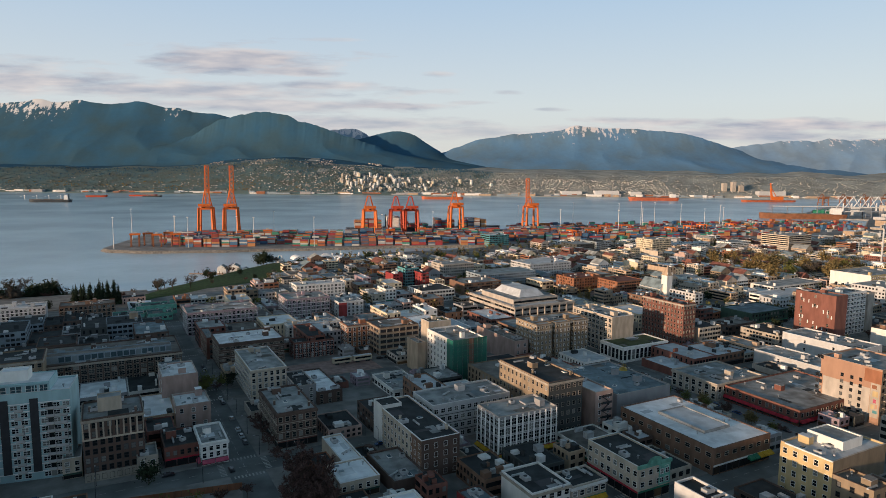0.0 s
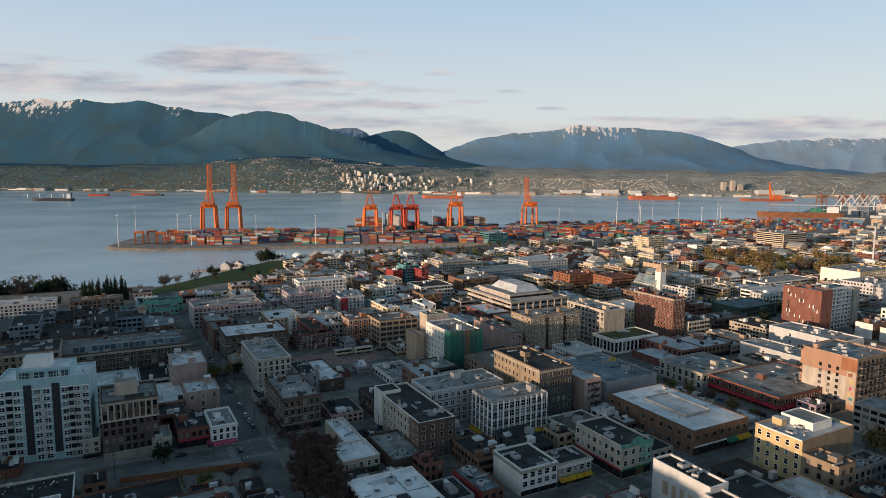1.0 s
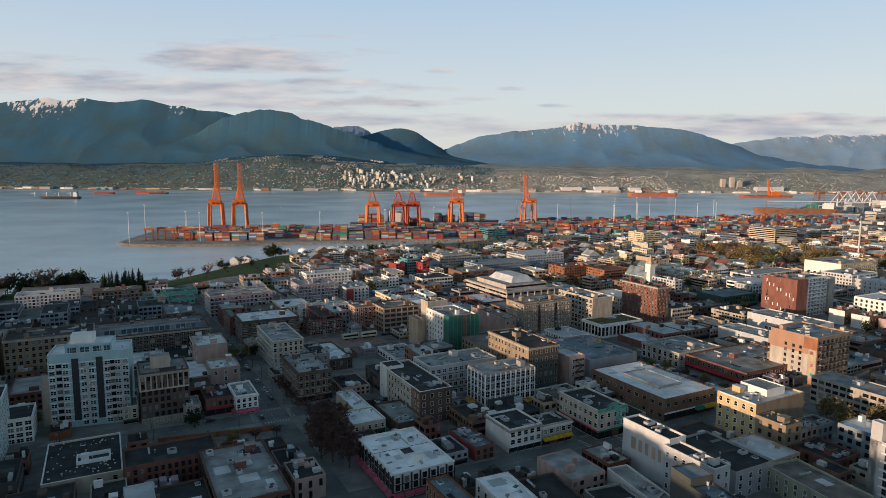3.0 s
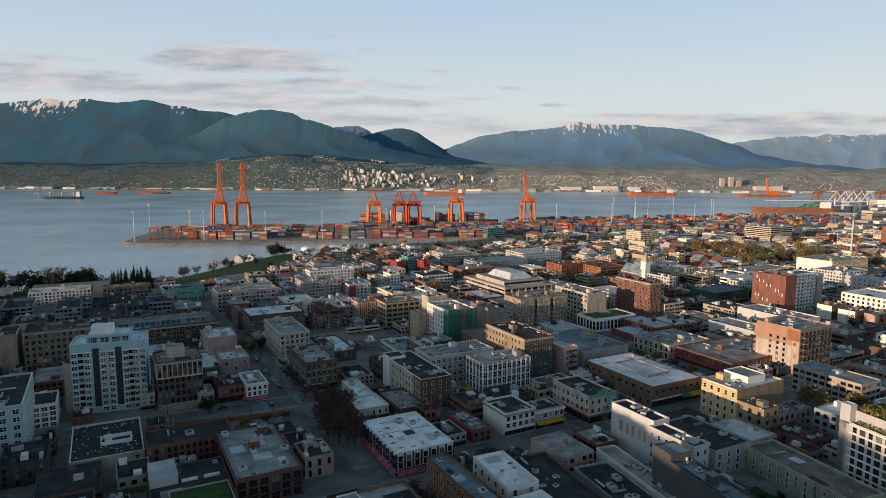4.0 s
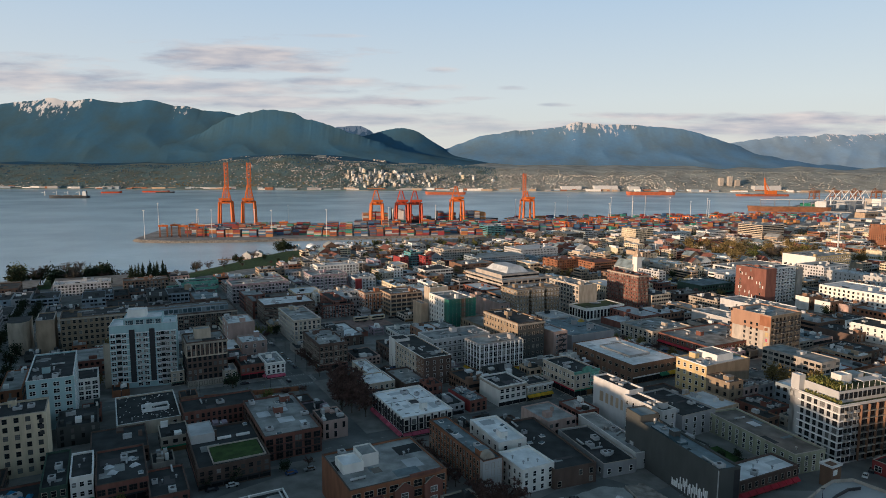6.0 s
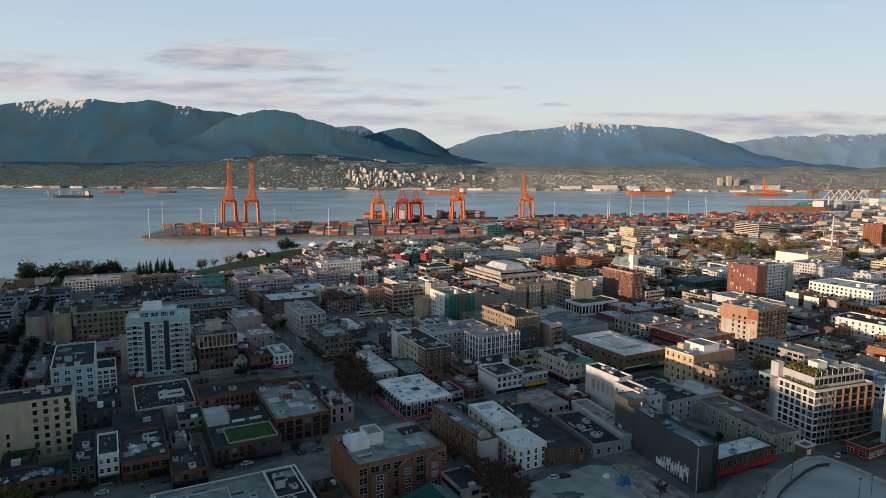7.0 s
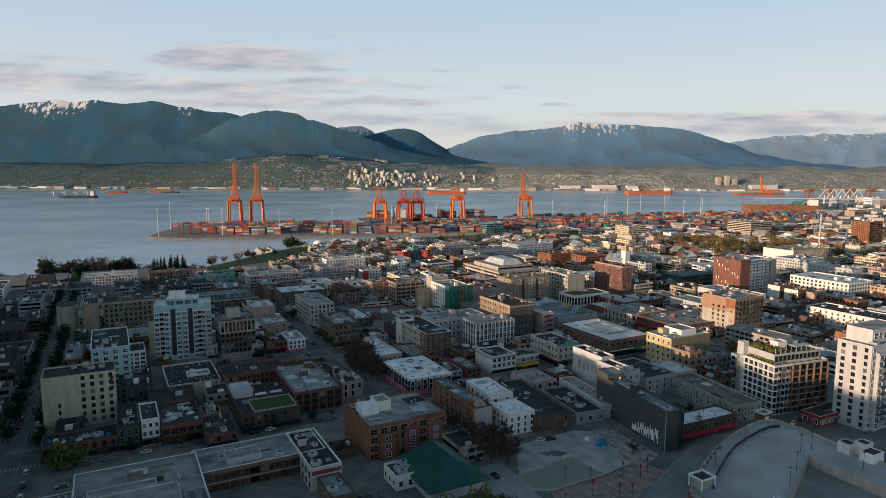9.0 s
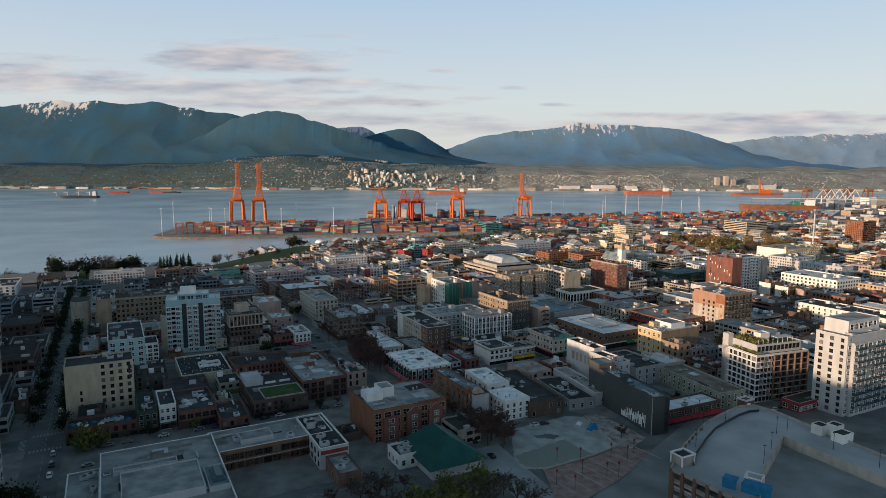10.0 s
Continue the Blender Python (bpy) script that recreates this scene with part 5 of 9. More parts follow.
# roof well and seams on the corner hotel
co_ = [o for o in scene.objects if o.get("label", "").startswith("white corner hotel")][0]
co_h = 8.2 - ground_z(144.1)
# Dark plate within the rim stands in for the well's shaded depth.
part("light_well", Mesh().ring(10, 13, 15, 19, co_h - 0.64, co_h - 0.1, 0.25, "trim_white").box(10.3, 13.3, co_h - 0.645, 14.7, 18.7, co_h - 0.6, "trim_dark"), co_)
part("roof_seam", Mesh().box(0.5, 19.4, co_h - 0.64, 23, 19.6, co_h - 0.55, "roof_dark"), co_)
part("roof_seam", Mesh().box(15.3, 19.6, co_h - 0.64, 15.5, 33.4, co_h - 0.55, "roof_dark"), co_)
rst = random.Random(52)
for k in range(7):
    sx_, sy_ = rst.uniform(1.5, 9), rst.uniform(3, 30)
    part("roof_stain", Mesh().prism([(sx_ + 1.5 * math.cos(a) * rst.uniform(0.5, 1), sy_ + 0.9 * math.sin(a) * rst.uniform(0.5, 1)) for a in [k_ * 0.785 for k_ in range(8)]], co_h - 0.65, co_h - 0.63, "roof_grey"), co_, "dark puddle stain")

# theatre block: painted mural, ladder-like roof plant
th = [o for o in scene.objects if o.get("label", "").startswith("dark grey theatre")][0]
for k in range(22):
    rr = random.Random(40 + k)
    z1 = 7.6 - k * 0.17 + rr.uniform(-1.8, 0.9)
    part("mural_stroke", Mesh().box(-0.03, 4.5 + k * 0.8, max(1.0, z1 - rr.uniform(2.6, 6.0)), 0.0, 5.0 + k * 0.8 + rr.uniform(0, 0.28), z1, "trim_white"), th, "white painted mural stroke")
part("edge_strip", Mesh().box(-0.02, 0.0, 0, 0.0, 0.5, 16.0, "unit_metal"), th)
part("roof_light", Mesh().box(1.0, 20, 15.66, 4.5, 36, 16.6, "glass_blue"), th)
extra_block(th, 0.01, 41, 15, 8.39, 50.01, 18.6, "darkgrey", "roof_blue", "fly_block")
part("stair_glass", Mesh().box(6.0, -0.06, 1, 8.2, 0.02, 15.5, "trim_dark"), th)

# faded wall sign on the white rooming house: plain bars
rh = [o for o in scene.objects if o.get("label", "").startswith("white rooming house with a faded")][0]
for k, (a, ww) in enumerate(((3.5, 1.4), (6.2, 1.8), (9.6, 1.6), (12.6, 1.8), (15.8, 2.4))):
    part("sign_bar", Mesh().box(-0.025, a, 8.0, 0.0, a + ww, 12.5, "tan"), rh, "faded tan painted sign bar")
for k in range(3):
    part("window", window_mesh(0.9, 1.5, "sash", "trim_white"), rh, m=pose(2 + 2.2 * k, 0, 13))

# taller white end block of the cream rooming house
ce = [o for o in scene.objects if o.get("label", "").startswith("cream rooming house")][0]
ce_h = 13.2 - ground_z(211)
extra_block(ce, -0.06, 37, -4, 9, 46.06, ce_h + 0.9, "white", "roof_dark", "end_block")
part("brick_corner", Mesh().box(-0.04, 0.0, -3, -0.002, 9.0, ce_h - 0.3, "brickbrown"), ce, "bare brown brick end of the side wall")

# green copper pediment
gp = [o for o in scene.objects if o.get("label", "").startswith("cream shop building with a green")][0]
gp_h = 11 - ground_z(196)
pd = Mesh()
pd.box(-0.4, -0.5, gp_h - 0.8, 15.4, 0.35, gp_h + 0.3, "trim_copper")
pd.face([(4, -0.3, gp_h + 0.3), (11, -0.3, gp_h + 0.3), (10, -0.3, gp_h + 1.9), (7.5, -0.3, gp_h + 2.5), (5, -0.3, gp_h + 1.9)], "trim_copper")
pd.face([(11, 0.1, gp_h + 0.3), (4, 0.1, gp_h + 0.3), (5, 0.1, gp_h + 1.9), (7.5, 0.1, gp_h + 2.5), (10, 0.1, gp_h + 1.9)], "trim_copper")
part("pediment", pd, gp, "green copper pediment")
part("copper_facing", Mesh().box(9.5, -0.10, 4.2, 15.0, -0.04, gp_h - 0.8, "trim_copper"), gp, "pale green facing of the corner bay")
for k in range(2):
    for j in range(2):
        part("window", window_mesh(1.5, 1.7, "wide", "trim_white"), gp, m=pose(10.9 + k * 2.6, -0.12, 5.9 + j * 3.1))

# zigzag fire escape
fe = [o for o in scene.objects if o.get("label", "").startswith("pale pink rooming")][0]
for k in range(5):
    esc = Mesh().box(3.0, -1.3, 2.8 + k * 3.2, 8.4, -0.02, 2.95 + k * 3.2, "trim_dark")
    esc.box(3.0, -1.34, 2.95 + k * 3.2, 8.4, -1.28, 3.9 + k * 3.2, "trim_dark")
    if k:
        s = 1 if k % 2 else -1
        esc.beam((5.7 - 2.4 * s, -0.7, 2.9 + (k - 1) * 3.2), (5.7 + 2.4 * s, -0.7, 2.9 + k * 3.2), 0.22, "trim_dark")
    part("fire_escape", esc, fe)

# painted side of the orange and grey block
og = [o for o in scene.objects if o.get("label", "").startswith("orange and grey")][0]
part("painted_panel", Mesh().box(-0.035, 4.6, -2, -0.002, 26.4, 16.2, "concrete"), og, "pale grey painted lower wall")
part("painted_panel", Mesh().box(-0.04, 0.0, 19.2, -0.002, 7.5, 25.2, "brickorange"), og, "deep orange painted upper corner")
part("painted_panel", Mesh().box(-0.05, 0.4, 3, -0.002, 4.4, 19, "stone"), og, "pale mural strip")
for k, (a0, a1, z0, z1, mat_) in enumerate(((1.0, 3.4, 12.8, 15.4, "creamyel"), (1.7, 2.9, 9.8, 11.6, "awning_pink"), (0.9, 2.8, 5.0, 6.4, "teal"), (1.8, 3.9, 16.4, 18.2, "brickorange"), (0.9, 2.0, 7.4, 9.4, "orange"), (2.4, 3.8, 7.0, 9.0, "creamyel"))):
    part("mural_patch", Mesh().box(-0.06, a0, z0, -0.052, a1, z1, mat_), og, "bright painted mural patch")
for a0 in (9.0, 13.0, 17.5, 27.6, 29.2):
    for k in range(6):
        part("window", window_mesh(1.2, 1.5, "sash", "trim_dark"), og, m=pose(-0.04, a0, 3.6 + k * 3.1 + (6 if a0 > 27 and k > 4 else 0), 0, 0, -90))
for k in range(4):
    for j in range(1, 7):
        balcony(og, pose(4.2 + k * 6.8, -0.04, 1.0 + j * 3.4), 3.4, "trim_dark")
# raised lights in the middle of the hall's roof
mh = [o for o in scene.objects if o.get("label", "").startswith("brown brick market hall")][0]
mh_h = 8.3 - ground_z(217)
extra_block(mh, 9, 12, mh_h - 0.8, 24, 36, mh_h + 0.9, "roof_grey", "roof_white2", "roof_lantern")
for k in range(5):
    m0 = pose(19.5 + k * 2.8, 0, 0)
    am = Mesh()
    mat_ = "awning_green" if k < 2 else "awning_yellow"
    am.face([(0, -0.1, 3.9), (2.6, -0.1, 3.9), (2.6, -1.9, 2.9), (0, -1.9, 2.9)], mat_)
    am.face([(0, -1.9, 2.9), (2.6, -1.9, 2.9), (2.6, -1.9, 2.4), (0, -1.9, 2.4)], mat_)
    am.face([(0, -0.1, 3.9), (0, -1.9, 2.9), (0, -1.9, 2.4), (0, -0.1, 2.4)], mat_)
    am.face([(2.6, -0.1, 3.9), (2.6, -0.1, 2.4), (2.6, -1.9, 2.4), (2.6, -1.9, 2.9)], mat_)
    part("awning", am, mh, m=m0)
# golden dome on a drum
gd = holder("domed_kiosk", pose(93, 313.5, ground_z(313), 0, 0, 28), "small stone pavilion with a golden dome", "pavilion")
part("drum", Mesh().beam((0, 0, -2), (0, 0, 9.5), 3.2, "stone", 12), gd)
dm_ = Mesh()
for j in range(6):
    a0, a1 = math.pi / 2 * j / 6, math.pi / 2 * (j + 1) / 6
    for k in range(12):
        b0, b1 = 2 * math.pi * k / 12, 2 * math.pi * (k + 1) / 12
        dm_.face([(3.1 * math.cos(a) * math.cos(b), 3.1 * math.cos(a) * math.sin(b), 9.5 + 4.4 * math.sin(a)) for a, b in ((a0, b0), (a0, b1), (a1, b1), (a1, b0))], "leaf_gilt")
part("dome", dm_, gd, "gilded ribbed dome")
part("finial", Mesh().beam((0, 0, 13.8), (0, 0, 16.2), 0.2, "leaf_gilt", 6, 0.05), gd)
PLACED.append((89, 309, 28, 8, 8))
# white rear block of the yellow hotel
yh = [o for o in scene.objects if o.get("label", "").startswith("yellow rendered")][0]
extra_block(yh, 12, 4, 14, 23.6, 16.6, 21.6, "white", "roof_grey", "rear_block")
for k, (x0, x1, y0, z1, wl_, rf_) in enumerate(((0.0, 9.5, -13.0, 14.5, "brickyel", "roof_tan"), (9.6, 23.6, -11.0, 9.5, "pink", "roof_dark"), (23.7, 38.0, -9.0, 8.0, "grey", "roof_dark"), (4.0, 20.0, -30.0, 6.0, "brickred", "roof_dark"))):
    p_ = yh.matrix_world @ Vector((x0, y0, 0))
    building("shop_house", ("stepped tan wing of brick below the hotel", "low pink rendered house with a dark roof", "grey flat-roofed shop with a dark tar roof", "low red brick shop with a dark roof")[k], p_.x, p_.y, 28, x1 - x0, (-0.1 if k < 3 else -13.3) - y0, z1 + ground_z(p_.y), wall=wl_, roof=rf_, floors=max(2, round(z1 / 3.4)), bay=3.2, win=(1.1, 1.5), faces="fl", units=3, huts=1, trim="trim_dark")
part("cornice", Mesh().box(-0.5, 0, 18.6, -0.04, 16.7, 19.1, "trim_white"), yh)
# glazed penthouse along the long warehouse office
lw = [o for o in scene.objects if o.get("label", "").startswith("long brown warehouse office")][0]
lw_h = 11.5 - ground_z(305)
extra_block(lw, 6, 6, lw_h - 0.8, 72, 14, lw_h + 3.0, "bluegrey", "roof_tan", "glass_penthouse")
for k in range(22):
    part("penthouse_pane", Mesh().box(6.4 + k * 3, 5.9, lw_h - 0.4, 8.9 + k * 3, 6.02, lw_h + 2.2, "glass_blue"), lw)

# white penthouse on the orange brick lofts, stepped bays on the front
lo = [o for o in scene.objects if o.get("label", "").startswith("orange brick lofts")][0]
extra_block(lo, 2, 12, 13.2, 9, 20, 16.4, "white", "roof_white", "penthouse")
extra_block(lo, 9.02, 14, 13.2, 15, 22, 17.6, "white", "roof_grey", "penthouse")
for k in range(3):
    extra_block(lo, 4 + k * 10.2, -1.6, -2, 10.5 + k * 10.2, 0.02, 10.5, "brickred", "roof_dark", "bay")
    wall_windows(lo, "f", 4 + k * 10.2, -1.6, 6.5, 0.6, 3, 3.3, 3.1, (2.2, 1.8), "wide", "trim_white")
for gx_ in (14.2, 24.4):
    g5 = Mesh()
    for yy, flip in ((-1.62, 1), (-1.1, -1)):
        g5.face([(gx_, yy, 10.5), (gx_ + 6.5, yy, 10.5), (gx_ + 6.5, yy, 11.2), (gx_ + 3.25, yy, 13.4), (gx_, yy, 11.2)][::flip], "brickred")
    for (ax, az), (bx, bz) in (((0, 11.2), (3.25, 13.4)), ((3.25, 13.4), (6.5, 11.2))):
        g5.face([(gx_ + ax, -1.62, az), (gx_ + bx, -1.62, bz), (gx_ + bx, -1.1, bz), (gx_ + ax, -1.1, az)], "stone")
    part("gable", g5, lo)
gb = Mesh()
gb.prism([(20, -0.02), (31, -0.02), (31, 0.5), (20, 0.5)], 13.4, 14.6, "brickred")
part("gable_parapet", gb, lo)

# pale corner and domed hut on the long brick hotel
bh = [o for o in scene.objects if o.get("label", "").startswith("long orange brick hotel")][0]
part("corner_facing", Mesh().box(-0.04, -0.05, 0, 7.5, 0.0, 11.4, "white_grey").box(-0.05, 0, 0, 0.0, 2.2, 11.4, "white_grey"), bh, "pale grey corner facing")
dome = Mesh()
for k in range(6):
    a0, a1 = math.pi * k / 6, math.pi * (k + 1) / 6
    dome.face([(1 + 2.2 - 2.2 * math.cos(a0), 1, 11.2 + 2.6 * math.sin(a0)), (1 + 2.2 - 2.2 * math.cos(a1), 1, 11.2 + 2.6 * math.sin(a1)), (1 + 2.2 - 2.2 * math.cos(a1), 4, 11.2 + 2.6 * math.sin(a1)), (1 + 2.2 - 2.2 * math.cos(a0), 4, 11.2 + 2.6 * math.sin(a0))], "stone")
dome.face([(1 + 2.2 - 2.2 * math.cos(math.pi * k / 6), 1, 11.2 + 2.6 * math.sin(math.pi * k / 6)) for k in range(7)], "stone")
part("roof_dome", dome, bh, "pale barrel-roofed hut")

# ---- foreground: school complex, teal-roofed hall, parkade, lots ----
sc = building("school_building", "grey flat-roofed school complex with white parapets", -93.6, -9, 28, 38, 60, 9, wall="grey", roof="roof_grey", floors=2, bay=5, faces="f", units=4, huts=0)
extra_block(sc, 6, 14, 8.0, 30, 36, 11.0, "white_grey", "roof_grey", "raised_roof")
extra_block(sc, 4, 40, 8.0, 24, 44, 9.8, "white_grey", "roof_grey", "raised_roof")
extra_block(sc, 31, 14, 7.9, 37.5, 30, 10.2, "white_grey", "roof_blue", "raised_roof")
part("glazed_vault", Mesh().box(32.5, 17, 10, 36.8, 27, 11.6, "glass_blue", taper=1.2), sc)
scl = building("school_building", "lower grey school wing with white parapets", -104.9, -8.7, 28, 9.8, 45, 7.6, wall="grey", roof="roof_grey", floors=2, bay=5, faces="f", units=6, huts=0)
sc2 = building("school_building", "grey school wing with roof ducts and white coping", -81.5, 46.9, 28, 44.3, 20, 8, wall="grey", facing="brickbrown", roof="roof_grey", floors=2, bay=3.2, win=(2.6, 1.9), style="wide", trim="trim_dark", ledges="concrete", faces="f", units=5, huts=0)
extra_block(sc2, 10, 4, 7.2, 22, 12, 9.4, "white_grey", "roof_grey", "raised_roof")
sc3 = building("school_building", "narrow white-edged school wing with a dark roof", -44, 50, 28, 11, 34, 8.5, facing="white_grey", trim="trim_dark", wall="white_grey", roof="roof_dark", floors=2, bay=4, faces="l", units=5, huts=1)
part("red_band", Mesh().box(0.3, -0.09, 5.9, 10.7, -0.032, 7.4, "red"), sc3, "dull red painted band")
yard_ring = Mesh()
for k in range(28):
    if k % 2:
        continue
    a0, a1 = k * math.pi / 14, (k + 1) * math.pi / 14
    yard_ring.face([(-41 + 5.2 * math.cos(a0), 28 + 5.2 * math.sin(a0), 0.05), (-41 + 5.2 * math.cos(a1), 28 + 5.2 * math.sin(a1), 0.05), (-41 + 4.9 * math.cos(a1), 28 + 4.9 * math.sin(a1), 0.05), (-41 + 4.9 * math.cos(a0), 28 + 4.9 * math.sin(a0), 0.05)], "paint_line")
thing("yard_marking", yard_ring, pose(0, 0, 0), "white dashed circle painted on the school yard", "yard marking", kind="structure")
sc4 = building("school_building", "low school link wing round the yard", -34.7, 36.8, 28, 8, 15.9, 5.2, wall="brickbrown", roof="roof_grey", floors=1, bay=4, faces="fl", units=4, huts=0)
hall = holder("assembly_hall", pose(-2.5, 43, 0, 0, 0, 28), "low hall with a steep teal pyramid roof", "building")
hm = Mesh().box(0, 0, -2, 20, 25, 4.6, "white_grey")
part("wall", hm, hall)
tr = Mesh()
e = [(-2, -2, 4.4), (22, -2, 4.4), (22, 27, 4.4), (-2, 27, 4.4)]
r0, r1 = (10, 7, 12.5), (10, 20, 12.5)
for f_ in ((e[0], e[1], r0), (e[1], e[2], r1, r0), (e[2], e[3], r1), (e[3], e[0], r0, r1), (e[3], e[2], e[1], e[0])):
    tr.face(f_, "teal_roof")
part("roof", tr, hall, "teal standing-seam roof")
for k in range(24):
    t0 = k / 24
    part("roof_seam", Mesh().beam((-2, -2 + 29 * t0, 4.5), (10, 7 + 13 * t0, 12.6), 0.07, "teal_roof", 4), hall)
PLACED.append((-2.5, 43, 28, 20, 25))
annex = building("hall_annex", "low white flat-roofed annex of the hall", -15, 51, 28, 11, 11, 5.5, wall="white", roof="roof_dark", floors=1, bay=3, faces="fl", units=3, huts=0)

# curved parking deck
deck = holder("parkade", pose(0, 0, 0), "curved multi-level parking deck of pale concrete", "parkade")
outer = [(92, 5), (77, 28), (81, 35), (88, 46), (95.7, 56.3), (103, 65.5), (111, 73), (118.5, 79.4), (125.2, 84.2), (132, 85.2), (137.9, 77), (142.2, 66), (150, 47.5), (158, 30), (166, 12), (172, -2), (96, -2)]
for zz in (2.4, 5.6, 8.8):
    part("deck_slab", Mesh().prism(outer, zz, zz + 0.5, "deck_concrete" if zz < 8 else "worn_asphalt"), deck)
top = Mesh()
# top deck with a sunken lower deck cut from it: two strips either side of the well
top.prism([(92, 5), (77, 28), (81, 35), (88, 46), (95.7, 56.3), (103, 65.5), (111, 73), (118.5, 79.4), (125.2, 84.2), (132, 85.2), (137.9, 77), (142.2, 66), (127.4, 54.3), (104.1, 23.3), (96, 6)], 11.5, 12.0, "deck_concrete")
top.prism([(142.2, 66), (150, 47.5), (158, 30), (166, 12), (172, -2), (155, -2), (143.8, 21.9), (127.4, 54.3)], 11.5, 12.0, "deck_concrete")
part("top_deck", top, deck, "smooth pale concrete parking deck")


def parapet_run(pts, z0, z1, th, mat):
    for (xa, ya), (xb, yb) in zip(pts, pts[1:]):
        dx, dy = xb - xa, yb - ya
        ln = math.hypot(dx, dy)
        nx_, ny_ = -dy / ln * th, dx / ln * th
        part("parapet", Mesh().prism([(xa, ya), (xb, yb), (xb + nx_, yb + ny_), (xa + nx_, ya + ny_)][::-1], z0, z1, mat), deck)


parapet_run(outer[:15], 12.004, 13.0, 0.3, "concrete")
parapet_run([(127.4, 54.3), (104.1, 23.3), (94, 3)], 9.304, 12.9, 0.35, "concrete")
parapet_run([(155, -2), (143.8, 21.9), (127.4, 54.3)], 9.304, 12.9, 0.35, "concrete")
for k in range(14):
    xa, ya = outer[min(k, 13)]
    part("column", Mesh().beam((xa + 0.5, ya - 0.8, -2), (xa + 0.5, ya - 0.8, 11.5), 0.45, "brickbrown", 4), deck)
    part("spandrel", Mesh().prism([(outer[k][0], outer[k][1]), (outer[k + 1][0], outer[k + 1][1]), (outer[k + 1][0] + 0.3, outer[k + 1][1] - 0.4), (outer[k][0] + 0.3, outer[k][1] - 0.4)][::-1], 8.0, 9.6, "concrete"), deck)
for px_, py_ in ((82.5, 33),):
    hut = part("stair_hut", Mesh().box(-2.6, -2.1, 12.0, 2.6, 2.1, 15.2, "concrete", "roof_dark").box(-3.1, -2.6, 12, -2.7, -2.2, 15.4, "trim_white").box(2.7, -2.6, 12, 3.1, -2.2, 15.4, "trim_white").box(-3.1, 2.2, 12, -2.7, 2.6, 15.4, "trim_white").ring(-3.2, -2.7, 3.2, 2.7, 15.404, 15.9, 0.3, "trim_white"), deck, m=pose(px_, py_, 0, 0, 0, 28))
for hx_, hy_, hw_, hd_, hz_ in ((142.5, 55.5, 4.6, 4.2, 15.4), (147.2, 54.0, 4.4, 4.0, 16.2), (146.2, 48.4, 6.2, 4.6, 15.0)):
    part("stair_hut", Mesh().box(0, 0, 12.004, hw_, hd_, hz_, "white").ring(0, 0, hw_, hd_, hz_, hz_ + 0.4, 0.25, "white").box(0.255, 0.255, hz_, hw_ - 0.255, hd_ - 0.255, hz_ + 0.1, "roof_dark"), deck, m=pose(hx_, hy_, 0, 0, 0, 28))
lane = [(85.5, 31), (90, 40), (98.5, 52.5), (105.5, 61.5), (113, 68.5), (120.5, 75), (126.5, 79), (131, 80)]
for (xa, ya), (xb, yb) in zip(lane, lane[1:]):
    ln_ = math.hypot(xb - xa, yb - ya)
    part("lane_wall", Mesh().box(0, -0.2, 12.004, ln_, 0.2, 12.9, "trim_dark"), deck, "dark low wall along the ramp lane", m=pose(xa, ya, 0, 0, 0, math.degrees(math.atan2(yb - ya, xb - xa))))
for k, (cx_, cw_) in enumerate(((0.0, 4.2), (5.6, 8.4))):
    part("canopy", Mesh().box(cx_, 0, 10.5, cx_ + cw_, 0.3, 15.2, "awning_blue").box(cx_, 0.3, 14.6, cx_ + cw_, 3.5, 15.2, "awning_blue", taper=0.2), deck, "blue canopy panel", m=pose(89, 17, 0, 0, 0, -36))
part("stair_frame", Mesh().ring(4.3, 0.4, 9.5, 5.0, 15.3, 15.7, 0.4, "trim_white").box(4.3, 0.4, 12, 4.7, 0.8, 15.3, "trim_white").box(9.1, 4.6, 12, 9.5, 5.0, 15.3, "trim_white").box(9.1, 0.4, 12, 9.5, 0.8, 15.3, "trim_white").box(4.3, 4.6, 12, 4.7, 5.0, 15.3, "trim_white"), deck, m=pose(92, 19, 0, 0, 0, -36))
cen = Vector((122, 40))
# Dark inner block stands in for the shade between the parking levels.
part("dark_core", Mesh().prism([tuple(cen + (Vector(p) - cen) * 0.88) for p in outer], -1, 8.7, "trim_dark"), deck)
for (xa, ya), (xb, yb) in zip(outer[:6], outer[1:6]):
    n_ = max(1, int(math.hypot(xb - xa, yb - ya) / 4.2))
    for k in range(n_):
        x_, y_ = xa + (xb - xa) * k / n_, ya + (yb - ya) * k / n_
        part("brick_pier", Mesh().box(-0.55, -0.55, -2, 0.55, 0.55, 12.8, "brickbrown"), deck, "brown brick facade pier", m=pose(x_, y_, 0, 0, 0, math.degrees(math.atan2(yb - ya, xb - xa))))
    for zz in (3.1, 6.3):
        dx_, dy_ = xb - xa, yb - ya
        ln_ = math.hypot(dx_, dy_)
        part("spandrel", Mesh().box(0, -0.2, zz, ln_, 0.05, zz + 1.0, "concrete"), deck, m=pose(xa, ya, 0, 0, 0, math.degrees(math.atan2(dy_, dx_))))
PLACED += [(60, -10, 0, 115, 98)]
kiosk = holder("stair_kiosk", pose(137, 104, 0, 0, 0, 28), "small brick stair kiosk with a pale frame roof", "kiosk")
part("wall", Mesh().box(0, 0, -1, 5.5, 4.2, 7.2, "brickbrown"), kiosk)
part("roof_rim", Mesh().ring(-0.3, -0.3, 5.8, 4.5, 7.204, 7.9, 0.5, "trim_white"), kiosk)
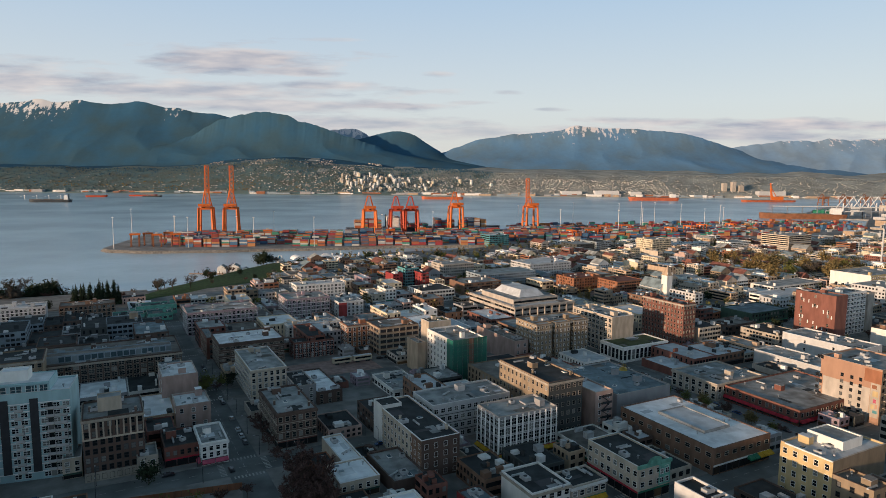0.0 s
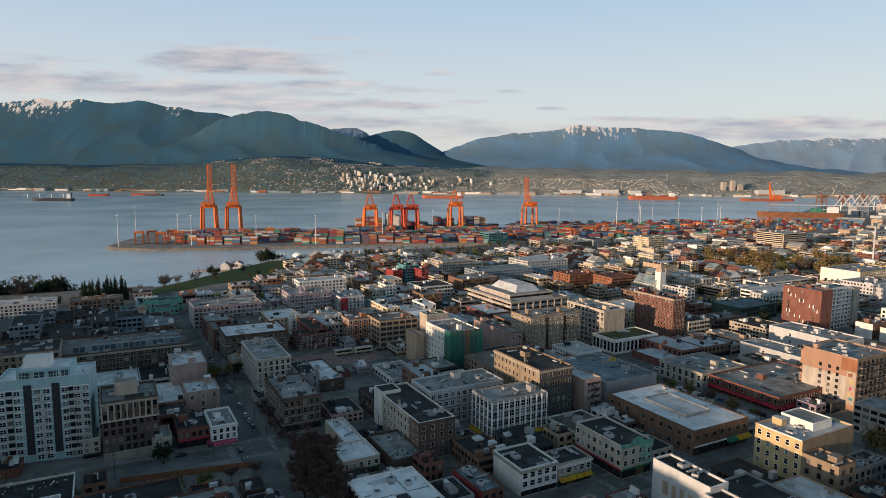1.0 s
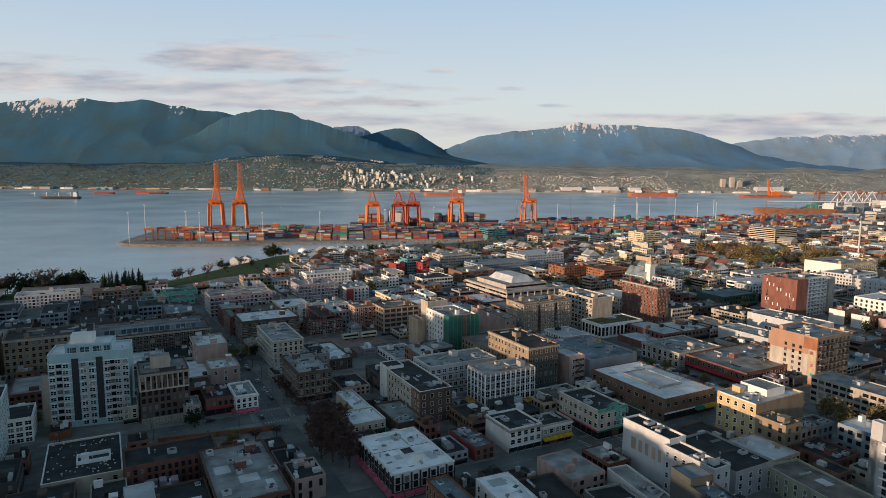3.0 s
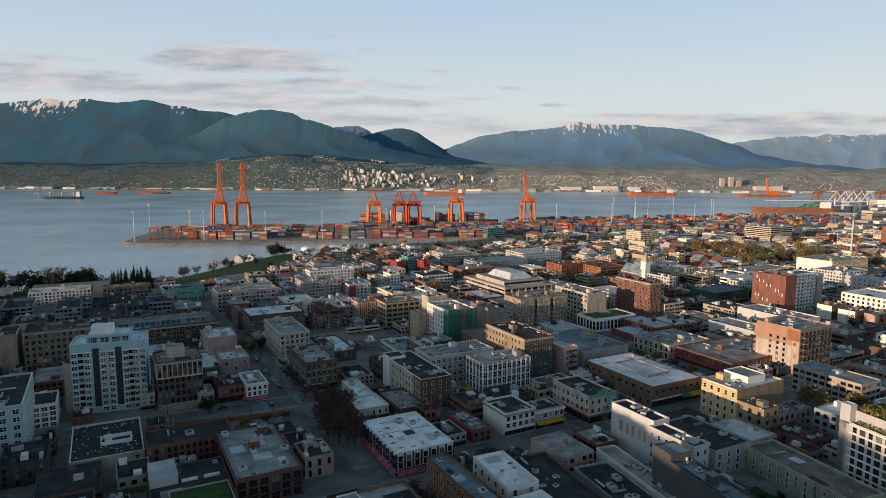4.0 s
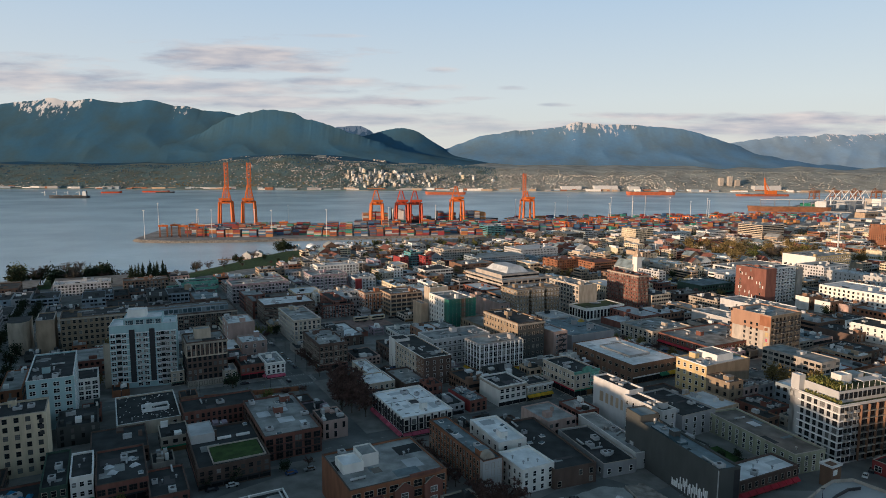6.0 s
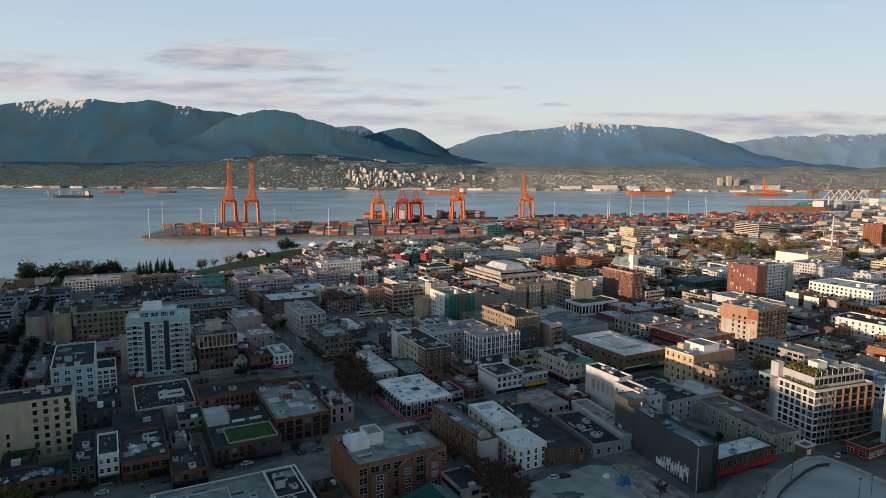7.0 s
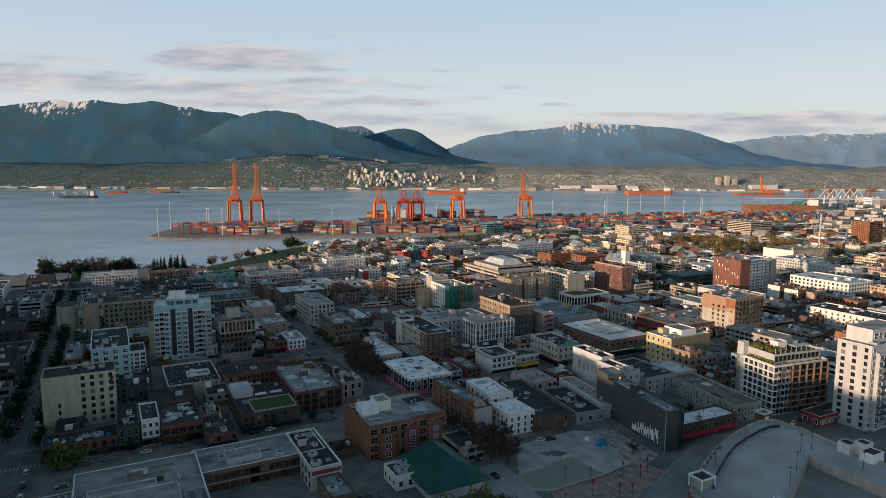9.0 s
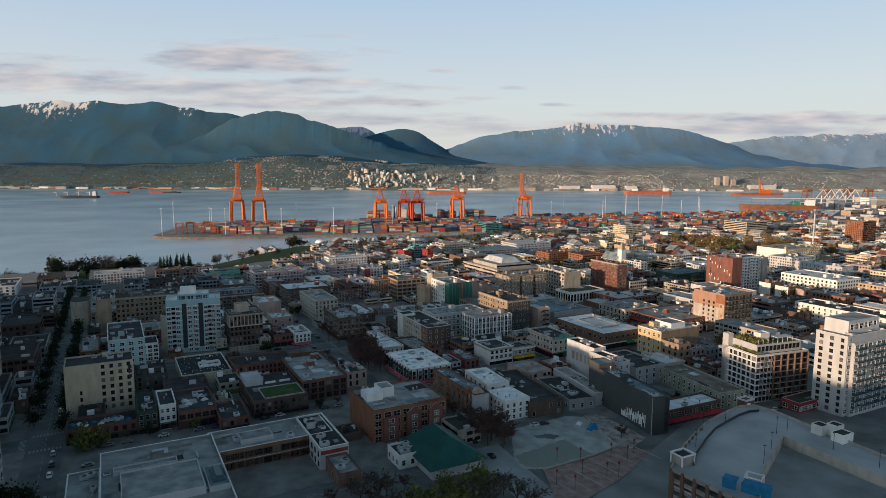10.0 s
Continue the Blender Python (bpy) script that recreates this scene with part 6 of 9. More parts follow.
part("screen", Mesh().box(0.8, -0.08, 4.2, 3.2, 0.01, 6.2, "trim_white"), kiosk)
PLACED.append((137, 104, 28, 5.5, 4.2))

# ---- ordinary blocks that fill the grid ----
GRID = 28.0
VX, VY = math.cos(radians(GRID)), math.sin(radians(GRID))


def from_grid(a, b):
    return a * VX - b * VY, a * VY + b * VX


BOXES = []


def mark(x, y, rot, w, d, pad=1.0):
    BOXES.append((x, y, math.cos(radians(rot)), math.sin(radians(rot)), w, d, pad))


def free(cx, cy, r):
    for x, y, c, s, w, d, pad in BOXES:
        dx, dy = cx - x, cy - y
        lx, ly = dx * c + dy * s, -dx * s + dy * c
        if -r - pad < lx < w + r + pad and -r - pad < ly < d + r + pad:
            return False
    return True


for row in PLACED:
    mark(*row)


def keep_open(x0, y0, x1, y1):
    mark(x0, y0, 0, x1 - x0, y1 - y0, 0)


fill_rng = random.Random(21)
FILL_WALLS = ["cream", "tan", "brickred", "brickdark", "grey", "beige", "tan", "pink", "concrete", "stone", "bluegrey", "brickbrown", "white_grey", "purple", "brickorange", "brickred", "white", "brickyel", "brickbrown", "beige"]
NEAR_WALLS = ["brickred", "brickdark", "brickbrown", "brickdark", "grey", "pink", "concrete", "stone", "purple", "white", "brickorange", "darkgrey", "tan"]
SHADED_WALLS = ["brickdark", "darkgrey", "grey", "brickdark", "bluegrey"]
NEAR_ROOFS = ["roof_grey", "roof_dark", "roof_dark", "roof_tan", "roof_grey", "roof_blue", "roof_white2", "roof_dark"]
FILL_ROOFS = ["roof_grey", "roof_dark", "roof_white2", "roof_white", "roof_tan", "roof_white2", "roof_white", "roof_grey", "roof_blue", "roof_grey", "roof_white2"]
WORDS = dict(white="white rendered", cream="cream rendered", brickred="red brick", brickdark="dark brick", grey="grey rendered", beige="beige", tan="tan", pink="pale pink",
             concrete="concrete", stone="stone", bluegrey="blue-grey", purple="mauve brick", darkgrey="dark grey", brickbrown="brown brick", white_grey="pale grey", creamyel="yellow", brickorange="orange brick",
             roof_grey="grey", roof_dark="dark tar", roof_white2="pale grey", roof_white="white", roof_tan="brown gravel", roof_blue="blue-grey", roof_red="reddish")


JOINED = Mesh()


def facade(q, face, w, d, floors, st, bay, glass):
    """Windows on one wall of a plain block, in one of several patterns."""
    length = d if face in "lr" else w
    k = max(1, int(length / bay))
    sw = length / k
    style = fill_rng.choice(["pair", "pair", "band", "tall", "wide", "blank" if face != "f" else "wide", "shop"])
    if style == "blank":
        return

    def put(a0, a1, z0, z1, mat, proud=0.06):
        if face == "f":
            q.box(a0, -proud, z0, a1, 0.02, z1, mat)
        elif face == "l":
            q.box(-proud, a0, z0, 0.02, a1, z1, mat)
        else:
            q.box(w - 0.02, a0, z0, w + proud, a1, z1, mat)

    for j in range(floors):
        z0, z1 = j * st + st * 0.3, j * st + st * 0.82
        if style == "band":
            put(0.7, length - 0.7, z0, z1, glass)
            continue
        if style == "shop" and j == 0:
            put(0.4, length - 0.4, 0.3, min(st, 3.4) * 0.72, "shop_glass")
            put(0.3, length - 0.3, min(st, 3.4) * 0.74, min(st, 3.4) * 0.95, fill_rng.choice(["trim_dark", "trim_white", "awning_green", "brickred", "tan"]), 0.3)
            continue
        side = dict(pair=0.24, tall=0.34, wide=0.12, shop=0.26)[style]
        if style == "tall":
            z0, z1 = j * st + st * 0.18, j * st + st * 0.86
        for i in range(k):
            if fill_rng.random() > 0.07:
                put(i * sw + sw * side, (i + 1) * sw - sw * side, z0, z1, glass)


def joined_building(x, y, w, d, h, wall, roof, bay=4.0, rot=GRID):
    """A far building of the plain blocks, added to the joined rest."""
    m = pose(x, y, ground_z(y), 0, 0, rot)
    q = Mesh()
    q.box(0, 0, -5, w, d, h - 0.6, wall)
    q.ring(0, 0, w, d, h - 0.6, h, 0.4, wall)
    q.box(0.405, 0.405, h - 0.61, w - 0.405, d - 0.405, h - 0.5, roof)
    for _ in range(fill_rng.choice([1, 1, 2, 3])):
        a, b = fill_rng.uniform(1, 3), fill_rng.uniform(1, 3)
        ux, uy = fill_rng.uniform(0.6, w - a - 0.6), fill_rng.uniform(0.6, d - b - 0.6)
        q.box(ux, uy, h - 0.5, ux + a, uy + b, h - 0.5 + fill_rng.uniform(0.8, 2.4), fill_rng.choice([wall, "unit_metal", "trim_white"]))
    extra_ = fill_rng.random()
    if extra_ < 0.16 and w < 20:
        q.face([(-0.3, -0.3, h), (w / 2, -0.3, h + w * 0.32), (w / 2, d + 0.3, h + w * 0.32), (-0.3, d + 0.3, h)], fill_rng.choice(["roof_grey", "roof_red", "roof_blue"]))
        q.face([(w / 2, -0.3, h + w * 0.32), (w + 0.3, -0.3, h), (w + 0.3, d + 0.3, h), (w / 2, d + 0.3, h + w * 0.32)], "roof_grey")
        q.face([(0, 0, h), (w, 0, h), (w / 2, 0, h + w * 0.31)], wall)
    elif extra_ < 0.34:
        q.box(w * 0.2, d * 0.25, h - 0.5, w * 0.75, d * 0.8, h + 2.6, fill_rng.choice([wall, "grey", "white"]), roof)
    floors = max(1, round(h / 3.3))
    st = (h - 0.8) / floors
    for face_ in "fl":
        facade(q, face_, w, d, floors, st, fill_rng.choice([2.4, 3.0, 4.0]), "glass")
    k = len(JOINED.v)
    JOINED.v += [tuple(m @ Vector(v)) for v in q.v]
    JOINED.f += [tuple(k + i for i in f) for f in q.f]
    back = [JOINED.mi(nm) for nm in q.names]
    JOINED.m += [back[i] for i in q.m]
    mark(x, y, rot, w, d)


def far_building(x, y, w, d, h, wall, roof, rot=GRID, name="city_building", label="", g=None, win=True, category="building", bay=3.4, glass="glass", plain=False):
    """A building further off: walls, roof, roof plant and rows of recessed windows."""
    g = ground_z(y) if g is None else g
    ob = holder(name, pose(x, y, g, 0, 0, rot), label or "low %s building with a flat %s roof" % (WORDS.get(wall, wall), WORDS.get(roof, roof)), category)
    q = Mesh()
    q.box(0, 0, -5, w, d, h - 0.6, wall)
    q.ring(0, 0, w, d, h - 0.6, h, 0.4, wall)
    part("wall", q, ob)
    r = Mesh().box(0.405, 0.405, h - 0.61, w - 0.405, d - 0.405, h - 0.5, roof)
    plant = r if plain else Mesh()
    for _ in range(fill_rng.choice([2, 3, 4, 5, 7, 9])):
        a, b = fill_rng.uniform(0.7, min(4, w / 3)), fill_rng.uniform(0.7, min(4, d / 3))
        ux, uy = fill_rng.uniform(0.6, w - a - 0.6), fill_rng.uniform(0.6, d - b - 0.6)
        plant.box(ux, uy, h - 0.5, ux + a, uy + b, h - 0.5 + fill_rng.uniform(0.8, 2.6), fill_rng.choice([wall, "unit_metal", "trim_white", "roof_dark"]))
    part("roof", r, ob)
    if not plain:
        part("roof_plant", plant, ob, kind="stuff")
    if win and h > 4:
        q = Mesh()
        floors = max(1, round(h / 3.3))
        st = (h - 0.8) / floors
        for face_ in "flr":
            facade(q, face_, w, d, floors, st, bay * fill_rng.choice([0.7, 0.85, 1.0]), glass)
        part("glazing", q, ob, kind="stuff")
    mark(x, y, rot, w, d)
    return ob


def fill_blocks():
    """Lots along the streets of the grid, each with its own building, wherever nothing else stands."""
    for bi in range(-6, 12):
        for bj in range(-2, 13):
            a0, b0 = 36 + bi * 115 + 9, 232 + bj * 92 + 9
            wide, deep = 97, 74
            half = deep / 2
            for rowi in (0, 1):
                a = a0
                while a < a0 + wide - 8:
                    far_off = from_grid(a, b0)[1] > 470
                    w = min(fill_rng.uniform(7.5, 19) if far_off else fill_rng.uniform(11, 26), a0 + wide - a)
                    if w < (7 if far_off else 9):
                        break
                    d = (half - 3 if fill_rng.random() < 0.5 else half - fill_rng.uniform(4, 14)) * (fill_rng.uniform(0.5, 0.9) if far_off else 1)
                    b = b0 if rowi == 0 else b0 + deep - d
                    cx, cy = from_grid(a + w / 2, b + d / 2)
                    wall, roof, hh = fill_rng.choice(FILL_WALLS), fill_rng.choice(FILL_ROOFS), fill_rng.choice([4.5, 5, 6, 7, 7, 8, 9, 11, 13])
                    x, y = from_grid(a, b)
                    a += w + 0.15
                    inside = cy < shore(cx) - 60 and cy < (1010 if cx < 150 else 1240) and abs(cx) < (cy + 176) * 0.70 + 22 and cy > 20
                    if not inside or cy > 880 and cx < 60:
                        continue
                    if cy > 620 and cx < 150:
                        hh *= 0.75
                    # Sun glow and haze to the east are put into wall colour.
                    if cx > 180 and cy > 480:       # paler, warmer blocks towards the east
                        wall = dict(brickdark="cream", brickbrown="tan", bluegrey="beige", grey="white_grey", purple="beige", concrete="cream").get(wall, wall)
                    if cy < 135 and -205 < cx < 230:
                        continue
                    if free(cx, cy, min(w, d) * 0.42):
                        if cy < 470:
                            # West blocks get dark walls and roofs: street shade put into colour.
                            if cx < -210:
                                wall, roof, hh = fill_rng.choice(SHADED_WALLS), "roof_dark", hh
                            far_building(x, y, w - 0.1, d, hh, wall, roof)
                        elif cy < 600:
                            far_building(x, y, w - 0.1, d, hh, wall, roof, plain=True)
                        else:
                            joined_building(x, y, w - 0.1, d, hh, wall, roof)
    # low infill that closes the lots between the larger buildings
    for w, d, step, low in ((26, 30, 5, 6.5), (20, 24, 5, 6), (15, 20, 4, 5), (11, 15, 4, 4.5), (8, 10, 4, 4)):
        for ia in range(-300, 420, step):
            for ib in range(60, 500, step):
                cx, cy = from_grid(ia + w / 2, ib + d / 2)
                if not 75 < cy < 470 or abs(cx) > (cy + 166) * 0.70 + 15 or cy > shore(cx) - 95:
                    continue
                if cy < 150 and (60 < cx < 175 and cy < 112 or -60 < cx < 0 and cy < 80):
                    continue
                if any(ia - 7 < st_ < ia + w + 7 and (st_ != 36 or ib + d > 217) for st_ in (-107, 36, 266, 381)) or any(abs((v - 232 + 46) % 92 - 46) < 7 for v in (ib, ib + d, ib + d / 2)):
                    continue
                if not all(free(*from_grid(ia + w * u, ib + d * v), 0.4) for u in (0, 0.25, 0.5, 0.75, 1) for v in (0, 0.25, 0.5, 0.75, 1)):
                    continue
                x, y = from_grid(ia + 0.1, ib + 0.1)
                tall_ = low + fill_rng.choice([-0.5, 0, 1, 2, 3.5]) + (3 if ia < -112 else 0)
                # Shade over the western lots is put into dark walls and roofs.
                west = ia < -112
                far_building(x, y, w - 0.3, d - 0.3, tall_, fill_rng.choice(SHADED_WALLS if west else NEAR_WALLS), "roof_dark" if west or cx < -55 and cy < 220 or cy < 215 and fill_rng.random() < 0.45 or cx < -20 and cy < 260 and fill_rng.random() < 0.6 else fill_rng.choice(NEAR_ROOFS), name="low_building")
    thing("city_blocks", JOINED, pose(0, 0, 0), "far low city buildings with mixed walls and flat roofs", "buildings", kind="stuff")

# ---- distant landmarks in the city, then the plain blocks ----
keep_open(22, 40, 92, 100)          # gravel lot and plaza
keep_open(-150, 0, -112, 48)        # street crossing
keep_open(-95, 205, -60, 245)
keep_open(103, 104, 126, 142)       # garden behind the theatre
mark(*from_grid(39, 80), GRID, 14, 140, 0)      # narrow street beside the corner hotel
mark(-112, 176, 18, 54, 26, 0)      # fenced lot
mark(*from_grid(238, 105), GRID, 25, 140, 0)
mark(*from_grid(-100, 102), GRID, 122, 27, 0)
for t0 in range(0, 16):             # the two long streets that stay open
    if t0 > 1:
        mark(*from_grid(27, 100 + t0 * 60), GRID, 18, 60, 0)
    mark(*from_grid(257, 60 + t0 * 60), GRID, 18, 60, 0)
mark(*from_grid(-260, 224), GRID, 330, 18, 0)
mark(*from_grid(-115, 0), GRID, 16, 520, 0)
mark(*from_grid(60, 262), GRID, 60, 40, 0)
keep_open(-640, 478, -285, 700)
keep_open(-300, 560, -200, 900)
tall = [
    (324, 975, 40, 34, 24, "beige", "roof_grey", "cream apartment tower above the waterfront"),
    (211, 992, 46, 40, 14, "darkgrey", "roof_grey", "dark glass office block near the port"),
    (245, 1005, 30, 40, 17, "bluegrey", "roof_dark", "blue-grey glass office block near the port"),
    (565, 1030, 60, 50, 27, "cream", "roof_grey", "sunlit cream block near the port"),
    (80, 1085, 40, 30, 18, "teal", "roof_white2", "pale green industrial block by the terminal"),
    (700, 900, 36, 30, 38, "brickorange", "roof_grey", "sunlit orange-brown apartment tower"),
    (350, 1020, 120, 18, 11, "white", "roof_white2", "long white waterfront building"),
    (480, 1050, 50, 30, 13, "white", "roof_grey", "white office block by the waterfront"),
    (-20, 560, 34, 30, 11, "white", "roof_dark", "white apartments with a dark roof"),
    (-52, 640, 11, 20, 15, "red", "roof_dark", "block clad in bright red panels"),
    (-40, 652, 16, 20, 19, "teal", "roof_dark", "block with a tall blue glass front"),
    (-22, 640, 8, 20, 16, "red", "roof_dark", "narrow block with a red front"),
    (0, 705, 40, 30, 17, "concrete", "roof_grey", "concrete block by the rail yard"),
    (38, 640, 70, 30, 15, "bluegrey", "roof_blue", "blue-grey warehouse wall block"),
    (20, 600, 42, 30, 12, "brickbrown", "roof_grey", "brown brick block with rows of windows"),
    (100, 720, 60, 40, 16, "white_grey", "roof_white2", "pale stepped apartment block"),
    (130, 620, 34, 28, 15, "brickorange", "roof_red", "orange brick apartments with white bays"),
    (168, 600, 34, 28, 15, "brickorange", "roof_red", "orange brick apartments with white bays"),
    (300, 560, 70, 26, 8, "white", "roof_white2", "long white row of low buildings"),
    (330, 620, 80, 26, 8, "white", "roof_grey", "long white row of low buildings"),
    (236, 470, 44, 28, 11, "darkgreen", "roof_blue", "dark green block with blue-grey roof"),
    (205, 440, 30, 20, 8, "brickdark", "roof_tan", "dark brick row of shops"),
    (400, 560, 44, 30, 17, "white_grey", "roof_grey", "pale grey mid-rise apartment block"),
]
for x, y, w, d, h, wall, roof, label in tall:
    far_building(x, y, w, d, h, wall, roof, label=label, g=ground_z(y))
fill_blocks()
# industry and waterfront beyond the last blocks, towards the inlet's east end
east_rng = random.Random(31)
EAST = Mesh()
for k in range(1300):
    x, y = east_rng.uniform(330, 2300), east_rng.uniform(900, 2500)
    if x > (y + 176) * 0.72 + 60 or y > shore(x) - 45 or not free(x, y, 14):
        continue
    w, d, h = east_rng.uniform(14, 60), east_rng.uniform(12, 34), east_rng.choice([5, 6, 7, 8, 9, 11, 14])
    mark(x, y, 28, w, d, 3)
    m = pose(x, y, ground_z(y), 0, 0, 28)
    # Only warm, pale walls here: the low sun's glow is held in them.
    q = Mesh().box(0, 0, -4, w, d, h, east_rng.choice(["cream", "beige", "white", "tan", "brickorange", "white_grey", "stone"]), east_rng.choice(FILL_ROOFS))
    for i in range(int(w / 5)):
        q.box(i * 5 + 1.2, -0.06, h * 0.3, i * 5 + 3.8, 0.02, h * 0.7, "glass")
    q.box(w * 0.3, d * 0.3, h, w * 0.3 + 4, d * 0.3 + 3, h + 2, "unit_metal")
    n0 = len(EAST.v)
    EAST.v += [tuple(m @ Vector(v)) for v in q.v]
    EAST.f += [tuple(n0 + i for i in f) for f in q.f]
    back = [EAST.mi(nm) for nm in q.names]
    EAST.m += [back[i] for i in q.m]
thing("east_industry", EAST, pose(0, 0, 0), "far low industrial sheds and yards towards the inlet", "buildings", kind="stuff")

# church with a steep roof and spire
ch_ = holder("church", pose(206, 590, ground_z(590), 0, 0, 28), "white church with steep dark gables and a pointed tower", "church")
part("nave", Mesh().box(0, 0, -4, 14, 26, 10, "white"), ch_)
nr = Mesh()
nr.face([(-0.6, -0.6, 9.8), (7, -0.6, 18), (7, 26.6, 18), (-0.6, 26.6, 9.8)], "roof_blue")
nr.face([(7, -0.6, 18), (14.6, -0.6, 9.8), (14.6, 26.6, 9.8), (7, 26.6, 18)], "roof_blue")
nr.face([(-0.6, -0.6, 9.8), (14.6, -0.6, 9.8), (7, -0.6, 18)], "white")
part("roof", nr, ch_)
part("tower", Mesh().box(3.5, -5, -4, 10.5, 2, 23, "white"), ch_)
sp = Mesh()
for a, b in (((3.2, -5.3), (10.8, -5.3)), ((10.8, -5.3), (10.8, 2.3)), ((10.8, 2.3), (3.2, 2.3)), ((3.2, 2.3), (3.2, -5.3))):
    sp.face([(*a, 23), (*b, 23), (7, -1.5, 32)], "tan")
part("spire", sp, ch_)
for sx in (3.8, 9.4):
    part("pinnacle", Mesh().box(sx, -5.2, 23, sx + 0.9, -4.3, 26.5, "white", taper=0.3), ch_)

# an unseen row of downtown blocks added beside the flight line, heights set to keep the low sun off the near streets
row_rng = random.Random(17)
row_height = piecewise([(-430, 46), (-375, 46), (-285, 51), (-200, 60), (-175, 66), (-157, 66), (-130, 57), (-100, 58), (-65, 57), (-53, 55), (-15, 50.5), (10, 55), (45, 63), (75, 60), (100, 58), (134, 60), (530, 62)])
for k in range(29):
    s_ = -430 + k * 33.1
    far_building(-250 + 0.6 * s_ - 12, -30 - 0.8 * s_ - 12, 33.0, 26, row_height(s_ - 28) + row_rng.uniform(-2, 2), row_rng.choice(["bluegrey", "concrete", "grey"]), "roof_grey", rot=-53, name="shade_tower",
                 label="unseen mid-rise office block with ribbon windows, added to block light", g=0, bay=6, glass="glass_blue")

# unseen downtown blocks across the long street, beside the way of the camera, added to screen sky light from the west
for k in range(7):
    y_ = -95 + k * 50
    x_ = -(y_ + 174) * 0.69 - 12
    far_building(x_ - 22 * 0.883, y_ - 22 * 0.469, 22, 38, 40 + row_rng.uniform(-4, 4), row_rng.choice(["bluegrey", "concrete", "grey"]), "roof_grey", rot=28, name="shade_tower",
                 label="unseen mid-rise office block with ribbon windows, added to block light", g=0, bay=6, glass="glass_blue")

# ---- far town ----
town_rng = random.Random(8)
for k in range(90):
    x = town_rng.gauss(-370, 120) if k < 76 else town_rng.uniform(-600, 300)
    y = town_rng.uniform(3450, 3680)
    w, d, h = town_rng.uniform(9, 16), town_rng.uniform(9, 15), town_rng.uniform(8, 26)
    z = far_z(x, y)
    far_building(x, y, w, d, h, town_rng.choice(["white", "beige", "white", "white_grey", "cream"]), "roof_grey", rot=town_rng.choice([-20, -32, -40]), name="apartment_tower",
                 label="distant pale apartment tower on the far shore", g=z, bay=7, glass="glass_blue")
houses = Mesh()
for k in range(11000):
    x = town_rng.uniform(-3000, 2300)
    y = town_rng.uniform(3450, 4100)
    if y > 3700 and (not (-1500 < x < -300) or noise.noise((x * 0.006, y * 0.012, 21)) < 0.12):
        continue
    z = far_z(x, y)
    w, d, h = town_rng.uniform(4, 9), town_rng.uniform(4, 8), town_rng.uniform(2, 4.5)
    if x < -1450 and town_rng.random() < (0.94 if y > 3520 else 0.7) or -1450 <= x < -900 and y < 3700 and town_rng.random() < 0.6 or x > 1250 and town_rng.random() < 0.8:
        continue
    houses.prism([(x, y), (x + w * 0.85, y - w * 0.5), (x + w * 0.85 + d * 0.5, y - w * 0.5 + d * 0.85), (x + d * 0.5, y + d * 0.85)], z - 6, z + h, "town_pale", "town_roof")
thing("town_houses", houses, pose(0, 0, 0), "hundreds of small houses in haze-greyed colour on the far slope", "houses", kind="stuff")
sheds = Mesh()
for k in range(230):
    x = town_rng.uniform(-2900, 2600)
    y = town_rng.uniform(3412, 3450)
    w, h = town_rng.uniform(20, 80), town_rng.uniform(5, 14)
    sheds.box(x, y, -19, x + w, y + 20, -17 + h, town_rng.choice(["white", "white_grey", "grey", "tan", "bluegrey", "brickorange"]), town_rng.choice(["roof_grey", "roof_white2", "roof_white"]))
thing("waterfront_sheds", sheds, pose(0, 0, 0), "long pale sheds and silos along the far waterfront", "sheds", kind="stuff")
for x, w, h in ((1540, 22, 70), (1590, 22, 78), (1630, 26, 58)):
    far_building(x, 3520, w, 22, h, "concrete", "roof_grey", rot=8, name="grain_silo", label="pale concrete silo tower on the far shore", g=-12, win=False)
for x, w, h in ((640, 110, 26), (820, 130, 30), (1010, 60, 26), (1700, 150, 34)):
    far_building(x, 3440, w, 40, h, "white_grey", "roof_white2", rot=4, name="dock_shed", label="large pale dock shed on the far shore", g=-17, win=False)

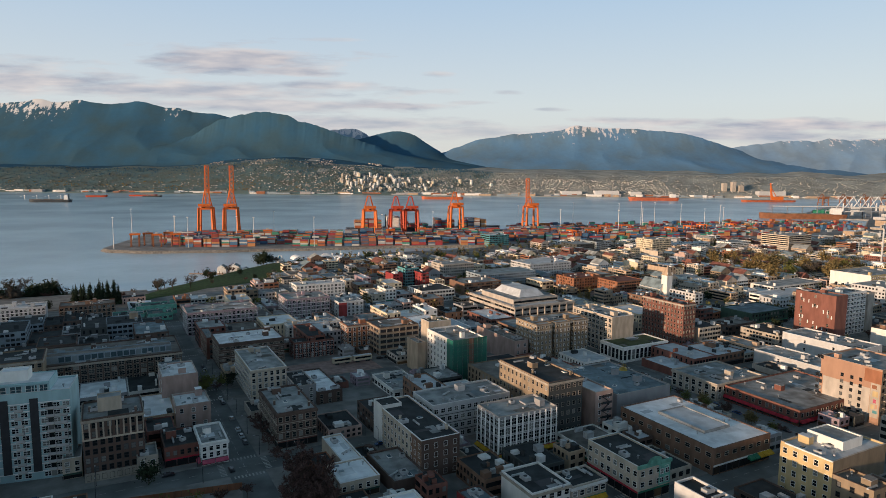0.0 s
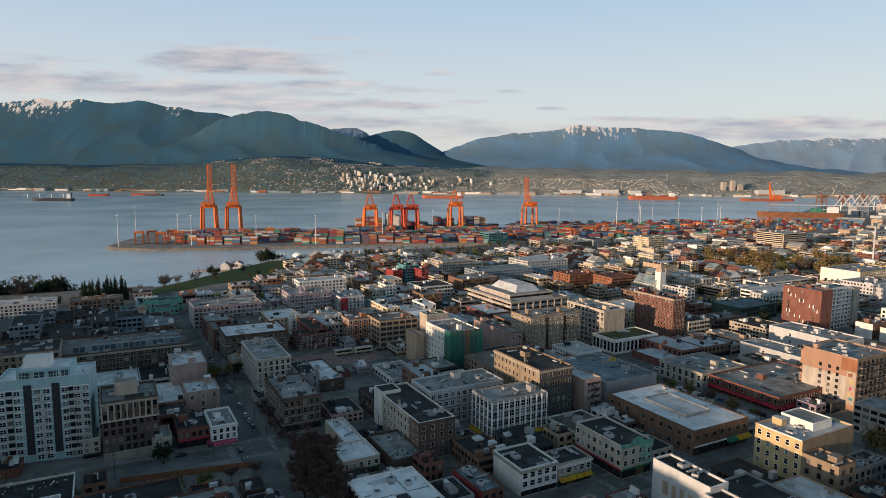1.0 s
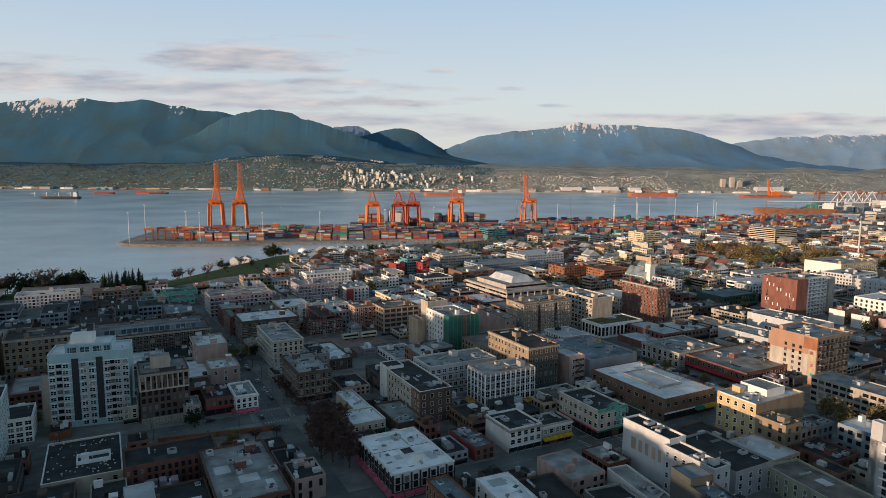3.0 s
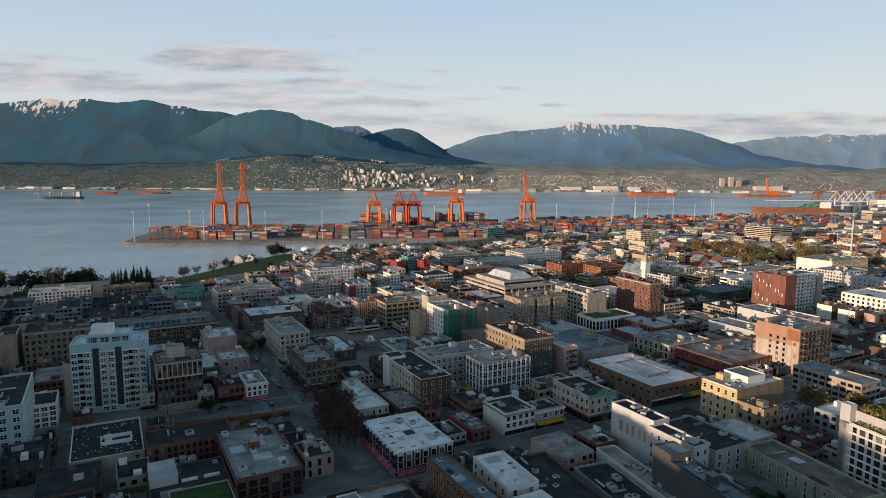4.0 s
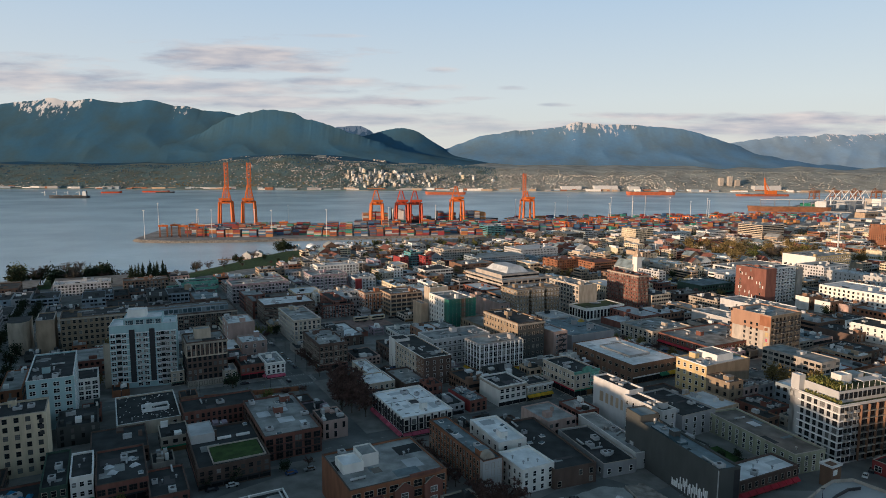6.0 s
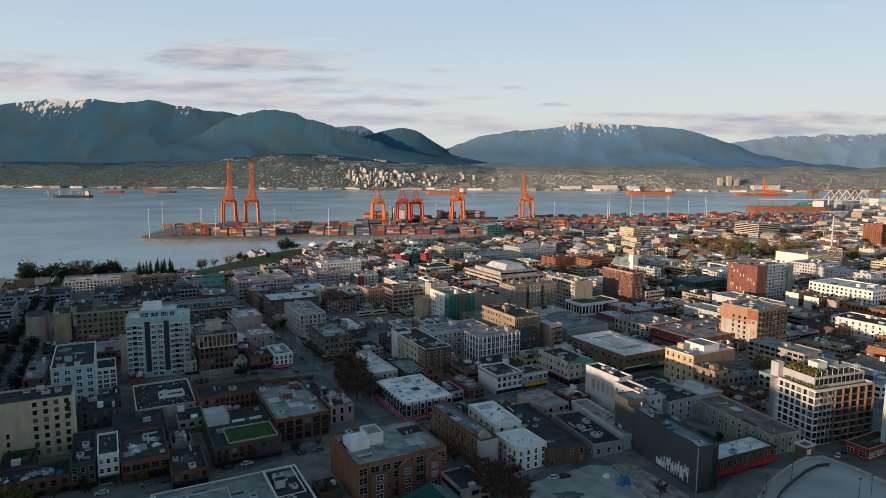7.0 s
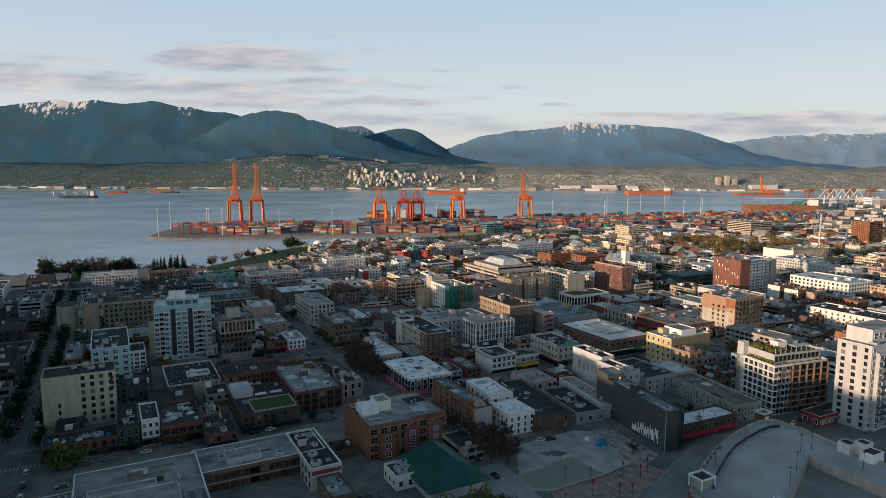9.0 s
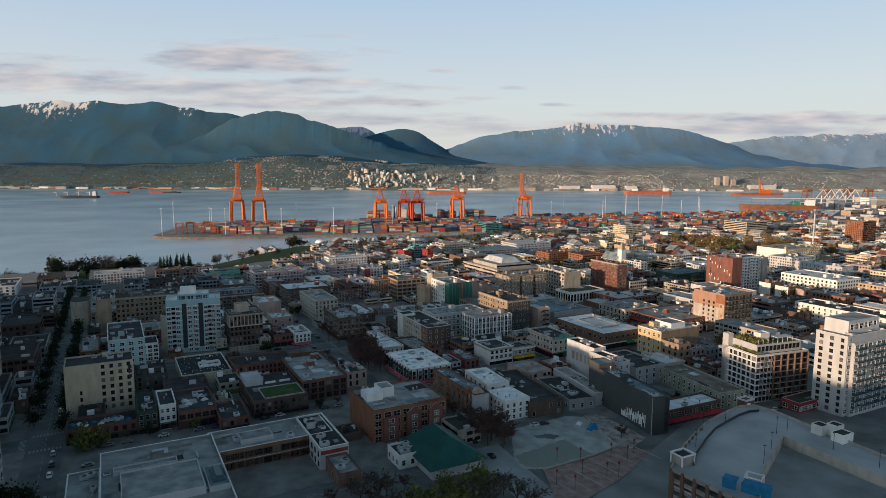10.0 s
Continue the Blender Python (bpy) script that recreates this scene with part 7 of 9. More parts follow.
# ---- port: cranes, containers, masts and ships ----
def crane(x, y, rot, portal, apex, boom_up, paint, label):
    """A ship-to-shore gantry crane; portal and apex are heights above the quay."""
    ob = holder("gantry_crane", pose(x, y, PIER_Z, 0, 0, rot), label, "crane", "gantry cranes on the quay")
    gx, gy = 13.5, 14.0
    for sx in (-1, 1):
        for sy in (-1, 1):
            q = Mesh().beam((sx * gx, sy * gy, 0), (sx * gx * 0.86, sy * gy * 0.9, portal), 2.7, paint, 4, 2.2)
            leg = part("leg", q, ob)
            part("bogie", Mesh().box(sx * gx - 3, sy * gy - 0.9, 0, sx * gx + 3, sy * gy + 0.9, 1.8, "trim_dark"), leg)
        part("sill_beam", Mesh().box(sx * gx - 0.9, -gy, portal * 0.34, sx * gx + 0.9, gy, portal * 0.34 + 2.2, paint), ob)
        part("brace", Mesh().beam((sx * gx * 0.95, -gy, portal * 0.36), (sx * gx * 0.88, gy * 0.9, portal), 0.5, paint), ob)
        part("girder", Mesh().box(sx * 4 - 0.9, -gy - 16, portal, sx * 4 + 0.9, gy + 6, portal + 2.6, paint), ob)
    for sy in (-1, 1):
        part("portal_beam", Mesh().box(-gx, sy * gy * 0.9 - 1, portal - 3.6, gx, sy * gy * 0.9 + 1.4, portal, paint), ob)
    part("machinery_house", Mesh().box(-11, -gy - 8, portal + 2.6, 11, -gy + 6, portal + 7.5, paint, "roof_grey"), ob)
    part("operator_cab", Mesh().box(-1.6, 2, portal - 3, 1.6, 5, portal - 0.2, "trim_white"), ob)
    part("trolley", Mesh().box(-3.4, -2, portal - 1, 3.4, 3, portal + 0.4, "trim_dark"), ob)
    for sx in (-1, 1):
        part("mast_leg", Mesh().beam((sx * 9.5, gy * 0.9, portal), (sx * 2.6, gy * 0.75, apex), 1.3, paint), ob)
        part("stay", Mesh().beam((sx * 1.8, gy * 0.75, apex), (sx * 4, -gy - 12, portal + 2.6), 0.35, paint), ob)
    part("mast_head", Mesh().box(-2.6, gy * 0.75 - 1, apex - 1, 2.6, gy * 0.75 + 1, apex + 0.8, paint), ob)
    q = Mesh()
    if boom_up:
        top = boom_up
        for sx in (-1, 1):
            q.beam((sx * 3.6, gy + 6, portal + 1), (sx * 3.6, gy + 9, top), 1.2, paint)
            for k in range(10):
                z0, z1 = portal + 1 + (top - portal) * k / 10, portal + 1 + (top - portal) * (k + 1) / 10
                q.beam((sx * 3.6, gy + 6, z0), (-sx * 3.6, gy + 6.5, z1), 0.55, paint)
        for k in range(11):
            z0 = portal + 1 + (top - portal - 1) * k / 10
            q.beam((-3.6, gy + 6.5, z0), (3.6, gy + 6.5, z0), 0.4, paint)
    else:
        for sx in (-1, 1):
            q.beam((sx * 3.6, gy + 5, portal + 1.3), (sx * 3.6, gy + 20, portal + 1.3), 0.9, paint)
            q.beam((sx * 1.8, gy * 0.75, apex), (sx * 3.6, gy + 18, portal + 2), 0.3, paint)
        for k in range(4):
            q.beam((-3.6, gy + 6 + k * 4.5, portal + 1.3), (3.6, gy + 6 + k * 4.5, portal + 1.3), 0.4, paint)
    part("boom", q, ob)
    return ob


crane(-447, 1200, 12, 55, 88, 133, "crane_orange", "tall orange gantry crane with its boom raised upright")
crane(-403, 1209, 12, 55, 88, 133, "crane_orange", "tall orange gantry crane with its boom raised upright")
crane(-146, 1263, 12, 50, 76, 0, "crane_orange", "orange-red gantry crane over the stacked containers")
crane(-93, 1275, 12, 50, 75, 0, "crane_red", "orange-red gantry crane over the stacked containers")
crane(-64, 1281, 12, 50, 75, 0, "crane_red", "orange-red gantry crane over the stacked containers")
crane(26, 1300, 12, 56, 84, 0, "crane_orange", "orange gantry crane at the berth")
crane(192, 1395, 12, 52, 72, 112, "crane_orange", "orange gantry crane with its boom raised upright")

cm = material("container_paint", (0.4, 0.1, 0.05), 0.6, 0.2)
cnt = cm.node_tree
cramp = cnt.nodes.new("ShaderNodeValToRGB")
cramp.color_ramp.interpolation = "CONSTANT"
PAINTS = ((0.27, 0.06, 0.05), (0.40, 0.13, 0.06), (0.08, 0.11, 0.18), (0.46, 0.22, 0.09), (0.07, 0.16, 0.28), (0.50, 0.50, 0.48), (0.32, 0.05, 0.06), (0.06, 0.26, 0.20), (0.18, 0.09, 0.08), (0.34, 0.35, 0.37))
for k, col in enumerate(PAINTS):
    e = cramp.color_ramp.elements[k] if k < 2 else cramp.color_ramp.elements.new(k / len(PAINTS))
    e.position, e.color = k / len(PAINTS), (*col, 1)
cinfo, cgeo = cnt.nodes.new("ShaderNodeObjectInfo"), cnt.nodes.new("ShaderNodeNewGeometry")
cadd, cfr = cnt.nodes.new("ShaderNodeMath"), cnt.nodes.new("ShaderNodeMath")
cadd.operation, cfr.operation = "ADD", "FRACT"
cnt.links.new(cinfo.outputs["Random"], cadd.inputs[0])
cnt.links.new(cgeo.outputs["Random Per Island"], cadd.inputs[1])
cnt.links.new(cadd.outputs[0], cfr.inputs[0])
cnt.links.new(cfr.outputs[0], cramp.inputs[0])
cnt.links.new(cramp.outputs[0], cnt.nodes["Principled BSDF"].inputs["Base Color"])

box_mesh = Mesh().box(0, 0, 0, 12.2, 2.44, 2.6, "container_paint").data("container")
port_rng = random.Random(4)
YARD = 8.0
E1, E2 = Vector((math.cos(radians(YARD)), math.sin(radians(YARD)), 0)), Vector((-math.sin(radians(YARD)), math.cos(radians(YARD)), 0))
ORIGIN = Vector((-476, 1016, PIER_Z))
quay_y = piecewise([(-572, 1228), (-450, 1232), (-145, 1296), (28, 1332), (135, 1356), (150, 1440), (215, 1475), (480, 1600), (780, 1700)])
rest = Mesh()
count = 0
for depth in range(9):
    for blk in range(44):
        base_h = port_rng.choice([3, 4, 4, 5, 5, 5, 6]) if depth < 8 else port_rng.choice([1, 2, 3])
        if port_rng.random() < 0.10:
            continue
        for two in range(2):
            for rowi in range(6):
                a, b = blk * 28.5 + two * 12.6, 6 + depth * 30 + rowi * 2.9
                p = ORIGIN + E1 * a + E2 * b
                hh = max(0, base_h + port_rng.choice([-1, 0, 0, 0]))
                if depth < 2 and blk < 2 - depth or p.y > quay_y(p.x) - 48 or p.x > 700 or p.y < shore(p.x) + 12 and p.x > 0:
                    continue
                for lv in range(hh):
                    if depth == 0 and rowi == 0 and count < 200:
                        ob = new("shipping_container", box_mesh)
                        ob.matrix_world = pose(p.x, p.y, p.z + 0.05 + lv * 2.62, 0, 0, YARD)
                        tagged(ob, "painted steel shipping container stacked on the terminal", "container", "stacked containers")
                        count += 1
                    else:
                        k = len(rest.v)
                        q = [p + E1 * ux + E2 * uy for ux, uy in ((0, 0), (12.2, 0), (12.2, 2.44), (0, 2.44))]
                        z0 = p.z + 0.05 + lv * 2.62
                        rest.v += [(c.x, c.y, z0) for c in q] + [(c.x, c.y, z0 + 2.58) for c in q]
                        for fc in ((4, 5, 6, 7), (0, 1, 5, 4), (1, 2, 6, 5), (2, 3, 7, 6), (3, 0, 4, 7)):
                            rest.f.append(tuple(k + i for i in fc))
                            rest.m.append(rest.mi("container_paint"))
thing("container_stacks", rest, pose(0, 0, 0), "many stacked shipping containers in mixed colours", "containers", kind="stuff")


def straddle(x, y):
    """A small yard gantry on rubber tyres."""
    ob = holder("yard_gantry", pose(x, y, PIER_Z, 0, 0, 18), "rust-orange yard gantry beside the containers", "crane", "yard gantries")
    for sx in (-6, 6):
        for sy in (-4, 4):
            part("leg", Mesh().box(sx - 0.7, sy - 0.7, 0, sx + 0.7, sy + 0.7, 19, "brickorange"), ob)
        part("end_beam", Mesh().box(sx - 0.9, -6, 17, sx + 0.9, 6, 18.5, "brickorange"), ob)
        part("base_beam", Mesh().box(sx - 0.8, -7, 0.8, sx + 0.8, 7, 2.2, "brickorange"), ob)
    part("cross_beam", Mesh().box(-8, -1.6, 18.5, 8, 1.6, 21.5, "crane_orange"), ob)
    part("trolley", Mesh().box(-3, -2.4, 21.5, 2, 2.4, 24, "unit_metal"), ob)


for px_, py_ in ((-503, 1032), (-488, 1046), (-466, 1030), (-462, 1064), (-440, 1040), (-310, 1120), (-95, 1150), (-40, 1190)):
    straddle(px_, py_)

for px_, py_, hz in ((-522, 1000, 50), (-555, 1130, 55), (-411, 1018, 50), (-313, 1046, 48), (-213, 1044, 50), (-105, 1090, 52), (-500, 1180, 40), (-365, 1120, 44), (-470, 1110, 44), (168, 1420, 52), (307, 1500, 56),
                     (415, 1500, 54), (480, 1540, 56), (516, 1550, 56), (569, 1520, 54), (571, 1386, 50), (-330, 1240, 46), (-20, 1270, 46), (250, 1350, 48), (360, 1300, 50), (640, 1450, 50), (680, 1560, 50), (440, 1400, 50)):
    ob = holder("light_mast", pose(px_, py_, PIER_Z), "tall white floodlight mast on the terminal", "light mast", "terminal light masts")
    part("pole", Mesh().beam((0, 0, 0), (0, 0, hz), 0.55, "mast_white", 8, 0.3), ob)
    part("lamp_head", Mesh().box(-1.4, -1.4, hz - 0.8, 1.4, 1.4, hz + 0.2, "mast_white"), ob)


def ship(x, y, rot, length, beam_w, free_h, hull, label, house=True, cranes=0, name="cargo_ship", castle=6, deck="roof_tan", house_at=-0.86):
    """A freighter: hull with flared bow, deck, house aft, hatch cranes."""
    ob = holder(name, pose(x, y, WATER_Z, 0, 0, rot), label, "ship")
    q = Mesh()
    L, B = length / 2, beam_w / 2
    secs = [(-L, 0.75), (-L * 0.9, 1.0), (L * 0.7, 1.0), (L * 0.88, 0.7), (L, 0.04)]
    for k, (sx, bw) in enumerate(secs):
        up = free_h + (2.0 if k >= 3 else 0)
        q.v += [(sx * 0.97, -B * bw * 0.85, -1.2), (sx, -B * bw, up), (sx, B * bw, up), (sx * 0.97, B * bw * 0.85, -1.2)]
    i = q.mi(hull)
    for k in range(len(secs) - 1):
        a = k * 4
        for e0, e1 in ((0, 1), (2, 3)):
            q.f.append((a + e0, a + 4 + e0, a + 4 + e1, a + e1))
            q.m.append(i)
        q.f.append((a + 1, a + 5, a + 6, a + 2))
        q.m.append(q.mi(deck))
    q.f.append((0, 1, 2, 3))
    q.m.append(i)
    part("hull", q, ob)
    if house:
        hx = L * house_at
        part("deckhouse", Mesh().box(hx, -B * 0.8, free_h, hx + length * 0.09, B * 0.8, free_h + castle * 2.2, "trim_white"), ob)
        part("bridge", Mesh().box(hx + 1, -B * 0.98, free_h + castle * 2.2, hx + length * 0.07, B * 0.98, free_h + castle * 2.2 + 2.6, "trim_white"), ob)
        part("funnel", Mesh().box(hx - 2, -2, free_h, hx - 0.1, 2, free_h + castle * 2.2 + 5, hull), ob)
    for k in range(5):
        cx = -L * 0.6 + k * length * 0.26
        if cx + length * 0.1 < L * 0.8:
            part("hatch", Mesh().box(cx, -B * 0.6, free_h, cx + length * 0.18, B * 0.6, free_h + 1.6, deck), ob)
    for k in range(cranes):
        cx = -L * 0.5 + k * length * 0.28
        part("deck_crane", Mesh().beam((cx, 0, free_h), (cx, 0, free_h + 17), 1.0, "trim_white", 8).beam((cx, 0, free_h + 15), (cx + 15, 0, free_h + 11), 0.5, "trim_white"), ob)
    return ob


ship(-1496, 2445, 190, 150, 24, 10, "hull_dark", "dark-hulled freighter with pale deck cranes at anchor", cranes=4, castle=7)
ship(-1580, 2935, 10, 92, 20, 7, "hull_red", "long red barge at anchor", house=False, name="barge")
ship(-1420, 3050, 5, 130, 20, 7, "hull_red", "low red barge at anchor", house=False, name="barge")
ship(-1350, 2990, 2, 90, 18, 5, "hull_dark", "low dark barge at anchor", house=False, name="barge")
ship(0, 2985, 182, 195, 28, 12, "hull_orange", "orange-red freighter with white deckhouse", cranes=0, castle=6)
ship(1002, 3045, 183, 242, 30, 15, "hull_orange", "long orange bulk carrier with a white deckhouse at anchor", castle=6, deck="hull_dark")
ship(1520, 2990, 185, 265, 28, 9, "hull_orange", "low orange vessel with a tall red deck crane", house=False, deck="hull_dark", name="crane_vessel")
ship(1060, 1880, 172, 240, 34, 15, "hull_rust", "long rust-orange bulk carrier moored at the terminal", castle=7)

# moored container ship: dark hull behind the stacks with tall deck loads
cs = ship(-38, 1342, 12, 330, 42, 13, "hull_dark", "dark container ship moored at the berth under load", castle=10, house_at=-0.5, deck="hull_dark", name="container_ship")
load_rng = random.Random(9)
load = Mesh()
for bay_ in range(20):
    if bay_ in (4, 5, 6) or bay_ in (11, 15):
        continue
    tiers = load_rng.choice([4, 5, 6, 6, 7, 7]) if bay_ < 5 or bay_ > 11 else load_rng.choice([2, 3, 5])
    for rowi in range(13):
        for lv in range(tiers - load_rng.choice([0, 0, 0, 1])):
            load.box(-148 + bay_ * 14, -17 + rowi * 2.6, 13.5 + lv * 2.62, -148 + bay_ * 14 + 12.2, -14.56 + rowi * 2.6, 13.5 + lv * 2.62 + 2.58, "container_paint")
part("deck_load", load, cs, "stacked containers on deck", kind="stuff")

# ---- trees ----
def tree_mesh(height, spread, kind, rr, leaves, seed_clumps=60):
    """Trunk with limbs and a crown of many small clumps with gaps; returns trunk and crown meshes."""
    random.seed(rr)
    t, c = Mesh(), Mesh()
    t.beam((0, 0, -0.5), (0, 0, height * 0.45), height * 0.025, "bark", 6, height * 0.014)
    limbs = []
    for k in range(9):
        a = k * 2.4 + random.uniform(-0.3, 0.3)
        z0 = height * random.uniform(0.15, 0.42)
        tip = (math.cos(a) * spread * random.uniform(0.4, 0.8), math.sin(a) * spread * random.uniform(0.4, 0.8), height * random.uniform(0.42, 0.9))
        t.beam((0, 0, z0), tip, height * 0.010, "bark", 4, height * 0.003)
        limbs.append(Vector(tip))
    limbs.append(Vector((0, 0, height * 0.92)))
    for k in range(leaves):
        p = random.choice(limbs) * random.uniform(0.55, 1.05)
        p.z = max(p.z, height * 0.28)
        v = Vector((random.gauss(0, 1), random.gauss(0, 1), random.gauss(0, 1.1))) * spread * 0.22
        c.leaf(p + v, spread * random.uniform(0.05, 0.11), kind)
    return t.data("trunk"), c.data("crown")


def bare_mesh(height, spread, kind, rr, twigs=16, thick=0.011):
    """A leafless tree: trunk, limbs that fork twice, and a haze of fine twigs."""
    random.seed(rr)
    t, c = Mesh(), Mesh()
    t.beam((0, 0, -0.5), (0, 0, height * 0.4), height * 0.024, "bark", 6, height * 0.015)
    for k in range(11):
        a = k * 2.4 + random.uniform(-0.3, 0.3)
        out = spread * random.uniform(0.35, 0.75)
        p0 = Vector((0, 0, height * random.uniform(0.18, 0.42)))
        p1 = Vector((math.cos(a) * out, math.sin(a) * out, height * random.uniform(0.5, 0.85)))
        t.beam(p0, p1, height * 0.010, "bark", 4, height * 0.004)
        for _ in range(5):
            b = p0.lerp(p1, random.uniform(0.4, 1.0))
            e = b + Vector((random.gauss(0, 0.24) + math.cos(a) * 0.16, random.gauss(0, 0.24) + math.sin(a) * 0.16, random.uniform(0.02, 0.3))) * spread
            t.beam(b, e, height * 0.004, "bark", 3, height * 0.0015)
            for _ in range(twigs):
                f = b.lerp(e, random.uniform(0.3, 1.0))
                d = Vector((random.gauss(0, 1), random.gauss(0, 1), random.gauss(0.35, 0.8))).normalized() * spread * random.uniform(0.10, 0.24)
                side = d.cross(Vector((random.gauss(0, 1), random.gauss(0, 1), random.gauss(0, 1)))).normalized() * spread * thick
                c.face([f - side, f + side, f + d], kind)
    return t.data("trunk"), c.data("crown")


def conifer_mesh(height, spread, kind, rr):
    random.seed(rr)
    t, c = Mesh(), Mesh()
    t.beam((0, 0, -0.5), (0, 0, height), height * 0.02, "bark", 6, 0.05)
    for k in range(24):
        z = height * (0.10 + 0.88 * k / 24)
        rad = spread * (1 - k / 25) ** 0.85 * random.uniform(0.75, 1.15)
        for s in range(9):
            a = s * 0.7 + k * 1.3 + random.uniform(-0.25, 0.25)
            q = rad * random.uniform(0.6, 1.15)
            for m, w in ((0.55, 0.30), (1.0, 0.22)):
                tip = Vector((math.cos(a) * q * m, math.sin(a) * q * m, z - q * m * 0.32 + random.uniform(-0.2, 0.2)))
                b = Vector((math.cos(a + w) * q * m * 0.5, math.sin(a + w) * q * m * 0.5, z - 0.1))
                d = Vector((math.cos(a - w) * q * m * 0.5, math.sin(a - w) * q * m * 0.5, z - 0.1))
                c.face([(0, 0, z + height * 0.035), tuple(d), tuple(tip), tuple(b)], kind)
    return t.data("trunk"), c.data("crown")


KINDS = {
    "bare": [bare_mesh(11, 5.4, "twig_red", 50 + k, 24, 0.032) for k in range(3)],
    "grey": [bare_mesh(12, 5.8, "twig_grey", 55 + k, 18, 0.018) for k in range(3)],
    "fresh": [tree_mesh(12, 6.0, "leaf_fresh", 60 + k, 420) for k in range(2)],
    "gold": [tree_mesh(12, 6.0, "leaf_gold", 70 + k, 420) for k in range(2)],
    "dark": [tree_mesh(13, 6.5, "leaf_dark", 80 + k, 460) for k in range(2)],
    "conifer": [conifer_mesh(17, 5.4, "leaf_dark", 90 + k) for k in range(2)],
}
TREE_LABELS = dict(bare="bare reddish-brown street tree in bud", grey="bare grey-brown tree by the water", fresh="tree with sparse yellow-green spring leaves", gold="sunlit golden-brown spring tree", dark="dark leafy tree by the water", conifer="tall dark conifer by the water")
tree_rng = random.Random(77)


def tree(x, y, kind, size=1.0, g=None):
    trunk, crown = tree_rng.choice(KINDS[kind])
    s = size * tree_rng.uniform(0.85, 1.15)
    m = pose(x, y, ground_z(y) if g is None else g, 0, 0, tree_rng.uniform(0, 360)) @ Matrix.Diagonal((s, s, s, 1))
    ob = holder("conifer" if kind == "conifer" else "tree", m, TREE_LABELS[kind], "tree")
    part("trunk", trunk, ob)
    part("crown", crown, ob)


# waterfront park: a dense dark grove, a group of conifers, bare trees along the shore
for k in range(24):
    x = tree_rng.uniform(-452, -372)
    y = 575 + (x + 412) * 0.45 + tree_rng.uniform(-22, 26)
    tree(x, y, tree_rng.choice(["dark", "dark", "grey", "dark", "bare", "grey"]), tree_rng.uniform(1.2, 1.75), land_z(x, y))
for x, y, kk, z in ((-455, 562, "fresh", 1.3), (-448, 552, "fresh", 1.2), (-365, 607, "grey", 1.0), (-357, 612, "grey", 0.9), (-349, 604, "grey", 0.8)):
    tree(x, y, kk, z, land_z(x, y))
for k in range(15):
    x, y = -316 + k * 1.9 + tree_rng.uniform(-1.5, 1.5), 538 + k * 1.6 - 10 * (k % 3)
    tree(x, y, "conifer", tree_rng.uniform(1.05, 1.5), land_z(x, y))
for k in range(12):
    x = tree_rng.uniform(-300, -225)
    y = shore(x) - tree_rng.uniform(14, 60)
    tree(x, y, "grey" if k % 4 else "dark", tree_rng.uniform(0.7, 1.05), land_z(x, y))
for k in range(9):
    x = -560 + k * 11 + tree_rng.uniform(-4, 4)
    tree(x, shore(x) - tree_rng.uniform(5, 18), tree_rng.choice(["grey", "grey", "fresh"]), tree_rng.uniform(0.8, 1.3), land_z(x, shore(x) - 10))
for k in range(16):
    x = tree_rng.uniform(-340, -150)
    y = shore(x) - tree_rng.uniform(70, 130 if x < -260 else 220)
    tree(x, y, tree_rng.choice(["grey", "bare", "dark"]), 0.6, land_z(x, y))
for x, y in ((-246, 832), (-240, 838), (-236, 826), (-243, 845)):
    tree(x, y, "dark", 1.3, land_z(x, y))
# street trees
for k in range(4):
    x, y = from_grid(48, 232 + k * 12)
    tree(x, y, "bare", 0.7)
for x, y, s in ((-47, 196, 1.15), (-42, 190, 1.0), (-44, 182, 1.1), (-52, 205, 1.1), (-38, 176, 1.0), (-50, 188, 1.0), (-34, 168, 0.9)):
    tree(x, y, "bare", s * 1.15)
for x, y, s in ((12, 86, 0.9), (16, 78, 1.0), (19, 72, 1.05), (23, 80, 1.0), (26, 74, 0.9), (75, 80, 0.6)):
    tree(x, y, "bare", s)
for x, y, kk in ((2, 34, "fresh"), (6, 30, "fresh"), (-2, 24, "fresh"), (10, 26, "grey"), (-8, 22, "fresh"), (14, 22, "grey"), (5, 20, "fresh"), (-140, 66, "fresh"), (-135, 69, "fresh"), (-142, 22, "dark"), (-134, 20, "dark")):
    tree(x, y, kk, 0.75)
for k in range(36):
    x, y = from_grid(-113 if k % 2 else -101.5, 150 + k * 11)
    tree(x, y, "dark", 0.62)
for x, y, kk, z in ((0, 14, "fresh", 1.0), (8, 18, "fresh", 1.1), (14, 33, "fresh", 1.15), (-6, 10, "fresh", 0.9), (18, 24, "grey", 1.0), (22, 33, "grey", 0.9), (-20, 30, "grey", 0.9), (-16, 22, "grey", 0.9), (-26, 26, "grey", 0.9), (12, 12, "grey", 1.0), (26, 26, "grey", 1.0), (30, 20, "grey", 1.0)):
    tree(x, y, kk, z)
for k in range(12):
    x, y = from_grid(250, 130 + k * 14)
    tree(x, y, tree_rng.choice(["bare", "gold"]), 0.55)
for k in range(16):
    x, y = from_grid(tree_rng.uniform(60, 250), 224 + tree_rng.uniform(-3, 3))
    if free(x, y, 2):
        tree(x, y, tree_rng.choice(["bare", "fresh", "gold"]), 0.55)
for k in range(10):
    x, y = from_grid(-80 + k * 10, 236)
    if free(x, y, 1):
        tree(x, y, "bare", 0.5)
for k in range(9):
    tree(184 + tree_rng.uniform(-9, 12), 213 + tree_rng.uniform(-10, 12), tree_rng.choice(["gold", "gold", "bare"]), 0.8)
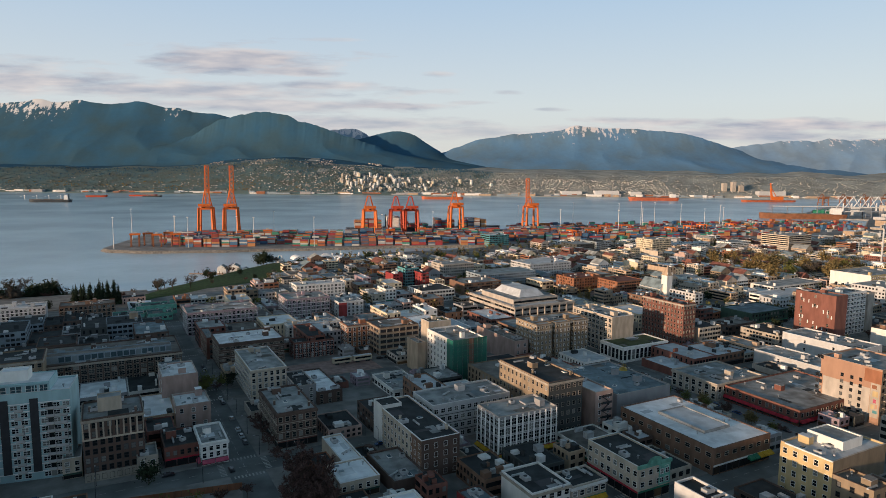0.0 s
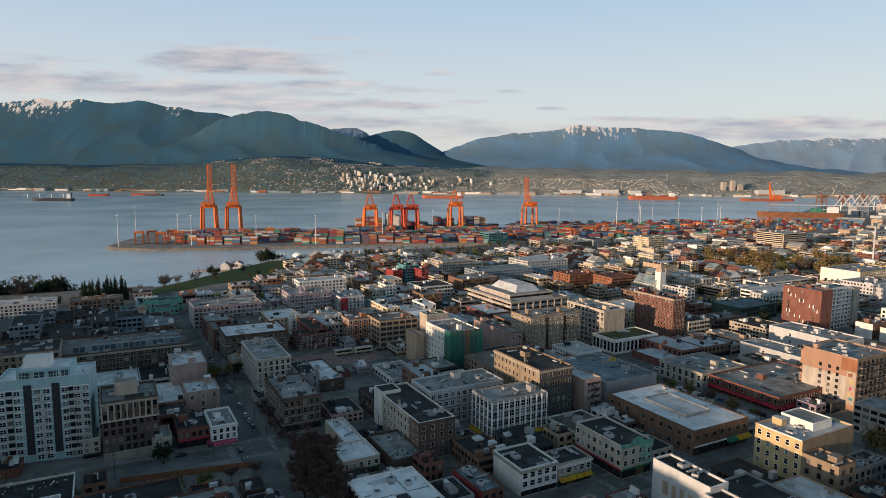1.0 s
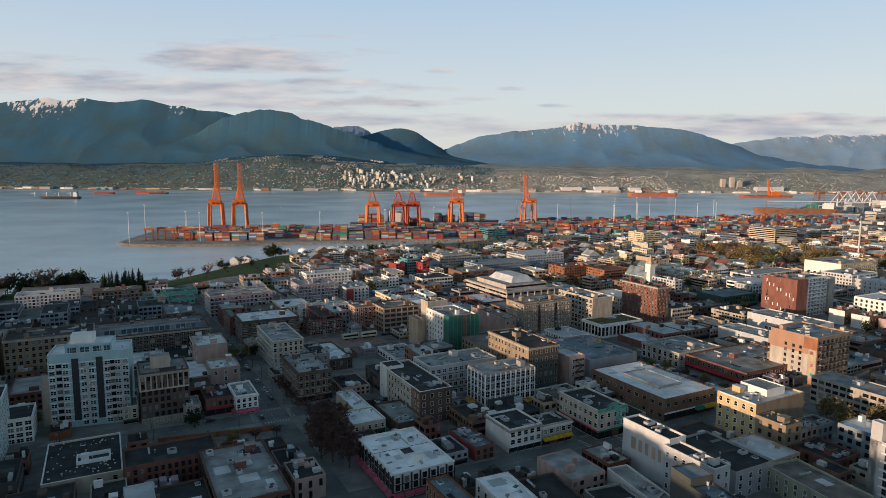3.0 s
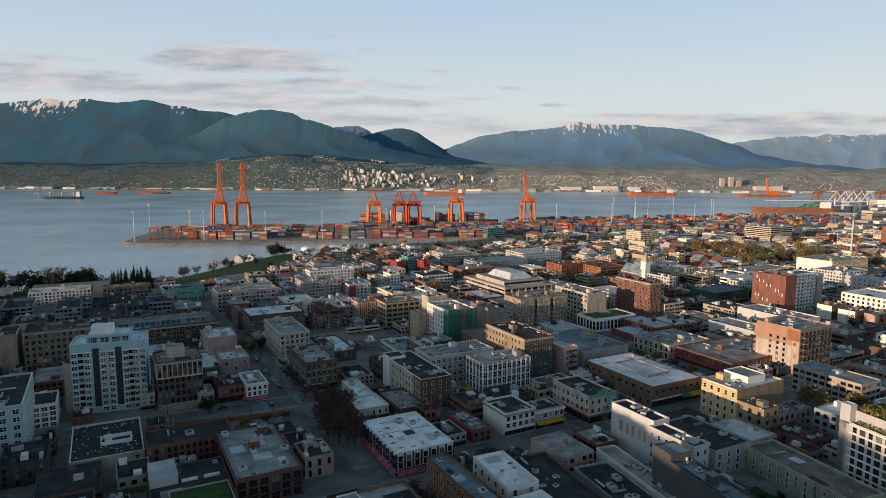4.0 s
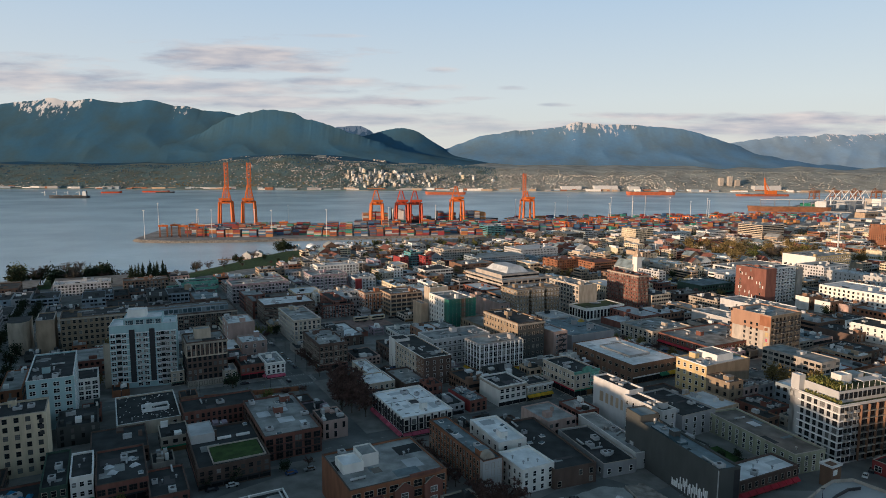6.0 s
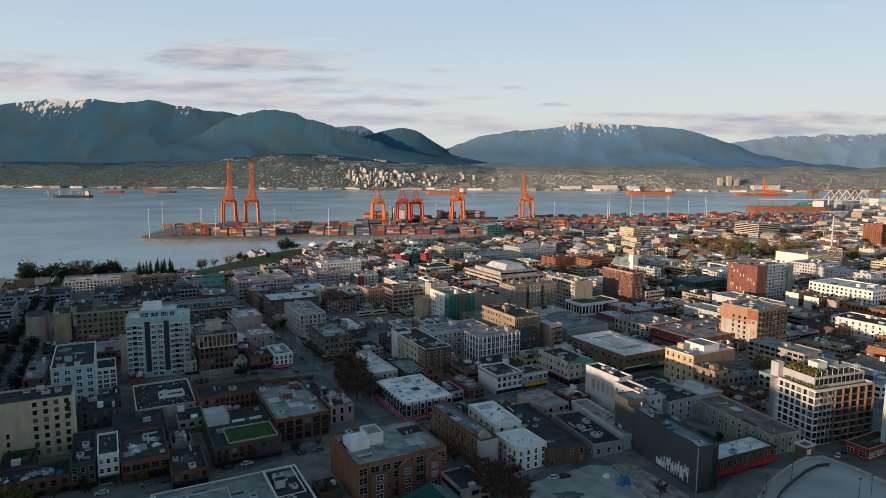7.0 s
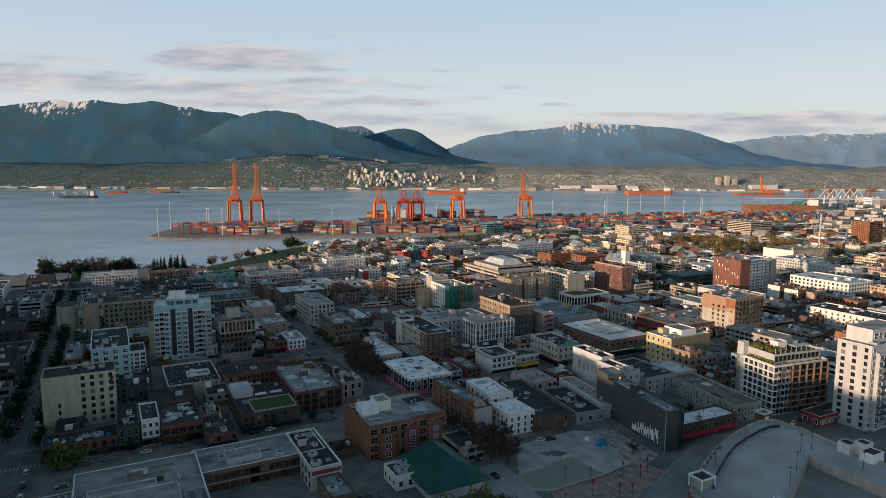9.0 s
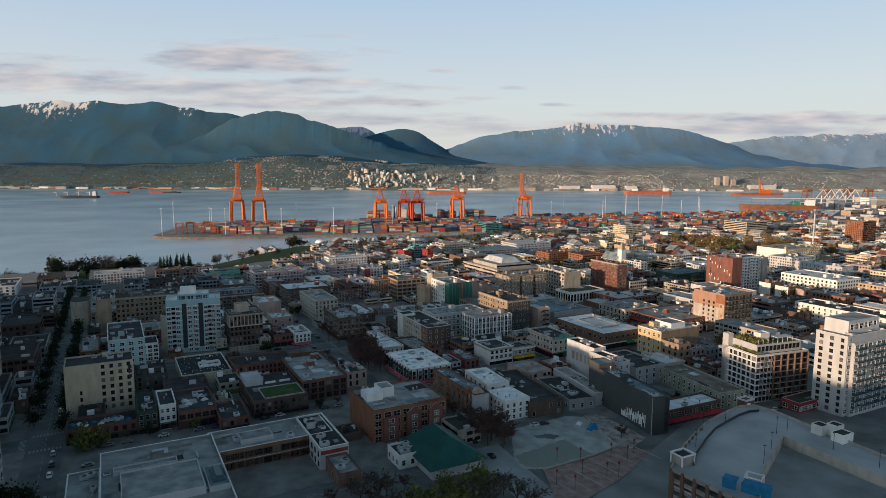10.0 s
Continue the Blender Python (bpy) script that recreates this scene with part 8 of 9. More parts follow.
for k in range(7):
    tree(*from_grid(-22 + k * 9, 206 + tree_rng.uniform(-2, 2)), tree_rng.choice(["bare", "dark", "fresh"]), 0.6)
tree(-107, 207, "dark", 0.7)
tree(-176, 207, "gold", 0.6)
for k in range(12):
    tree(*from_grid(36 + tree_rng.uniform(-2, 40), 330 + tree_rng.uniform(-6, 10)), tree_rng.choice(["bare", "fresh", "dark"]), 0.6)
for k in range(13):
    tree(*from_grid(-96 + k * 9, 127), tree_rng.choice(["bare", "fresh", "bare", "dark"]), 0.42)
for x, y in ((-24, 38), (-18, 33), (-30, 32), (-12, 36), (-36, 26), (-22, 26)):
    tree(x, y, "bare", 0.6)
for k in range(9):
    tree(*from_grid(249.5, 125 + k * 12), tree_rng.choice(["bare", "gold", "fresh"]), 0.45)
for x, y, z in ((13, 92, 0.9), (17, 86, 1.0), (21, 77, 1.1), (25, 70, 1.0), (28, 79, 0.9), (20, 84, 0.95), (24, 86, 0.9), (14, 80, 0.95)):
    tree(x, y, "bare", z)
for k in range(7):
    tree(-6.5 + 2.2 * math.sin(k * 2), 118 - k * 1.0 + 3.2 * (k % 3), "bare", 0.6)
    tree(5.5 - k * 2.4, 103 + k * 4.6, "bare", 0.62)
for x, y, z in ((-44, 200, 1.1), (-40, 184, 1.1), (-46, 176, 1.1), (-50, 196, 1.1), (-41, 173, 1.0), (-54, 210, 1.1), (-37, 180, 0.9), (-48, 183, 1.1)):
    tree(x, y, "bare", z * 1.1)
# park beyond the low blocks
for k in range(54):
    tree(tree_rng.uniform(350, 530), tree_rng.uniform(680, 900), tree_rng.choice(["gold", "gold", "gold", "fresh", "grey"]), tree_rng.uniform(1.2, 1.7))
for k in range(80):
    x, y = tree_rng.uniform(60, 560), tree_rng.uniform(330, 620)
    if free(x, y, 1.2):
        tree(x, y, tree_rng.choice(["gold", "fresh", "dark", "bare"]), 0.7)
for k in range(40):
    x, y = tree_rng.uniform(-200, 60), tree_rng.uniform(640, 930)
    if free(x, y, 3) and y < shore(x) - 8:
        tree(x, y, tree_rng.choice(["dark", "bare", "fresh"]), 0.75)
for x, y, kind, size in ((-496, 628, "fresh", 1.2), (-488, 622, "fresh", 1.0), (-448, 640, "grey", 1.3), (-436, 648, "grey", 1.5), (-424, 640, "fresh", 0.8), (-414, 646, "grey", 1.2), (-402, 640, "grey", 1.4), (-374, 612, "grey", 1.2), (-356, 604, "grey", 1.0), (-282, 612, "grey", 1.3), (-270, 618, "grey", 1.1), (-256, 628, "grey", 1.3)):
    tree(x, y, kind, size, land_z(x, y))
# small street and yard trees of the far blocks, past counting
far_trees = Mesh()
for k in range(2600):
    x, y = tree_rng.uniform(-220, 900), tree_rng.uniform(520, 1180)
    if y > shore(x) - 12 or not free(x, y, 0.6) or x > (y + 176) * 0.72 + 30:
        continue
    z, hh, kind = land_z(x, y), tree_rng.uniform(4, 9), tree_rng.choice(["leaf_gold", "leaf_fresh", "leaf_dark", "twig_grey", "leaf_gold"])
    far_trees.beam((x, y, z - 0.4), (x, y, z + hh * 0.5), 0.22, "bark", 4, 0.1)
    random.seed(k)
    for _ in range(22):
        far_trees.leaf((x + random.gauss(0, hh * 0.2), y + random.gauss(0, hh * 0.2), z + hh * random.uniform(0.3, 1.0)), hh * random.uniform(0.07, 0.14), kind)
thing("far_trees", far_trees, pose(0, 0, 0), "hundreds of small street trees among the far blocks", "trees", kind="stuff")
# woods on the far slope, distance haze held in their colour
wood = Mesh()
for k in range(19000):
    x, y = tree_rng.uniform(-3400, 3200), tree_rng.uniform(3440, 3930)
    if x > 500 and tree_rng.random() < 0.7:
        continue
    z = far_z(x, y)
    r = tree_rng.uniform(2.2, 4.6)
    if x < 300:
        kind = "leaf_gold" if y < 3580 and noise.noise((x * 0.006, y * 0.02, 31)) > 0.15 and tree_rng.random() < 0.6 else "massif_left" if y > tree_rng.uniform(3600, 4100) else "hazed_hill_forest"
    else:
        kind = "hazed_east_woods"
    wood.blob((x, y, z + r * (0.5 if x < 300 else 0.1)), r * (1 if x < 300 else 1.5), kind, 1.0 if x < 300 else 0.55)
thing("far_woods", wood, pose(0, 0, 0), "haze-tinted woods on the far slope", "woods", kind="stuff")

# ---- streets: pavements, markings, lamps, cars ----
def sheet(name, poly, lift, mat, label, category, skirt=0.0, kind="structure"):
    """A flat sheet that follows the slope of the ground, cut into strips along its first edge."""
    q = Mesh()
    (ax, ay), (bx, by), (cx, cy), (dx, dy) = poly
    n = max(1, int(math.hypot(dx - ax, dy - ay) / 20))
    prev = None
    for k in range(n + 1):
        t = k / n
        p0, p1 = (ax + (dx - ax) * t, ay + (dy - ay) * t), (bx + (cx - bx) * t, by + (cy - by) * t)
        row = ((p0[0], p0[1], ground_z(p0[1]) + lift), (p1[0], p1[1], ground_z(p1[1]) + lift))
        if prev:
            q.face([prev[0], prev[1], row[1], row[0]], mat)
            if skirt:
                for s, e in ((prev[0], row[0]), (row[1], prev[1])):
                    q.face([e, s, (s[0], s[1], s[2] - skirt), (e[0], e[1], e[2] - skirt)], mat)
        if skirt and k in (0, n):
            a, b = row
            q.face([a, b, (b[0], b[1], b[2] - skirt), (a[0], a[1], a[2] - skirt)] if k else [b, a, (a[0], a[1], a[2] - skirt), (b[0], b[1], b[2] - skirt)], mat)
        prev = row
    return thing(name, q, pose(0, 0, 0), label, category, kind=kind)


def grid_sheet(name, a0, b0, a1, b1, lift, mat, label, category, skirt=0.0, kind="structure"):
    return sheet(name, [from_grid(a0, b0), from_grid(a1, b0), from_grid(a1, b1), from_grid(a0, b1)], lift, mat, label, category, skirt, kind)


for bi in range(-4, 6):
    for bj in range(-2, 5):
        a0, b0 = 36 + bi * 115 + 6.5, 232 + bj * 92 + 6.5
        a1 = a0 + 102
        if bi == -1:
            a0 = -100.5
        elif bi == -2:
            a0, a1 = -216, -113.5
        cx, cy = from_grid(a0 + 51, b0 + 40)
        if abs(cx) < (cy + 176) * 0.75 + 80 and cy > -20 and cy < shore(cx) - 70 and not (60 < cx < 170 and cy < 90):
            grid_sheet("pavement", a0, b0, a1, b0 + 79, 0.16, "paving", "grey concrete pavement round a city block", "pavement", 0.3)
paint = Mesh()


def stripe(a0, b0, a1, b1):
    pts = [from_grid(a0, b0), from_grid(a1, b0), from_grid(a1, b1), from_grid(a0, b1)]
    paint.face([(x, y, ground_z(y) + 0.02) for x, y in pts], "paint_line")


for bi in range(-2, 4):
    for k in range(90):
        b = 40 + k * 6
        if bi == 0 and b < 226:
            continue
        stripe((36 + bi * 115 if bi != -1 else -107) - 0.1, b, (36 + bi * 115 if bi != -1 else -107) + 0.1, b + 3)
for bj in range(-2, 4):
    for k in range(100):
        a = -260 + k * 6
        stripe(a, 232 + bj * 92 - 0.1, a + 3, 232 + bj * 92 + 0.1)
    for bi in range(-2, 4):
        a, b = 36 + bi * 115 if bi != -1 else -107, 232 + bj * 92
        if bi == 0 and b < 226:
            continue
        for s in (-1, 1):
            for k in range(9):
                stripe(a - 5.2 + k * 1.3, b + s * 8.2 - 1.1, a - 4.6 + k * 1.3, b + s * 8.2 + 1.1)
                stripe(a + s * 8.2 - 1.1, b - 5.2 + k * 1.3, a + s * 8.2 + 1.1, b - 4.6 + k * 1.3)
thing("road_marking", paint, pose(0, 0, 0), "worn white lane dashes and zebra crossings", "road marking", kind="structure")


def car_meshes(paint_name, van=False):
    body, cabin = Mesh(), Mesh()
    L, W = (2.5, 0.95) if van else (2.2, 0.9)
    prof = [(-L, 0.35), (-L, 0.85), (-L * 0.62, 0.95), (L * 0.45, 0.95), (L, 0.75), (L, 0.35)]
    n = len(prof)
    body.v += [(x, -W, z) for x, z in prof] + [(x, W, z) for x, z in prof]
    i = body.mi(paint_name)
    for k in range(n):
        e = (k + 1) % n
        body.f.append((k, e, n + e, n + k))
        body.m.append(i)
    body.f += [tuple(range(n))[::-1], tuple(range(n, 2 * n))]
    body.m += [i, i]
    top = 1.95 if van else 1.45
    c0, c1 = (-L * 0.95, L * 0.5) if van else (-L * 0.72, L * 0.42)
    cabin.box(c0, -W * 0.92, 0.95, c1, W * 0.92, top, "shop_glass", paint_name, taper=0.22)
    return body.data("car_body"), cabin.data("cabin")


tyre = Mesh().beam((0, -0.12, 0), (0, 0.12, 0), 0.33, "rubber", 10).data("wheel")
CARS = {k: car_meshes(v) for k, v in dict(white="car_white", black="car_dark", blue="car_blue", silver="car_silver").items()}
CARS["white van"] = car_meshes("car_white", True)
car_rng = random.Random(12)


def car(x, y, rot, kind, state="parked on the street"):
    ob = holder("car", pose(x, y, ground_z(y) + 0.02, 0, 0, rot), "%s %s" % ("small " + kind + " car" if "van" not in kind else "white delivery van", state), "car")
    b, c = CARS[kind]
    part("car_body", b, ob)
    part("cabin", c, ob)
    for sx in (-1.35, 1.35) if y < 190 else ():
        for sy in (-0.8, 0.8):
            part("wheel", tyre, ob, m=pose(sx, sy, 0.33))


def along(a0, b0, a1, b1, n, rot, chance=0.6):
    for k in range(n):
        if car_rng.random() < chance:
            t = (k + 0.5) / n
            x, y = from_grid(a0 + (a1 - a0) * t, b0 + (b1 - b0) * t)
            car(x, y, rot + car_rng.choice([0, 180]), car_rng.choice(["white", "black", "black", "silver", "blue", "silver"]))


along(40.5, 250, 40.5, 420, 22, GRID + 90, 0.5)
along(243, 125, 243, 225, 16, GRID + 90, 0.6)
along(256, 125, 256, 225, 16, GRID + 90, 0.5)
along(262, 230, 262, 300, 10, GRID + 90, 0.6)
along(270, 120, 270, 300, 22, GRID + 90, 0.4)
along(60, 227.6, 140, 227.6, 12, GRID, 0.4)
along(-150, 236.4, 20, 236.4, 24, GRID, 0.4)
along(-103.5, 60, -103.5, 260, 20, GRID + 90, 0.6)
along(-110.5, 60, -110.5, 260, 20, GRID + 90, 0.3)
along(-95, 124.2, 15, 124.2, 16, GRID, 0.6)
along(-95, 108, 15, 108, 16, GRID, 0.4)
along(160, 320, 250, 320, 10, GRID, 0.5)
for x, y, r, k in ((41, 93, 20, "white"), (45, 94, 20, "black"), (155, 113, 50, "white"), (160, 117, 50, "black"), (22, 46, 118, "black"), (100, 240, 28, "silver"), (-81, 218, 120, "black")):
    car(x, y, r, k, "standing on the asphalt")
car(121, 92, 60, "white van", "standing before the shops")


def street_lamp(x, y, rot):
    ob = holder("street_lamp", pose(x, y, ground_z(y), 0, 0, rot), "slim dark metal street lamp at the kerb", "street lamp", "street lamps")
    part("pole", Mesh().beam((0, 0, 0), (0, 0, 8.2), 0.13, "trim_dark", 6, 0.08), ob)
    part("arm", Mesh().beam((0, 0, 8.1), (1.9, 0, 8.6), 0.07, "trim_dark", 5), ob)
    part("lamp_head", Mesh().box(1.5, -0.18, 8.5, 2.4, 0.18, 8.68, "steel"), ob)


for k in range(12):
    for a, t in ((28.6, 0), (43.4, 180), (258.6, 0), (273.4, 180)):
        x, y = from_grid(a, 120 + k * 24)
        if a < 60 and k < 5:
            continue
        if free(x, y, 0.3) or a < 60:
            street_lamp(x, y, GRID + t)
for k in range(10):
    for b, t in ((224.6, 90), (239.4, -90)):
        street_lamp(*from_grid(-150 + k * 34, b), GRID + t)

sheet("dirt_lot", [(-88, 326), (-36, 354), (-50, 380), (-100, 352)], 0.21, "paving_brick", "brown dirt lot beside the rail siding", "lot")
for k in range(7):
    car(-40 + k * 4.6, 374 + k * 2.4, 28, car_rng.choice(["white", "silver", "black"]))
sheet("road", [(44, 22), (80, 22), (137, 102), (112, 102)], 0.05, "worn_asphalt", "pale worn asphalt street beside the parkade", "road")
sheet("road", [(30, 22), (46, 22), (12, 100), (-4, 100)], 0.06, "worn_asphalt", "pale worn asphalt street beside the hall", "road")
for k in range(12):
    q_ = k / 12
    x_, y_ = 72 + 56 * q_, 24 + 76 * q_
    thing("lane_dash", Mesh().box(-0.12, 0, 0, 0.12, 2.6, 0.02, "paint_line"), pose(x_, y_, 0.075, 0, 0, -36), "worn white lane dash on the street", "lane dash", "lane dashes", kind="structure")
for k in range(5):
    car(20 - k * 6.2, 62 + k * 13.5, 114, car_rng.choice(["white", "black", "silver"]))
# fenced lot with a rust-coloured hoarding, garden behind the theatre
sheet("fenced_lot", [(-114, 183), (-70, 197), (-73, 205), (-117, 191)], 0.20, "paving", "worn paved lot behind a hoarding", "lot")
hoard = holder("hoarding", pose(-115, 189.5, ground_z(195), 0, 0, 18), "long rust-orange timber hoarding round the lot", "fence")
for k in range(18):
    part("panel", Mesh().box(k * 2.5, 0, 0, k * 2.5 + 2.44, 0.08, 2.5, "brickorange"), hoard)
    part("post", Mesh().box(k * 2.5 - 0.06, 0.08, 0, k * 2.5 + 0.06, 0.2, 2.3, "trim_dark"), hoard)
sheet("garden", [(104, 106), (122, 113), (112, 139), (98, 132)], 0.21, "lawn", "small dark garden behind the theatre block", "garden")
for gx_, gy_ in ((106, 112), (112, 118), (108, 126), (115, 128), (104, 130)):
    tree(gx_, gy_, "dark", 0.32)
lot_ = Mesh()
for u in range(6):
    for v in range(6):
        q4 = []
        for du, dv in ((0, 0), (1, 0), (1, 1), (0, 1)):
            fu, fv = (u + du) / 6, (v + dv) / 6
            x_ = (-452 + 50 * fu) * (1 - fv) + (-492 + 40 * fu) * fv
            y_ = (485 + 12 * fu) * (1 - fv) + (562 + 12 * fu) * fv
            q4.append((x_, y_, land_z(x_, y_) + 0.45))
        lot_.face(q4, "worn_asphalt")
thing("car_park", lot_, pose(0, 0, 0), "empty grey asphalt car park by the shore", "car park", kind="structure")
park_ = Mesh()
for u in range(10):
    for v in range(6):
        q4 = []
        for du, dv in ((0, 0), (1, 0), (1, 1), (0, 1)):
            fu, fv = (u + du) / 10, (v + dv) / 6
            x_ = (-400 + 130 * fu) * (1 - fv) + (-470 + 215 * fu) * fv
            y_ = (512 + 42 * fu) * (1 - fv) + (640 + 4 * fu) * fv
            q4.append((x_, y_, land_z(x_, y_) + 0.40))
        park_.face(q4, "lawn")
thing("park_lawn", park_, pose(0, 0, 0), "dark green park lawn between the blocks and the shore", "lawn", kind="structure")
# gravel lot, plaza with posts, tarpaulins
def lot_sheet(name, poly, lift, mat, label, category, wear=0.5, seed=0):
    """A ground sheet with an uneven, worn outline."""
    pts = []
    for (ax, ay), (bx, by) in zip(poly, poly[1:] + poly[:1]):
        n = max(1, int(math.hypot(bx - ax, by - ay) / 1.2))
        for k in range(n):
            x, y = ax + (bx - ax) * k / n, ay + (by - ay) * k / n
            pts.append((x + wear * noise.noise((x * 0.5, y * 0.5, seed)) * 2, y + wear * noise.noise((x * 0.5, y * 0.5, seed + 9)) * 2))
    q = Mesh()
    q.face([(x, y, ground_z(y) + lift) for x, y in pts], mat)
    return thing(name, q, pose(0, 0, 0), label, category, kind="structure")


lot_sheet("gravel_lot", [(28.5, 58), (30, 88), (57, 104), (64, 103), (72, 72), (60, 64), (39, 52), (31, 52)], 0.19, "gravel", "pale gravel lot with worn patches", "lot", 0.3)
lot_sheet("grass_lot", [(29, 63), (51, 78.5), (59.5, 65), (39, 53.2), (32, 54)], 0.21, "lot_grass", "dull green-grey weedy lot with bare patches", "lot", 0.7, 4)
lot_sheet("puddle_patch", [(40, 79), (47, 79), (50, 83), (44, 84), (39, 82)], 0.212, "asphalt", "dark oil-stained patch on the gravel", "stain", 1.0, 7)
lot_sheet("gravel_yard", [(65, 104), (72, 106.5), (85.5, 80.5), (76, 70), (71, 72.5)], 0.21, "dirt", "brown-grey dirt yard behind the theatre block", "lot", 0.5, 12)
lot_sheet("plaza", [(38.5, 51), (61, 63.3), (71, 71.5), (84, 69), (65, 44.5), (50.5, 31), (39, 31)], 0.225, "paving_brick", "brick-paved plaza with lamp posts", "plaza", 0.12, 15)
for (ax, ay), (bx, by) in (((38.3, 51.4), (60.6, 63.9)), ((60.6, 63.9), (71, 72)), ((71, 72), (65, 103.5))):
    run = math.hypot(bx - ax, by - ay)
    thing("low_wall", Mesh().box(0, -0.2, 0, run, 0.2, 0.55, "concrete"), pose(ax, ay, 0.2, 0, 0, math.degrees(math.atan2(by - ay, bx - ax))), "low weathered concrete wall round the gravel lot", "wall", "lot walls")
for k in range(9):
    q_ = k / 8
    x_, y_ = 41 + 40 * q_, 35 + 33.6 * q_
    thing("paving_band", Mesh().box(-6.5, -0.25, 0, 6.5, 0.25, 0.02, "concrete"), pose(x_ + 3.5 - 3 * q_, y_ + 3 - 5 * q_, 0.226, 0, 0, -55), "pale stone band in the brick paving", "paving band", "paving bands", kind="structure")
for k, (x, y) in enumerate(((44.5, 58), (53.4, 58), (64.9, 46.4), (41.3, 39.9), (52.1, 48.4), (71.8, 60.1), (60.5, 46), (66, 62), (76, 66), (47, 36))):
    ob = holder("plaza_post", pose(x, y, 0.19), "slim plaza post with a small red lantern", "post", "plaza posts")
    part("pole", Mesh().beam((0, 0, 0), (0, 0, 5.5), 0.09, "trim_dark", 6), ob)
    part("lantern", Mesh().beam((0, 0, 5.0), (0, 0, 5.9), 0.42, "awning_red", 8, 0.3), ob)
tarp_rng = random.Random(3)


def tarp(x, y, z, s, mat, label):
    """A crumpled tarpaulin tent."""
    q = Mesh()
    n = 6
    pts = [[(i / n - 0.5) * 2 * s for i in range(n + 1)] for _ in range(n + 1)]
    for j in range(n + 1):
        for i in range(n + 1):
            u, v = i / n * 2 - 1, j / n * 2 - 1
            hgt = max(0.02, (1 - max(abs(u), abs(v)) ** 1.6)) * s * 0.75 * tarp_rng.uniform(0.7, 1.15)
            q.v.append((u * s * (1 + tarp_rng.uniform(-0.08, 0.08)), v * s * 0.7, hgt))
    for j in range(n):
        for i in range(n):
            a = j * (n + 1) + i
            q.f.append((a, a + 1, a + n + 2, a + n + 1))
            q.m.append(q.mi(mat))
    thing("tarpaulin", q, pose(x, y, z, 0, 0, tarp_rng.uniform(0, 180)), label, "tarpaulin")


tarp(66, 91, 0.185, 2.6, "awning_blue", "crumpled blue tarpaulin tent on the lot")
tarp(60.5, 95, 0.185, 1.8, "trim_white", "crumpled white tarpaulin tent on the lot")
tarp(63.5, 88.5, 0.185, 1.4, "awning_blue", "crumpled blue tarpaulin on the lot")
rt_ = [o for o in scene.objects if o.get("label", "").startswith("low red corner shop")][0].matrix_world
for k in range(9):
    p = rt_ @ Vector((2 + k * 2.6, tarp_rng.uniform(3, 9), 5.86))
    tarp(p.x, p.y, p.z, tarp_rng.uniform(0.8, 1.5), tarp_rng.choice(["trim_white", "roof_white", "awning_blue"]), "crumpled pale tarpaulin on the shop roof")
rb_ = [o for o in scene.objects if o.get("label", "").startswith("red brick shop house with roof tents")][0].matrix_world
for ux, uy in ((4, 14), (5, 9), (11, 18), (12, 12)):
    p = rb_ @ Vector((ux, uy, 7.36))
    tarp(p.x, p.y, p.z, 1.6, "roof_white2", "grey roof tent on the shop house")

# parkade lamps and edge planting
for x, y in ((127, 58), (118, 44), (110, 33), (132, 60), (140, 44), (147, 30), (100, 60), (112, 68), (92, 46)):
    ob = holder("deck_lamp", pose(x, y, 12.0), "tall thin lamp post on the parking deck", "lamp post", "deck lamps")
    part("pole", Mesh().beam((0, 0, 0), (0, 0, 6.5), 0.10, "trim_dark", 6, 0.06), ob)
    part("lamp_head", Mesh().box(-0.5, -0.12, 6.4, 0.5, 0.12, 6.6, "trim_dark"), ob)

# planting on roof terraces


def planter(parent, x0, y0, x1, y1, z, n, kind):
    q = Mesh()
    random.seed(int(x0 * 10) + n)
    for _ in range(n):
        q.leaf((random.uniform(x0, x1), random.uniform(y0, y1), z + random.uniform(0, 1.6)), random.uniform(0.25, 0.6), kind)
    part("roof_shrub", q, parent, "straggly roof-terrace shrubs")


planter(rt, 5, 6, 16, 25, 27.2, 500, "leaf_fresh")
planter(rt, 25, 16, 42, 25, 27.2, 260, "leaf_gold")
planter(rt, 1, 1, 3.6, 22, 22.8, 160, "leaf_fresh")
planter(tw, -3, 4, -0.3, 8, 23.4, 60, "leaf_gold")

# ---- marina and the bulk terminal to the east ----
ferry = holder("ferry", pose(-228, 878, WATER_Z, 0, 0, 100), "white excursion ferry moored at the marina", "boat")
fh = Mesh()
for k, (sx, bw) in enumerate(((-20, 0.8), (-17, 1), (12, 1), (18, 0.6), (22, 0.05))):
    fh.v += [(sx, -5.5 * bw * 0.85, -0.8), (sx, -5.5 * bw, 3.2), (sx, 5.5 * bw, 3.2), (sx, 5.5 * bw * 0.85, -0.8)]
for k in range(4):
    for a, b in ((0, 1), (1, 2), (2, 3)):
        fh.f.append((k * 4 + a, k * 4 + 4 + a, k * 4 + 4 + b, k * 4 + b))
        fh.m.append(fh.mi("trim_white"))
fh.f.append((0, 1, 2, 3))
fh.m.append(0)
part("hull", fh, ferry)
part("main_deck", Mesh().box(-17, -4.8, 3.2, 13, 4.8, 6.2, "trim_white"), ferry)
part("window_band", Mesh().box(-16.5, -4.86, 4.2, 12.5, 4.86, 5.3, "glass"), ferry)
part("upper_deck", Mesh().box(-13, -4, 6.2, 8, 4, 8.8, "trim_white"), ferry)
part("window_band", Mesh().box(-12.5, -4.06, 7.0, 7.5, 4.06, 8.0, "glass"), ferry)
